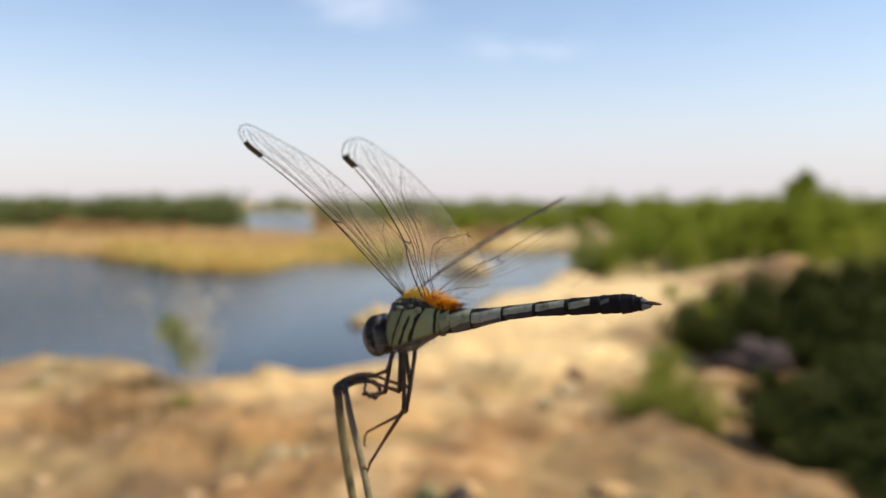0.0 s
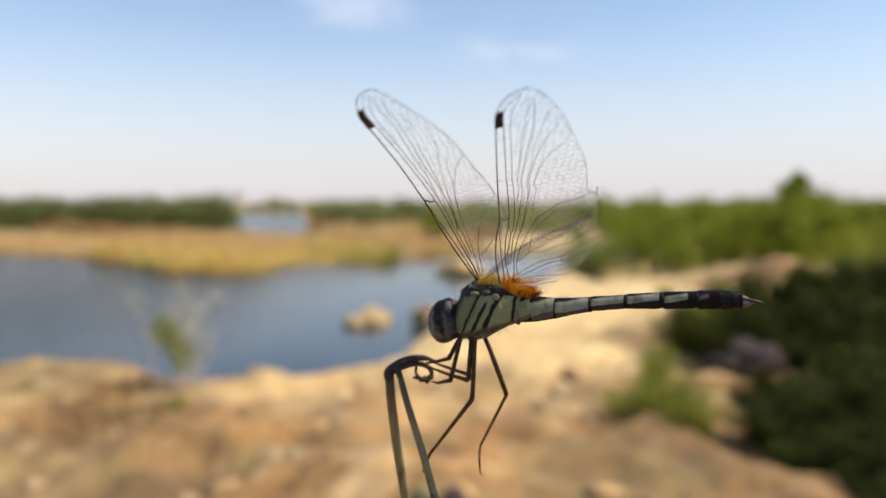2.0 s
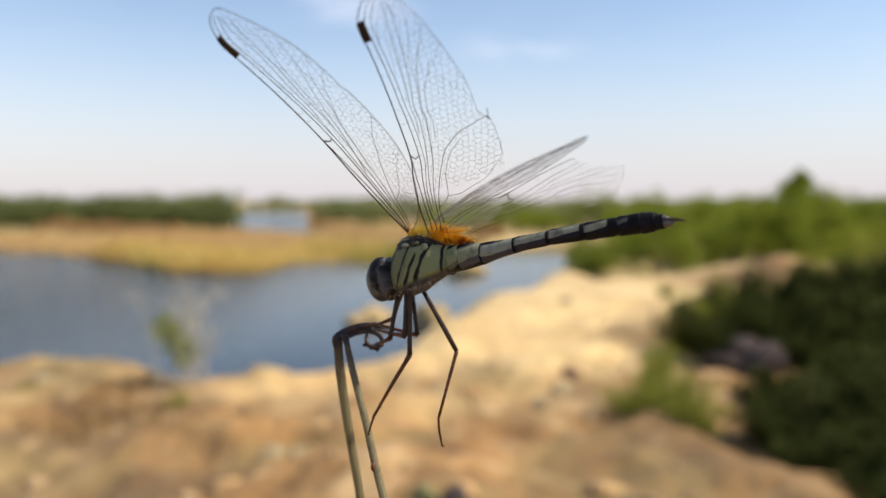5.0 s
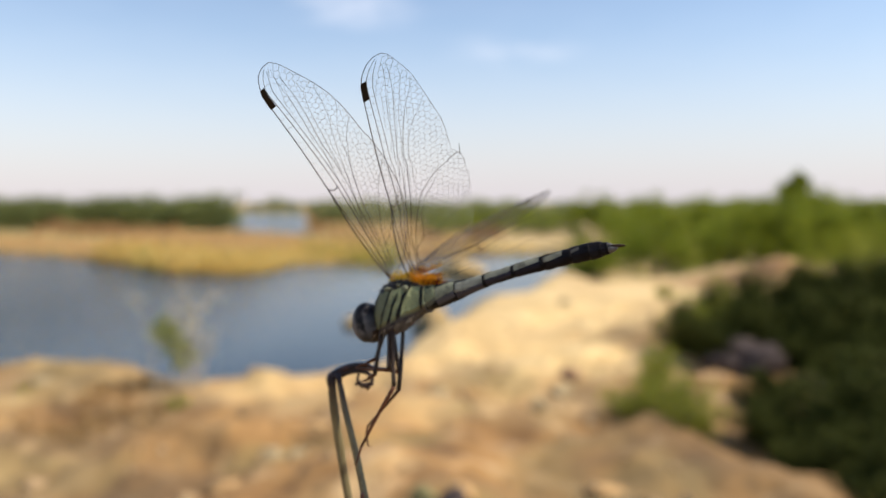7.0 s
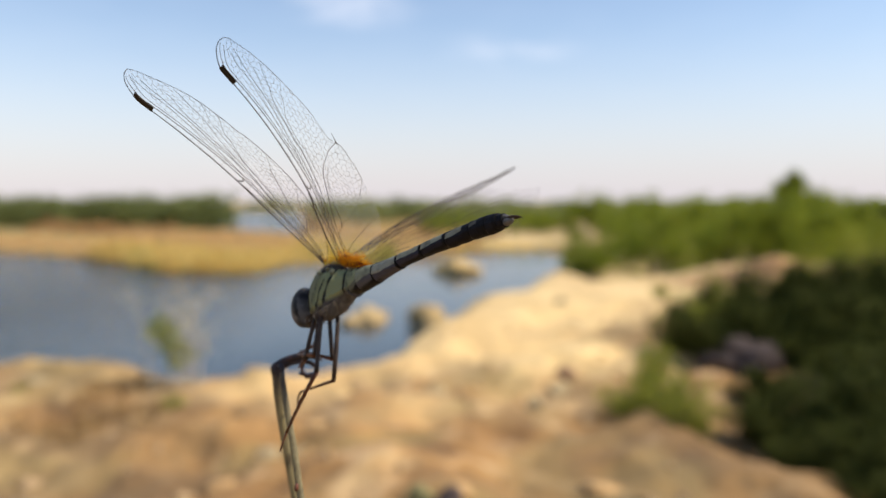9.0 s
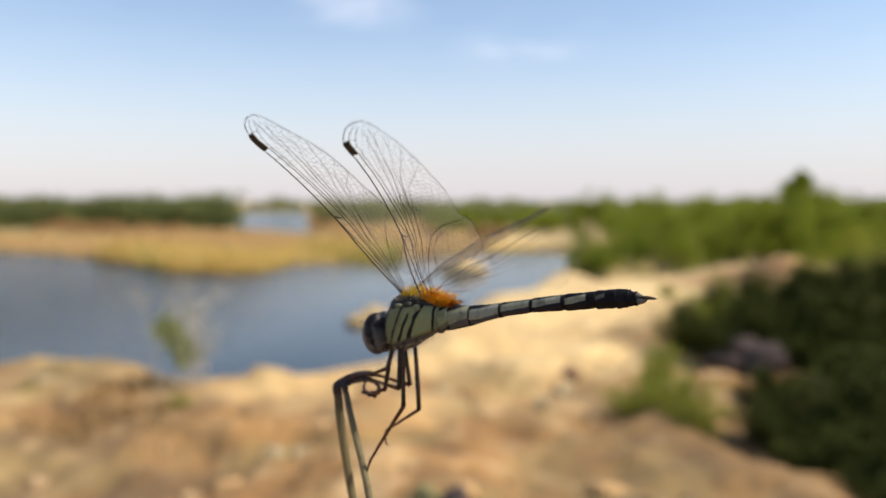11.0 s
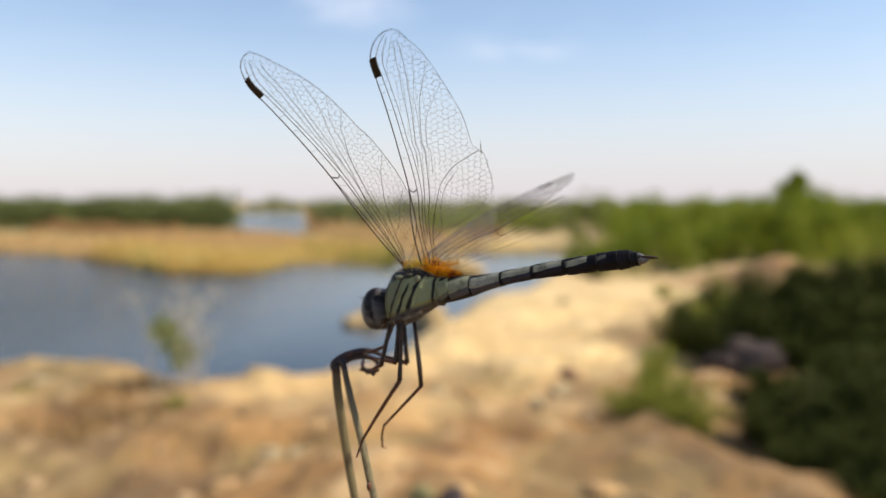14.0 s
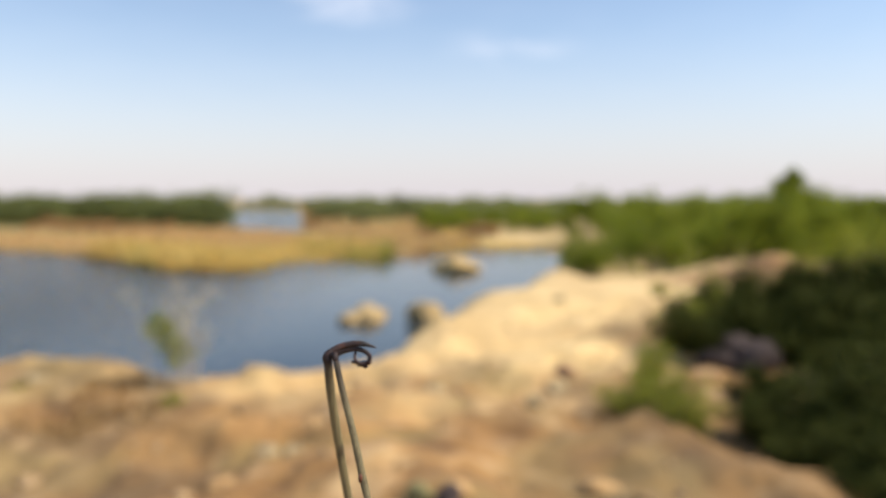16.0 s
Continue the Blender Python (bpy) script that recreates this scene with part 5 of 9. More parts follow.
def build_legs():
    # hip, knee, ankle, claw of each gripping leg
    shapes = [((2.6, 0.6, -2.5), (0.6, 1.0, -5.7), (-1.5, 0.6, -6.25), (-2.8, 0.4, -6.4)),
              ((3.1, -0.9, -2.5), (1.6, -1.5, -8.2), (-0.5, -0.8, -8.8), (-1.6, -0.4, -8.7)),
              ((4.0, 1.1, -2.6), (3.9, 1.6, -8.2), (-0.3, 0.9, -6.8), (-2.4, 0.6, -6.0)),
              ((4.7, -1.3, -2.6), (4.25, -1.9, -8.0), (-0.3, -0.6, -7.2), (-2.5, 0.1, -6.6)),
              ((5.3, -1.4, -2.4), (4.75, -1.9, -10.5), (-1.4, -2.5, -18.2), (-2.4, -2.8, -20.6))]
    for s in shapes:
        leg = part("leg", ball(bmesh.new(), (s[0][0], s[0][1], s[0][2] + 0.3), (0.5, 0.45, 0.65), 12), M_LEG, fly, "thin black spiny leg gripping the stalk")
        leg_pieces(leg, s, (0.30, 0.32, 0.19, 0.10), True)
    # the hind leg that lets go at times
    femur = part("femur", tube(bmesh.new(), [(0, 0, 0), (2 * MM, 0.1 * MM, 0), (6 * MM, 0.1 * MM, 0), (9.2 * MM, 0, 0)], [.30 * MM, .31 * MM, .35 * MM, .32 * MM], 8), M_LEG, fly, "black femur of the free hind leg")
    # the shin swings back a little, the foot forward again
    ankle = Vector((8.79, -0.87, -1.12)) * MM
    bm = tube(bmesh.new(), [(0, 0, 0), ankle * 0.06, ankle * 0.55, ankle], [.29 * MM, .25 * MM, .21 * MM, .18 * MM], 8)
    r = random.Random(3)
    for q in range(10):
        p = ankle * (0.09 + q * 0.09)
        tube(bm, [p, p + Vector((0.45, r.uniform(-.4, .4), r.uniform(-.5, .1))) * MM], [0.03 * MM, 0.008 * MM], 3, cap=False)
    tibia = part("tibia", bm, M_SHIN, femur, "thin red-brown spiny tibia")
    line = smooth_line([ankle, Vector((10.3, -0.62, -0.78)) * MM, Vector((11.8, -0.12, -0.2)) * MM, Vector((12.4, 0.1, 0.1)) * MM, Vector((12.3, 0.45, 0.5)) * MM], 3)
    foot = tube(bmesh.new(), line, [.16 * MM] * 6 + [.13 * MM] * 4 + [.05 * MM] * (len(line) - 10), 6)
    shape = bpy.data.meshes.new("tarsus")
    foot.to_mesh(shape)
    foot.free()
    # the foot stays in the shin's own mesh
    merged = bmesh.new()
    merged.from_mesh(tibia.data)
    merged.from_mesh(shape)
    merged.to_mesh(tibia.data)
    merged.free()
    bpy.data.meshes.remove(shape)
    tibia.data.shade_smooth()
    return femur, tibia


# wing outlines in mm: leading edge and trailing edge along the span
# veins: (share of the span, share of the chord) along each, then start and end thickness
FORE = dict(lead=((0, 0.1), (5, -0.6), (11, -0.85), (17, -0.55), (24, -0.3), (31.5, -0.08), (33.8, 0.2), (35.4, 0.95), (36.3, 2.1), (36.6, 3.3)),
            trail=((0, 0.5), (1.2, 2.1), (4, 4.6), (9, 7.6), (14, 9.1), (18.5, 9.4), (22, 9.25), (23.5, 8.85), (25, 8.7), (28, 8.25), (30.5, 7.5), (32.5, 6.5), (34.5, 5.2), (36.0, 4.1), (36.6, 3.3)),
            nodus=17.1, stigma=(31.1, 33.9), bow=1.3, length=36.6,
            veins=((((0, 0), (0.5, 0), (1, 0)), 0.105, 0.04),
                   (((0.01, 0.12), (0.2, 0.07), (0.467, 0.0)), 0.07, 0.05),
                   (((0.01, 0.28), (0.2, 0.19), (0.35, 0.17), (0.467, 0.155), (0.85, 0.12), (0.93, 0.13), (0.985, 0.24)), 0.09, 0.03),
                   (((0.14, 0.26), (0.3, 0.225), (0.467, 0.225), (0.85, 0.225), (0.975, 0.36)), 0.055, 0.032),
                   (((0.16, 0.31), (0.35, 0.29), (0.5, 0.32), (0.7, 0.36), (0.95, 0.62)), 0.045, 0.026),
                   (((0.467, 0.225), (0.6, 0.27), (0.78, 0.33), (0.97, 0.52)), 0.034, 0.02),
                   (((0.52, 0.33), (0.66, 0.42), (0.8, 0.55), (0.9, 0.78)), 0.030, 0.016),
                   (((0.3, 0.25), (0.45, 0.34), (0.62, 0.5), (0.86, 0.9)), 0.04, 0.018),
                   (((0.44, 0.42), (0.56, 0.53), (0.68, 0.68), (0.78, 0.96)), 0.028, 0.016),
                   (((0.02, 0.42), (0.15, 0.36), (0.35, 0.37), (0.5, 0.47), (0.62, 0.66), (0.72, 0.97)), 0.055, 0.02),
                   (((0.03, 0.55), (0.16, 0.47), (0.3, 0.55), (0.42, 0.72), (0.52, 0.97)), 0.05, 0.022),
                   (((0.16, 0.47), (0.2, 0.62), (0.3, 0.8), (0.37, 0.97)), 0.035, 0.02),
                   (((0.01, 1), (0.5, 1), (1, 1)), 0.035, 0.035)))
HIND = dict(lead=((0, 0.1), (4, -0.35), (8, -0.25), (11.5, 0.2), (18, 0.05), (28.2, 0.0), (31, 0.15), (32.8, 1.0), (33.8, 2.2), (34.1, 3.3)),
            trail=((0, 1.8), (0.2, 4.4), (1.2, 7.4), (3.8, 10.0), (7.2, 11.3), (10.5, 11.6), (14, 11.5), (17.5, 11.1), (18.2, 10.5), (18.6, 9.9), (19.4, 9.75), (23, 9.3), (25.5, 8.45), (28.5, 7.3), (31, 6.2), (33.0, 4.7), (33.8, 4.0), (34.1, 3.3)),
            nodus=11.7, stigma=(28.4, 31.0), bow=2.4, length=34.1,
            veins=((((0, 0), (0.5, 0), (1, 0)), 0.105, 0.04),
                   (((0.01, 0.1), (0.2, 0.05), (0.343, 0.0)), 0.07, 0.05),
                   (((0.01, 0.2), (0.12, 0.115), (0.343, 0.1), (0.85, 0.105), (0.93, 0.13), (0.985, 0.24)), 0.085, 0.028),
                   (((0.1, 0.15), (0.2, 0.135), (0.343, 0.155), (0.85, 0.2), (0.975, 0.36)), 0.055, 0.03),
                   (((0.13, 0.18), (0.28, 0.175), (0.45, 0.23), (0.7, 0.35), (0.95, 0.65)), 0.045, 0.026),
                   (((0.45, 0.19), (0.62, 0.25), (0.78, 0.33), (0.96, 0.55)), 0.034, 0.02),
                   (((0.02, 0.26), (0.15, 0.21), (0.3, 0.235), (0.5, 0.32), (0.72, 0.5), (0.88, 0.92)), 0.065, 0.02),
                   (((0.42, 0.34), (0.56, 0.42), (0.68, 0.55), (0.8, 0.95)), 0.030, 0.016),
                   (((0.46, 0.29), (0.6, 0.36), (0.76, 0.48), (0.92, 0.82)), 0.030, 0.016),
                   (((0.05, 0.3), (0.12, 0.25), (0.25, 0.29), (0.36, 0.38), (0.44, 0.55), (0.5, 0.78), (0.531, 0.98)), 0.055, 0.03),
                   (((0.12, 0.25), (0.17, 0.36), (0.27, 0.36), (0.36, 0.44), (0.43, 0.6)), 0.04, 0.025),
                   (((0.17, 0.36), (0.2, 0.55), (0.27, 0.78), (0.36, 0.98)), 0.032, 0.018),
                   (((0.02, 0.3), (0.08, 0.48), (0.14, 0.72), (0.2, 0.98)), 0.045, 0.018),
                   (((0.015, 0.32), (0.04, 0.55), (0.06, 0.98)), 0.04, 0.018),
                   (((0.36, 1), (0.7, 1), (1, 1)), 0.020, 0.035)))
# what is left of the leading corner of the torn wing
TORN = ((0, -9), (25.9, -9), (26.0, 0.0), (26.5, 1.3), (27.4, 1.2), (28.2, 2.4), (29.6, 2.5), (30.4, 3.3), (32.2, 3.6), (33.4, 4.5), (34.2, 4.6))


def wing_frame(shape):
    lead, trail = smooth_line([(u, v, 0) for u, v in shape["lead"]], 8), smooth_line([(u, v, 0) for u, v in shape["trail"]], 8)
    lu, lv, tu, tv = [p.x for p in lead], [p.y for p in lead], [p.x for p in trail], [p.y for p in trail]
    size, bow = shape["length"], shape["bow"]

    def edges(u):
        return np.interp(u, lu, lv), np.interp(u, tu, tv)

    def spot(u, c):
        """The place at span u and chord fraction c, in metres."""
        u = min(max(u, 0), size)
        a, b = edges(u)
        v = a + (b - a) * c
        w = bow * 4 * (u / size) * max(0, 1 - u / (size * 0.9)) * (1 - 0.85 * min(1, max(0, v) / 9)) if u < size * 0.9 else 0
        w += 0.10 * math.sin(c * 22) * min(1, u / 6)
        return Vector((u, v, w)) * MM
    return spot, edges, size


def build_wing(name, shape, label, amber, seed, bow_sign, torn=False, fine=1.0):
    shape = dict(shape, bow=shape["bow"] * bow_sign)
    spot, edges, size = wing_frame(shape)
    r = random.Random(seed)

    def left(p):
        """Whether the wing still has its skin at p."""
        if torn and p.y / MM > np.interp(p.x / MM, (0, 12, 17, 22), (2.2, 3.6, 6.8, 12.0)):
            return False
        return not torn or p.y / MM > np.interp(p.x / MM, [q[0] for q in TORN], [q[1] for q in TORN])
    bm = bmesh.new()
    us = [size * (1 - (1 - k / 90) ** 2.0) for k in range(91)]
    grid = [[bm.verts.new(spot(u, c / 26)) for c in range(27)] for u in us]
    for a, b in zip(grid, grid[1:]):
        for k in range(26):
            if left((a[k].co + b[k + 1].co) / 2):
                bm.faces.new((a[k], a[k + 1], b[k + 1], b[k]))
    bmesh.ops.remove_doubles(bm, verts=bm.verts, dist=1e-6)
    bmesh.ops.delete(bm, geom=[v for v in bm.verts if not v.link_faces], context="VERTS")
    wing = part(name, bm, M_WING_TORN if torn else M_WING_GREY if fine < 1 else M_WING, fly, label)
    nod, (s0, s1) = shape["nodus"], shape["stigma"]
    for way, thick0, thick1 in shape["veins"]:
        line = smooth_line([(q * size, c, 0) for q, c in way], 14)
        if len(way) == 3 and way[0][1] == way[2][1]:
            line = [Vector((way[0][0] * size + (size - way[0][0] * size) * (1 - (1 - k / 60) ** 2.2), way[0][1], 0)) for k in range(61)]
        pts = [spot(p.x, min(max(p.y, 0), 1)) for p in line]
        n = len(pts)
        radii = [(thick0 + (thick1 - thick0) * (k / n) ** 0.7) * MM * fine for k in range(n)]
        good = [k for k in range(n) if left(pts[k])]
        if len(good) > 3:
            # the longest stretch that is left of a torn vein
            runs, start = [], good[0]
            for k, nxt in zip(good, good[1:] + [n + 9]):
                if nxt != k + 1:
                    runs.append((start, k + 1))
                    start = nxt
            a, b = max(runs, key=lambda q: q[1] - q[0])
            if b - a > 3:
                part("vein", tube(bmesh.new(), pts[a:b], radii[a:b], 5), M_VEIN, wing)
    # the nodus: a short stout bar, bent like a V
    c_r = 0.155 if nod > 14 else 0.1
    bar = [spot(nod, 0.0), spot(nod - 0.5, c_r * 0.5), spot(nod + 0.1, c_r)]
    part("nodus", tube(bmesh.new(), bar, [0.085 * MM, 0.075 * MM, 0.07 * MM], 5), M_VEIN, wing, "short stout cross vein")
    # ladder of cross veins behind the leading edge
    bm = bmesh.new()
    thin = 0.0155 * MM * fine * fine

    def line_at(way, u):
        return float(np.interp(u / size, [q for q, _ in way], [c for _, c in way]))

    def cross(u, c0, c1, thick=thin):
        a, b = spot(u, c0), spot(u + r.uniform(-.12, .12), c1)
        if left(a) and left(b):
            tube(bm, [a, b], [thick] * 2, 4, cap=False)
    veins = [w[0] for w in shape["veins"]]
    u = 2.2
    while u < s1 + 1:
        if u < nod:
            cross(u, 0, line_at(veins[1], u))
            cross(u + 0.3, line_at(veins[1], u), line_at(veins[2], u))
        elif not s0 - 0.3 < u < s1 + 0.2 and r.random() < 0.6:
            cross(u, 0, line_at(veins[2], u))
        if u > 5:
            cross(u + 0.5, line_at(veins[2], u), line_at(veins[3], u))
        u += r.uniform(0.9, 1.5)
    # net behind them: four-sided cells in rows near the strong veins, many-sided ones towards the hind edge
    pitch, along, knots = 0.74, 0.80, {}

    def row_shift(u):
        return 0.17 * max(0.0, u - 0.22 * size) - 0.05 * max(0.0, u - 0.75 * size)

    def knot(i, j, k):
        key = (i, j, k)
        if key not in knots:
            u = (i + (j % 2) * 0.5) * along + r.gauss(0, 0.09)
            a, b = edges(min(max(u, 0), size))
            low = line_at(veins[3], u) if u > 0.16 * size else 0.26
            v = j * pitch + row_shift(u)
            loose = min(1.0, max(0.4, (v - 0.6) / 2.2))
            v += a + low * (b - a) + ((0.5 - 0.17 * loose) * (1 if k else -1) + r.gauss(0, 0.03 + 0.07 * loose)) * pitch
            c = (v - a) / max(b - a, 0.01)
            knots[key] = spot(u, c) if (14.5 if torn else 0.6) < u < size - 0.3 and low + 0.01 < c < (0.7 if torn and u < 18 else 1.02) and (u > 4.5 or r.random() < 0.55) and (nod > 14 or u > 5 + 5.5 * c) else None
        return knots[key]
    for j in range(-14, 20):
        for i in range(0, int(size / along) + 2):
            ends = [((i, j, 0), (i, j, 1)), ((i, j, 1), (i + (j % 2), j + 1, 0)), ((i, j, 1), (i - 1 + (j % 2), j + 1, 0))]
            for e0, e1 in ends:
                a, b = knot(*e0), knot(*e1)
                if a and b and left(a) and left(b) and (a - b).length < 1.3 * along * MM:
                    tube(bm, [a, b], [thin * r.uniform(0.75, 1.15)] * 2, 4, cap=False)
    tagged(part("cell_net", bm, M_VEIN, wing, "fine net of wing cells"), kind="stuff")
    # dark mark near the tip
    if not torn:
        bm = bmesh.new()
        cols = []
        for k in range(9):
            u = s0 + (s1 - s0) * k / 8
            lo, hi = spot(u - 0.12, -0.014), spot(u + 0.12, 0.098)
            z = Vector((0, 0, 0.09 * MM))
            cols.append([bm.verts.new(p) for p in (lo - z, hi - z, hi + z, lo + z)])
        for a, b in zip(cols, cols[1:]):
            for k in range(4):
                bm.faces.new((a[k], a[(k + 1) % 4], b[(k + 1) % 4], b[k]))
        bm.faces.new(cols[0][::-1])
        bm.faces.new(cols[-1])
        part("wing_spot", bm, M_STIGMA, wing, "black oblong mark at the leading edge", False)
    # amber stain at the root
    bm = bmesh.new()
    reach = amber
    us = [0.05 + reach * k / 24 for k in range(25)]
    grid = [[bm.verts.new(spot(u, c / 24) + Vector((0, 0, 0.03 * MM))) for c in range(25)] for u in us]
    for a, b in zip(grid, grid[1:]):
        for k in range(24):
            bm.faces.new((a[k], a[k + 1], b[k + 1], b[k]))
    ob = part("amber_patch", bm, M_AMBER, wing, "amber stained wing base")
    at = ob.data.attributes.new("stain", "FLOAT", "POINT")
    vals = []
    for v in ob.data.vertices:
        u, w = v.co.x / MM, v.co.y / MM
        if reach > 3:
            k = 1.0 - math.hypot((u - 0.2 + 0.22 * (w - 2.5)) / 1.9, max(0, abs(w - 3.5) - 1.4) / 2.5) + 0.38 * noise.noise(Vector((w * 2.2, u * 0.35, seed)))
            k = 1.0 - math.hypot((u - 0.2) / 2.4, max(0, w - 1.2) / 1.8) if torn else k
            k = k * 1.25
        else:
            k = 0.9 - u / reach
        vals.append(max(0.0, min(0.75, k * 0.65)))
    at.data.foreach_set("value", vals)
    if reach > 3 and not torn:
        # the soft flap that hangs from the root towards the abdomen
        bm = bmesh.new()
        rings = [[bm.verts.new(Vector((0.25 - 2.5 * q * math.sin(a) - 0.24 * (2.9 + 2.9 * q * math.cos(a)), 3.7 + 2.9 * q * math.cos(a), 0.05 * math.sin(5 * a))) * MM) for a in (math.pi * i / 14 for i in range(15))] for q in (0.02, 0.3, 0.55, 0.8, 1.0)]
        for x, y in zip(rings, rings[1:]):
            for i in range(14):
                bm.faces.new((x[i], x[i + 1], y[i + 1], y[i]))
        flap = part("amber_flap", bm, M_AMBER, wing, "amber flap at the wing root")
        at = flap.data.attributes.new("stain", "FLOAT", "POINT")
        at.data.foreach_set("value", [max(0.0, min(0.75, 0.95 * (1 - math.hypot((v.co.x / MM - 0.25 + 0.24 * (v.co.y / MM - 0.8)) / 2.5, (v.co.y / MM - 3.7) / 2.9)))) for v in flap.data.vertices])
    return wing


build_head()
build_thorax()
build_fringe()
build_abdomen()
free_femur, free_tibia = build_legs()
near_fore = build_wing("forewing", FORE, "clear forewing with dark veins", 1.3, 1, 1)
near_hind = build_wing("hindwing", HIND, "clear hindwing with amber base", 3.6, 2, 1)
spur = [Vector(p) * MM for p in ((17.9, 10.85, 0.1), (18.6, 10.85, 0.15), (19.5, 10.95, 0.1))]
part("shred", tube(bmesh.new(), spur, [0.07 * MM, 0.05 * MM, 0.02 * MM], 5), M_VEIN, near_hind, "frayed shred at the notched hind edge")
far_fore = build_wing("forewing", FORE, "clear forewing with dark veins", 2.2, 3, -1, False, 0.75)
far_hind = build_wing("hindwing", HIND, "clear hindwing with amber base and torn tip", 3.6, 4, -1, True, 0.72)


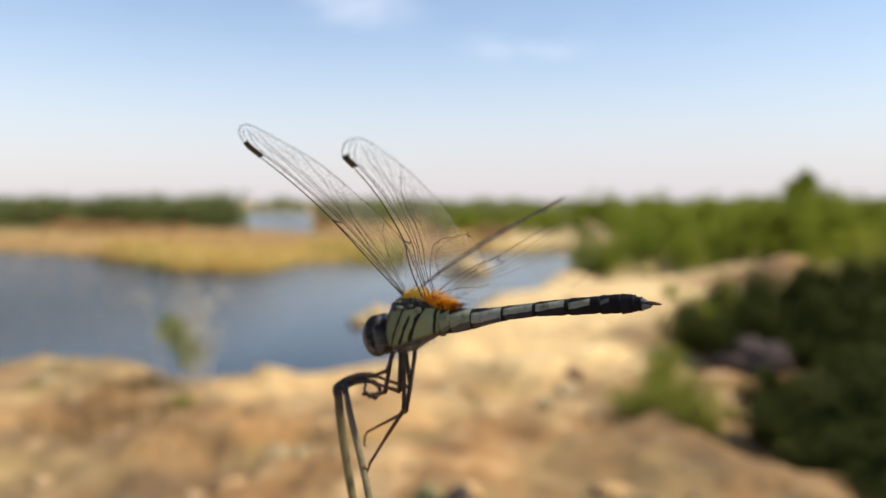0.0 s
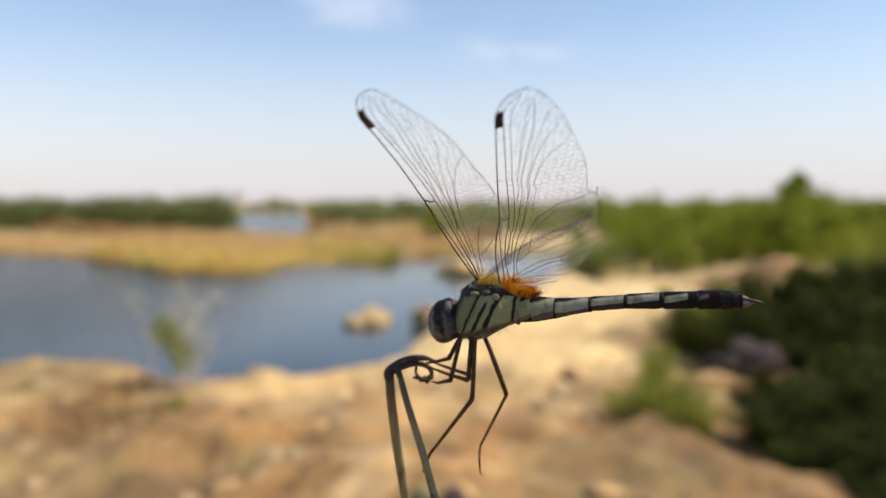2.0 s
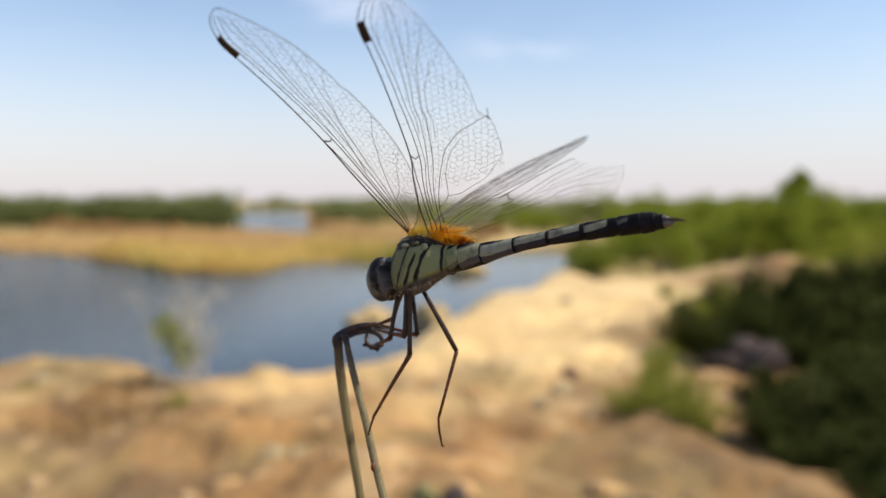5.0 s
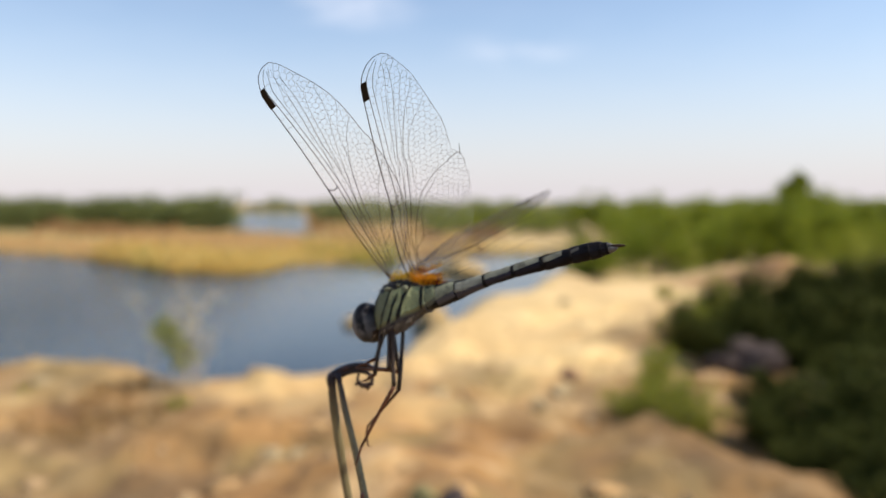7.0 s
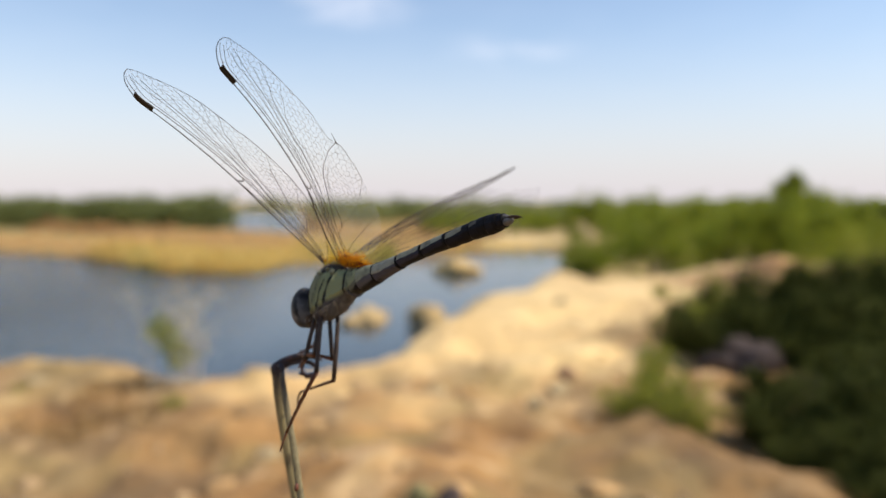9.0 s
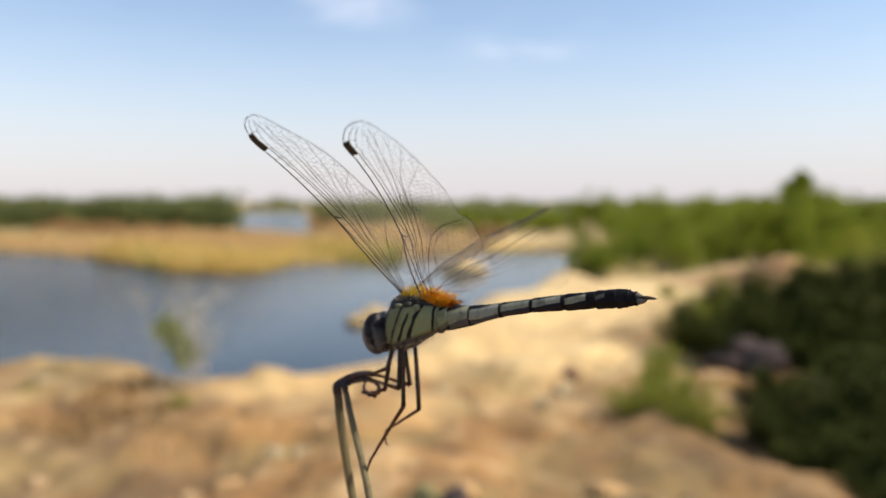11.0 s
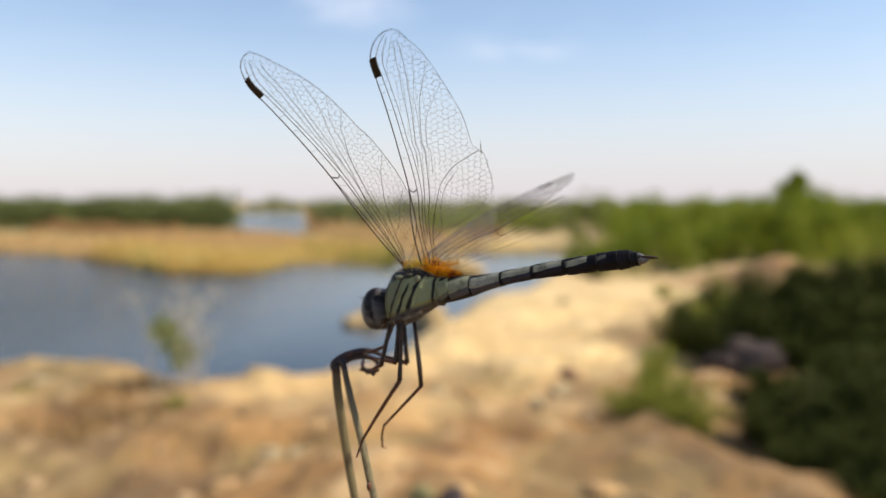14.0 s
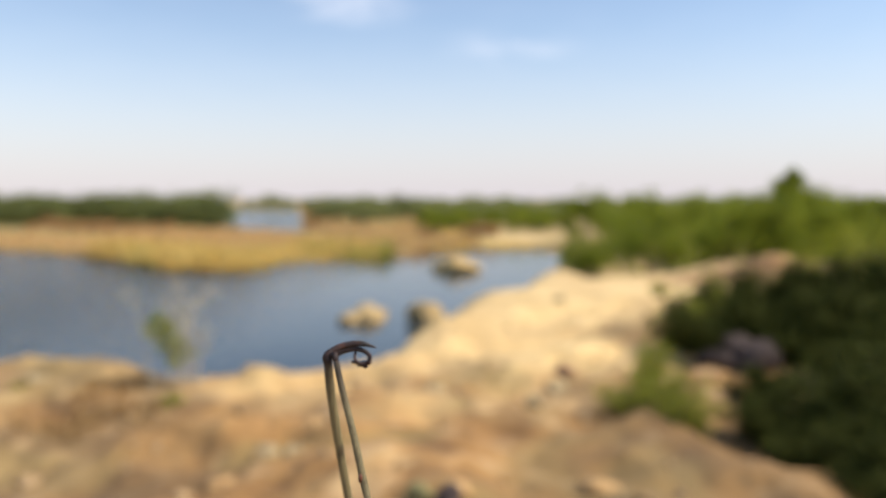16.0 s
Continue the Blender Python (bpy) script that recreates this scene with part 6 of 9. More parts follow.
def motions():
    # the stalk sways on its foot
    walk(stalk, [
        (0.0, pose(-0.01643, 0.10630, 4.97231, 0.06, -0.07, 1.38)),
        (0.1, pose(-0.01491, 0.10576, 4.97350, 0.08, -0.01, 2.98)),
        (0.2, pose(-0.01863, 0.11405, 4.96923, -0.22, -0.15, 0.29)),
        (0.3, pose(-0.01842, 0.11064, 4.97017, -0.10, -0.14, -0.03)),
        (0.4, pose(-0.01770, 0.11297, 4.97283, -0.18, -0.12, 1.32)),
        (0.5, pose(-0.01433, 0.11291, 4.97291, -0.18, 0.01, 4.67)),
        (0.6, pose(-0.00717, 0.09781, 4.97780, 0.38, 0.27, 10.50)),
        (0.7, pose(-0.01178, 0.10374, 4.97482, 0.16, 0.10, 6.04)),
        (0.8, pose(-0.00613, 0.11025, 4.97365, -0.08, 0.31, 12.29)),
        (0.9, pose(-0.00206, 0.10389, 4.97722, 0.15, 0.46, 16.32)),
        (1.0, pose(-0.01546, 0.10736, 4.97455, 0.02, -0.03, 2.93)),
        (1.1, pose(-0.01620, 0.11181, 4.97235, -0.14, -0.06, 2.69)),
        (1.2, pose(-0.00697, 0.10193, 4.97452, 0.22, 0.28, 10.66)),
        (1.3, pose(-0.00866, 0.10365, 4.97415, 0.16, 0.22, 9.09)),
        (1.4, pose(-0.01437, 0.11289, 4.97190, -0.18, 0.01, 4.46)),
        (1.5, pose(-0.00934, 0.10643, 4.97523, 0.06, 0.19, 8.95)),
        (1.6, pose(-0.01072, 0.10919, 4.97211, -0.05, 0.14, 7.45)),
        (1.7, pose(-0.01228, 0.11076, 4.97021, -0.10, 0.08, 5.89)),
        (1.8, pose(-0.00968, 0.10550, 4.97360, 0.09, 0.18, 8.21)),
        (1.9, pose(-0.00986, 0.10398, 4.97525, 0.15, 0.17, 8.05)),
        (2.0, pose(-0.00758, 0.10114, 4.97614, 0.25, 0.26, 10.21)),
        (2.1, pose(-0.00930, 0.10178, 4.97564, 0.23, 0.19, 8.45)),
        (2.2, pose(-0.01157, 0.11133, 4.97078, -0.12, 0.11, 6.75)),
        (2.3, pose(-0.01088, 0.10838, 4.97358, -0.02, 0.14, 7.42)),
        (2.4, pose(-0.01643, 0.11366, 4.97149, -0.21, -0.07, 2.56)),
        (2.5, pose(-0.01772, 0.11336, 4.97021, -0.20, -0.12, 1.17)),
        (2.6, pose(-0.00565, 0.09670, 4.97855, 0.42, 0.33, 12.16)),
        (2.7, pose(-0.00745, 0.09654, 4.97804, 0.42, 0.26, 10.10)),
        (2.8, pose(-0.01757, 0.11267, 4.97337, -0.17, -0.11, 1.62)),
        (2.9, pose(-0.01719, 0.10831, 4.97517, -0.01, -0.10, 1.45)),
        (3.0, pose(-0.01906, 0.10666, 4.97532, 0.05, -0.17, -0.77)),
        (3.1, pose(-0.02087, 0.11182, 4.97260, -0.14, -0.23, -1.79)),
        (3.2, pose(-0.01947, 0.10846, 4.97685, -0.02, -0.18, -0.59)),
        (3.3, pose(-0.01819, 0.10346, 4.97919, 0.17, -0.13, 0.05)),
        (3.4, pose(-0.02333, 0.11425, 4.97295, -0.23, -0.32, -3.74)),
        (3.5, pose(-0.01943, 0.11398, 4.97272, -0.22, -0.18, -0.07)),
        (3.6, pose(-0.02250, 0.10857, 4.97527, -0.02, -0.29, -3.75)),
        (3.7, pose(-0.02468, 0.10897, 4.97551, -0.04, -0.37, -5.98)),
        (3.8, pose(-0.00721, 0.10005, 4.97813, 0.29, 0.27, 10.80)),
        (3.9, pose(-0.00733, 0.09708, 4.97877, 0.40, 0.27, 10.40)),
        (4.0, pose(-0.01639, 0.10889, 4.97144, -0.03, -0.07, 1.76)),
        (4.1, pose(-0.01317, 0.10141, 4.97911, 0.24, 0.05, 4.91)),
        (4.2, pose(-0.01874, 0.10211, 4.98093, 0.22, -0.16, -0.52)),
        (6.3, pose(-0.00694, 0.09742, 4.97722, 0.39, 0.28, 10.64)),
        (6.4, pose(-0.01230, 0.11547, 4.97003, -0.28, 0.08, 6.53)),
        (6.5, pose(-0.00633, 0.10926, 4.97390, -0.05, 0.30, 12.02)),
        (6.6, pose(-0.01050, 0.10251, 4.97640, 0.20, 0.15, 7.42)),
        (6.7, pose(-0.01479, 0.10851, 4.97330, -0.02, -0.01, 3.56)),
        (6.8, pose(-0.00843, 0.10357, 4.97389, 0.16, 0.23, 9.30)),
        (6.9, pose(-0.00655, 0.10166, 4.97473, 0.23, 0.30, 11.10)),
        (7.0, pose(-0.01706, 0.10996, 4.97319, -0.07, -0.09, 1.63)),
        (7.1, pose(-0.01419, 0.11243, 4.97173, -0.16, 0.01, 4.59)),
        (7.2, pose(-0.00746, 0.10380, 4.97391, 0.15, 0.26, 10.28)),
        (7.3, pose(-0.01044, 0.10786, 4.97186, 0.00, 0.15, 7.49)),
        (7.4, pose(-0.00948, 0.10540, 4.97285, 0.09, 0.19, 8.25)),
        (7.5, pose(-0.00924, 0.10185, 4.97538, 0.23, 0.20, 8.42)),
        (7.6, pose(-0.00762, 0.10375, 4.97590, 0.16, 0.26, 10.43)),
        (7.7, pose(-0.00712, 0.10119, 4.97645, 0.25, 0.27, 10.77)),
        (7.8, pose(-0.01216, 0.11210, 4.97026, -0.15, 0.09, 6.21)),
        (7.9, pose(-0.01165, 0.11064, 4.97131, -0.10, 0.11, 6.70)),
        (8.0, pose(-0.01425, 0.10772, 4.97396, 0.01, 0.01, 4.03)),
        (8.1, pose(-0.01671, 0.11396, 4.97113, -0.22, -0.08, 2.34)),
        (8.2, pose(-0.00757, 0.10236, 4.97603, 0.21, 0.26, 10.34)),
        (8.3, pose(-0.00592, 0.09633, 4.97868, 0.43, 0.32, 11.84)),
        (8.4, pose(-0.01759, 0.11233, 4.97406, -0.16, -0.11, 1.71)),
        (8.5, pose(-0.01759, 0.10999, 4.97402, -0.07, -0.11, 1.22)),
        (8.6, pose(-0.01808, 0.10330, 4.97583, 0.17, -0.13, -0.45)),
        (8.7, pose(-0.01919, 0.10805, 4.97404, -0.00, -0.17, -0.80)),
        (8.8, pose(-0.02261, 0.11379, 4.97486, -0.22, -0.30, -2.75)),
        (8.9, pose(-0.01934, 0.10808, 4.97717, -0.00, -0.18, -0.50)),
        (9.0, pose(-0.02497, 0.10981, 4.97467, -0.07, -0.39, -6.13)),
        (9.1, pose(-0.02333, 0.11426, 4.97296, -0.23, -0.32, -3.74)),
        (9.2, pose(-0.01838, 0.10637, 4.97652, 0.06, -0.14, 0.06)),
        (11.3, pose(-0.01613, 0.10757, 4.97203, 0.01, -0.06, 1.85)),
        (11.4, pose(-0.01619, 0.10775, 4.97267, 0.01, -0.06, 1.88)),
        (11.5, pose(-0.01803, 0.11191, 4.96963, -0.15, -0.13, 0.48)),
        (11.6, pose(-0.01761, 0.10777, 4.97337, 0.01, -0.11, 0.61)),
        (11.7, pose(-0.01794, 0.11416, 4.97180, -0.23, -0.13, 1.24)),
        (11.8, pose(-0.00414, 0.10338, 4.97615, 0.17, 0.38, 13.98)),
        (11.9, pose(-0.00675, 0.09842, 4.97698, 0.35, 0.29, 10.91)),
        (12.0, pose(-0.01688, 0.11572, 4.96957, -0.29, -0.09, 2.24)),
        (12.1, pose(-0.00607, 0.11025, 4.97360, -0.08, 0.31, 12.32)),
        (12.2, pose(-0.00440, 0.09906, 4.98016, 0.33, 0.38, 14.00)),
        (12.3, pose(-0.01533, 0.10840, 4.97455, -0.02, -0.03, 3.24)),
        (12.4, pose(-0.01140, 0.10791, 4.97302, 0.00, 0.12, 6.81)),
        (12.5, pose(-0.00703, 0.10070, 4.97552, 0.27, 0.28, 10.65)),
        (12.6, pose(-0.01710, 0.11048, 4.97320, -0.09, -0.09, 1.65)),
        (12.7, pose(-0.01408, 0.11185, 4.97253, -0.14, 0.02, 4.67)),
        (12.8, pose(-0.00476, 0.10246, 4.97551, 0.20, 0.36, 13.17)),
        (12.9, pose(-0.01045, 0.10805, 4.97211, -0.00, 0.15, 7.54)),
        (13.0, pose(-0.01054, 0.10712, 4.97210, 0.03, 0.15, 7.31)),
        (13.1, pose(-0.00955, 0.10583, 4.97403, 0.08, 0.18, 8.46)),
        (13.2, pose(-0.00826, 0.10605, 4.97530, 0.07, 0.23, 9.98)),
        (13.3, pose(-0.00762, 0.10152, 4.97632, 0.24, 0.26, 10.26)),
        (13.4, pose(-0.01249, 0.11002, 4.97148, -0.08, 0.08, 5.76)),
        (13.5, pose(-0.01179, 0.11074, 4.97143, -0.10, 0.10, 6.57)),
        (13.6, pose(-0.01251, 0.10176, 4.97615, 0.23, 0.08, 5.12)),
        (13.7, pose(-0.01637, 0.11290, 4.97239, -0.18, -0.07, 2.63)),
        (13.8, pose(-0.01188, 0.10803, 4.97317, -0.00, 0.10, 6.32)),
        (13.9, pose(-0.00571, 0.09679, 4.97839, 0.41, 0.33, 12.06)),
        (14.0, pose(-0.01565, 0.10572, 4.97619, 0.08, -0.04, 2.64)),
        (14.1, pose(-0.01770, 0.11122, 4.97327, -0.12, -0.12, 1.25)),
        (14.2, pose(-0.01675, 0.10193, 4.97742, 0.22, -0.08, 0.92)),
        (14.3, pose(-0.01902, 0.10794, 4.97465, 0.00, -0.17, -0.53)),
        (14.4, pose(-0.02380, 0.11502, 4.97257, -0.26, -0.34, -3.90)),
        (14.5, pose(-0.01932, 0.10773, 4.97677, 0.01, -0.18, -0.54)),
        (14.6, pose(-0.02309, 0.10571, 4.97778, 0.08, -0.32, -4.74)),
        (14.7, pose(-0.02328, 0.11447, 4.97262, -0.24, -0.32, -3.64)),
        (14.8, pose(-0.01520, 0.10600, 4.97599, 0.07, -0.02, 3.10)),
        (14.9, pose(-0.02326, 0.10913, 4.97493, -0.04, -0.32, -4.41)),
        (15.0, pose(-0.01575, 0.10886, 4.97604, -0.03, -0.04, 2.96)),
        (15.1, pose(-0.00745, 0.10020, 4.97794, 0.29, 0.26, 10.53)),
        (15.2, pose(-0.01529, 0.10624, 4.97492, 0.06, -0.03, 2.90)),
        (15.3, pose(-0.01622, 0.11010, 4.97119, -0.08, -0.06, 2.15)),
        (15.4, pose(-0.00963, 0.09996, 4.97675, 0.30, 0.18, 8.01)),
        (15.5, pose(-0.00859, 0.09920, 4.97822, 0.32, 0.22, 9.23)),
        (15.6, pose(-0.01494, 0.10587, 4.97507, 0.08, -0.01, 3.25)),
        (15.7, pose(-0.01441, 0.10585, 4.97488, 0.08, 0.00, 3.76)),
        (15.8, pose(-0.01405, 0.10585, 4.97487, 0.08, 0.02, 4.10)),
        (15.9, pose(-0.01319, 0.10594, 4.97625, 0.07, 0.05, 5.18)),
        (16.0, pose(-0.01631, 0.10601, 4.97689, 0.07, -0.06, 2.15)),
    ])
    # the dragonfly clings to it, then leaps off
    walk(fly, [
        (0.0, pose(-0.01038, 0.10405, 4.98107, -0.74, -6.39, -28.42)),
        (0.1, pose(-0.00886, 0.10417, 4.98140, -7.23, -9.92, -30.97)),
        (0.2, pose(-0.01279, 0.11208, 4.97860, -0.31, -12.03, -29.37)),
        (0.3, pose(-0.01227, 0.10834, 4.97928, 1.09, -7.86, -27.99)),
        (0.4, pose(-0.01272, 0.11254, 4.98210, -20.75, -16.59, -38.68)),
        (0.5, pose(-0.00859, 0.11236, 4.98165, -11.13, -12.24, -27.11)),
        (0.6, pose(0.00015, 0.09618, 4.98552, -6.15, -2.45, -26.10)),
        (0.7, pose(-0.00588, 0.10158, 4.98394, -2.57, -8.00, -30.92)),
        (0.8, pose(0.00131, 0.10935, 4.98183, -8.28, -3.97, -22.94)),
        (0.9, pose(0.00586, 0.10296, 4.98516, -7.40, 0.48, -20.83)),
        (1.0, pose(-0.00910, 0.10561, 4.98329, -1.22, -9.46, -26.05)),
        (1.1, pose(-0.01075, 0.11077, 4.98108, -6.80, -10.86, -26.33)),
        (1.2, pose(-0.00025, 0.10122, 4.98333, -8.88, -8.43, -24.25)),
        (1.3, pose(-0.00257, 0.10372, 4.98332, -14.61, -10.33, -24.22)),
        (1.4, pose(-0.00787, 0.11349, 4.98145, -20.64, -11.61, -26.29)),
        (1.5, pose(-0.00280, 0.10754, 4.98301, -16.74, -7.84, -15.84)),
        (1.6, pose(-0.00425, 0.11121, 4.98023, -20.68, -8.63, -12.46)),
        (1.7, pose(-0.00607, 0.11257, 4.97905, -19.80, -9.25, -13.86)),
        (1.8, pose(-0.00276, 0.10720, 4.98206, -19.04, -7.46, -13.52)),
        (1.9, pose(-0.00325, 0.10529, 4.98313, -16.98, -7.94, -14.48)),
        (2.0, pose(-0.00027, 0.09949, 4.98412, -0.58, -2.58, -20.73)),
        (2.1, pose(-0.00231, 0.10049, 4.98387, -5.41, -3.27, -23.10)),
        (2.2, pose(-0.00496, 0.11000, 4.97972, -4.68, -5.61, -24.03)),
        (2.3, pose(-0.00436, 0.10688, 4.98227, -5.64, -4.04, -25.72)),
        (2.4, pose(-0.01067, 0.11231, 4.98069, -11.60, -9.84, -33.91)),
        (2.5, pose(-0.01186, 0.11196, 4.97912, -5.31, -9.19, -27.24)),
        (2.6, pose(0.00068, 0.09437, 4.98700, -2.41, -2.24, -28.54)),
        (2.7, pose(-0.00094, 0.09382, 4.98729, -0.79, -2.96, -31.13)),
        (2.8, pose(-0.01151, 0.11214, 4.98295, -12.32, -10.85, -27.95)),
        (2.9, pose(-0.01112, 0.10778, 4.98474, -13.08, -10.18, -28.30)),
        (3.0, pose(-0.01328, 0.10560, 4.98419, -11.18, -12.68, -32.53)),
        (3.1, pose(-0.01590, 0.11173, 4.98279, -13.53, -16.15, -28.80)),
        (3.2, pose(-0.01374, 0.10877, 4.98653, -23.40, -15.96, -33.86)),
        (3.3, pose(-0.01173, 0.10260, 4.98841, -12.72, -11.46, -31.50)),
        (3.4, pose(-0.01826, 0.11291, 4.98263, -11.52, -18.61, -42.18)),
        (3.5, pose(-0.01374, 0.11330, 4.98200, -13.44, -17.56, -35.40)),
        (3.6, pose(-0.01770, 0.10830, 4.98529, -14.41, -18.35, -33.25)),
        (3.7, pose(-0.01942, 0.10821, 4.98536, -19.07, -18.24, -42.54)),
        (3.8, pose(-0.00049, 0.09920, 4.98650, -6.63, -8.04, -22.62)),
        (3.9, pose(-0.00054, 0.09637, 4.98690, -7.49, -6.59, -21.56)),
        (4.0, pose(-0.01029, 0.10828, 4.97999, -8.90, -12.12, -25.12)),
        (4.1, pose(-0.00671, 0.09967, 4.98791, -1.63, -8.49, -25.78)),
        (4.2, pose(-0.01263, 0.09982, 4.98985, -2.14, -10.67, -33.63)),
        (6.3, pose(0.00007, 0.09594, 4.98518, -5.40, -3.47, -24.65)),
        (6.4, pose(-0.00585, 0.11387, 4.97937, -3.60, -10.03, -28.07)),
        (6.5, pose(0.00099, 0.10831, 4.98192, -6.36, -4.10, -21.42)),
        (6.6, pose(-0.00386, 0.10177, 4.98575, -7.79, -6.95, -22.99)),
        (6.7, pose(-0.00914, 0.10701, 4.98271, -2.40, -10.42, -25.97)),
        (6.8, pose(-0.00155, 0.10322, 4.98193, -9.87, -6.70, -20.94)),
        (6.9, pose(-0.00035, 0.10082, 4.98301, -6.68, -8.56, -22.71)),
        (7.0, pose(-0.01182, 0.11016, 4.98186, -13.35, -14.77, -23.80)),
        (7.1, pose(-0.00767, 0.11303, 4.98093, -19.57, -11.95, -25.24)),
        (7.2, pose(-0.00088, 0.10591, 4.98166, -19.40, -6.81, -9.91)),
        (7.3, pose(-0.00426, 0.10980, 4.98018, -19.56, -8.55, -12.17)),
        (7.4, pose(-0.00272, 0.10695, 4.98073, -17.34, -6.38, -12.49)),
        (7.5, pose(-0.00297, 0.10301, 4.98260, -14.27, -7.81, -12.47)),
        (7.6, pose(-0.00042, 0.10180, 4.98378, 1.11, -2.80, -21.49)),
        (7.7, pose(-0.00035, 0.09938, 4.98440, -0.47, -2.48, -21.92)),
        (7.8, pose(-0.00545, 0.11060, 4.97897, -4.45, -5.37, -25.08)),
        (7.9, pose(-0.00474, 0.10937, 4.97961, -5.20, -5.79, -23.77)),
        (8.0, pose(-0.00872, 0.10610, 4.98318, -6.86, -9.86, -31.68)),
        (8.1, pose(-0.01120, 0.11273, 4.98091, -11.06, -9.38, -32.31)),
        (8.2, pose(-0.00088, 0.10003, 4.98441, -1.56, -3.42, -28.29)),
        (8.3, pose(0.00066, 0.09385, 4.98711, -0.62, -2.53, -28.11)),
        (8.4, pose(-0.01172, 0.11245, 4.98304, -17.71, -11.08, -27.19)),
        (8.5, pose(-0.01185, 0.10950, 4.98283, -10.62, -11.15, -25.50)),
        (8.6, pose(-0.01248, 0.10158, 4.98572, -6.67, -11.36, -34.00)),
        (8.7, pose(-0.01358, 0.10701, 4.98452, -12.55, -11.52, -33.98)),
        (8.8, pose(-0.01727, 0.11493, 4.98433, -21.79, -24.63, -30.75)),
        (8.9, pose(-0.01361, 0.10829, 4.98627, -23.85, -15.82, -34.77)),
        (9.0, pose(-0.01983, 0.10866, 4.98413, -14.23, -17.18, -40.90)),
        (9.1, pose(-0.01825, 0.11291, 4.98264, -11.52, -18.61, -42.18)),
        (9.2, pose(-0.01308, 0.10708, 4.98598, -22.17, -14.15, -28.01)),
        (11.3, pose(-0.01006, 0.10515, 4.98090, 0.34, -6.70, -29.09)),
        (11.4, pose(-0.01032, 0.10599, 4.98154, -7.22, -9.64, -33.07)),
        (11.5, pose(-0.01240, 0.11017, 4.97869, -1.43, -11.84, -27.91)),
        (11.6, pose(-0.01213, 0.10614, 4.98282, -8.00, -11.39, -34.19)),
        (11.7, pose(-0.01322, 0.11400, 4.98201, -21.23, -16.53, -37.11)),
        (11.8, pose(0.00382, 0.10220, 4.98440, -7.07, -1.19, -23.17)),
        (11.9, pose(0.00024, 0.09692, 4.98552, -7.61, -2.74, -26.98)),
        (12.0, pose(-0.01081, 0.11439, 4.97886, -7.20, -11.97, -30.72)),
        (12.1, pose(0.00136, 0.10929, 4.98179, -7.85, -4.00, -23.08)),
        (12.2, pose(0.00263, 0.09788, 4.98789, -6.22, -3.31, -22.77)),
        (12.3, pose(-0.00907, 0.10648, 4.98366, -0.43, -8.91, -26.59)),
        (12.4, pose(-0.00493, 0.10771, 4.98136, -11.11, -8.82, -21.90)),
        (12.5, pose(-0.00047, 0.09977, 4.98330, -5.65, -8.63, -22.14)),
        (12.6, pose(-0.01129, 0.11106, 4.98260, -20.80, -12.03, -26.73)),
        (12.7, pose(-0.00814, 0.11251, 4.98165, -18.64, -11.17, -23.47)),
        (12.8, pose(0.00206, 0.10401, 4.98327, -16.70, -7.52, -11.94)),
        (12.9, pose(-0.00398, 0.10989, 4.98045, -19.52, -8.61, -12.95)),
        (13.0, pose(-0.00404, 0.10874, 4.97975, -17.97, -7.95, -12.66)),
        (13.1, pose(-0.00232, 0.10740, 4.98225, -19.09, -7.45, -14.52)),
        (13.2, pose(-0.00152, 0.10439, 4.98361, 0.32, -5.64, -21.14)),
        (13.3, pose(-0.00035, 0.09968, 4.98431, -0.51, -2.95, -22.46)),
        (13.4, pose(-0.00590, 0.10826, 4.98064, -2.18, -4.80, -24.97)),
        (13.5, pose(-0.00498, 0.10941, 4.97998, -4.54, -5.48, -23.65)),
        (13.6, pose(-0.00606, 0.09964, 4.98450, -5.52, -4.78, -31.16)),
        (13.7, pose(-0.01091, 0.11159, 4.98151, -11.89, -9.09, -33.19)),
        (13.8, pose(-0.00508, 0.10633, 4.98192, -5.30, -5.88, -27.96)),
        (13.9, pose(0.00088, 0.09436, 4.98686, -1.68, -2.65, -28.82)),
        (14.0, pose(-0.00958, 0.10449, 4.98479, -8.76, -8.95, -29.00)),
        (14.1, pose(-0.01142, 0.11090, 4.98275, -14.44, -11.23, -28.26)),
        (14.2, pose(-0.01102, 0.10019, 4.98668, -8.36, -11.57, -35.81)),
        (14.3, pose(-0.01342, 0.10701, 4.98399, -12.20, -12.44, -32.50)),
        (14.4, pose(-0.01899, 0.11587, 4.98268, -24.85, -17.60, -31.70)),
        (14.5, pose(-0.01391, 0.10816, 4.98589, -19.63, -16.19, -29.29)),
        (14.6, pose(-0.01740, 0.10438, 4.98704, -12.54, -14.04, -38.00)),
        (14.7, pose(-0.01848, 0.11320, 4.98231, -10.44, -18.73, -40.42)),
        (14.8, pose(-0.00941, 0.10693, 4.98514, -22.91, -14.63, -26.83)),
        (14.9, pose(-0.01815, 0.10910, 4.98496, -15.25, -18.60, -31.86)),
        (15.0, pose(-0.00986, 0.10857, 4.98482, -17.37, -17.93, -35.23)),
        (15.1, pose(-0.00046, 0.09925, 4.98658, -6.33, -7.38, -23.05)),
        (15.2, pose(-0.00831, 0.10482, 4.98354, -8.44, -7.88, -29.73)),
        (15.3, pose(-0.01026, 0.10924, 4.98011, -7.85, -11.83, -26.45)),
        (15.4, pose(-0.00323, 0.09924, 4.98535, -11.20, -6.51, -25.65)),
        (15.5, pose(-0.00202, 0.09849, 4.98616, -10.13, -6.52, -24.16)),
        (15.6, pose(-0.00903, 0.10431, 4.98341, -2.54, -10.96, -26.20)),
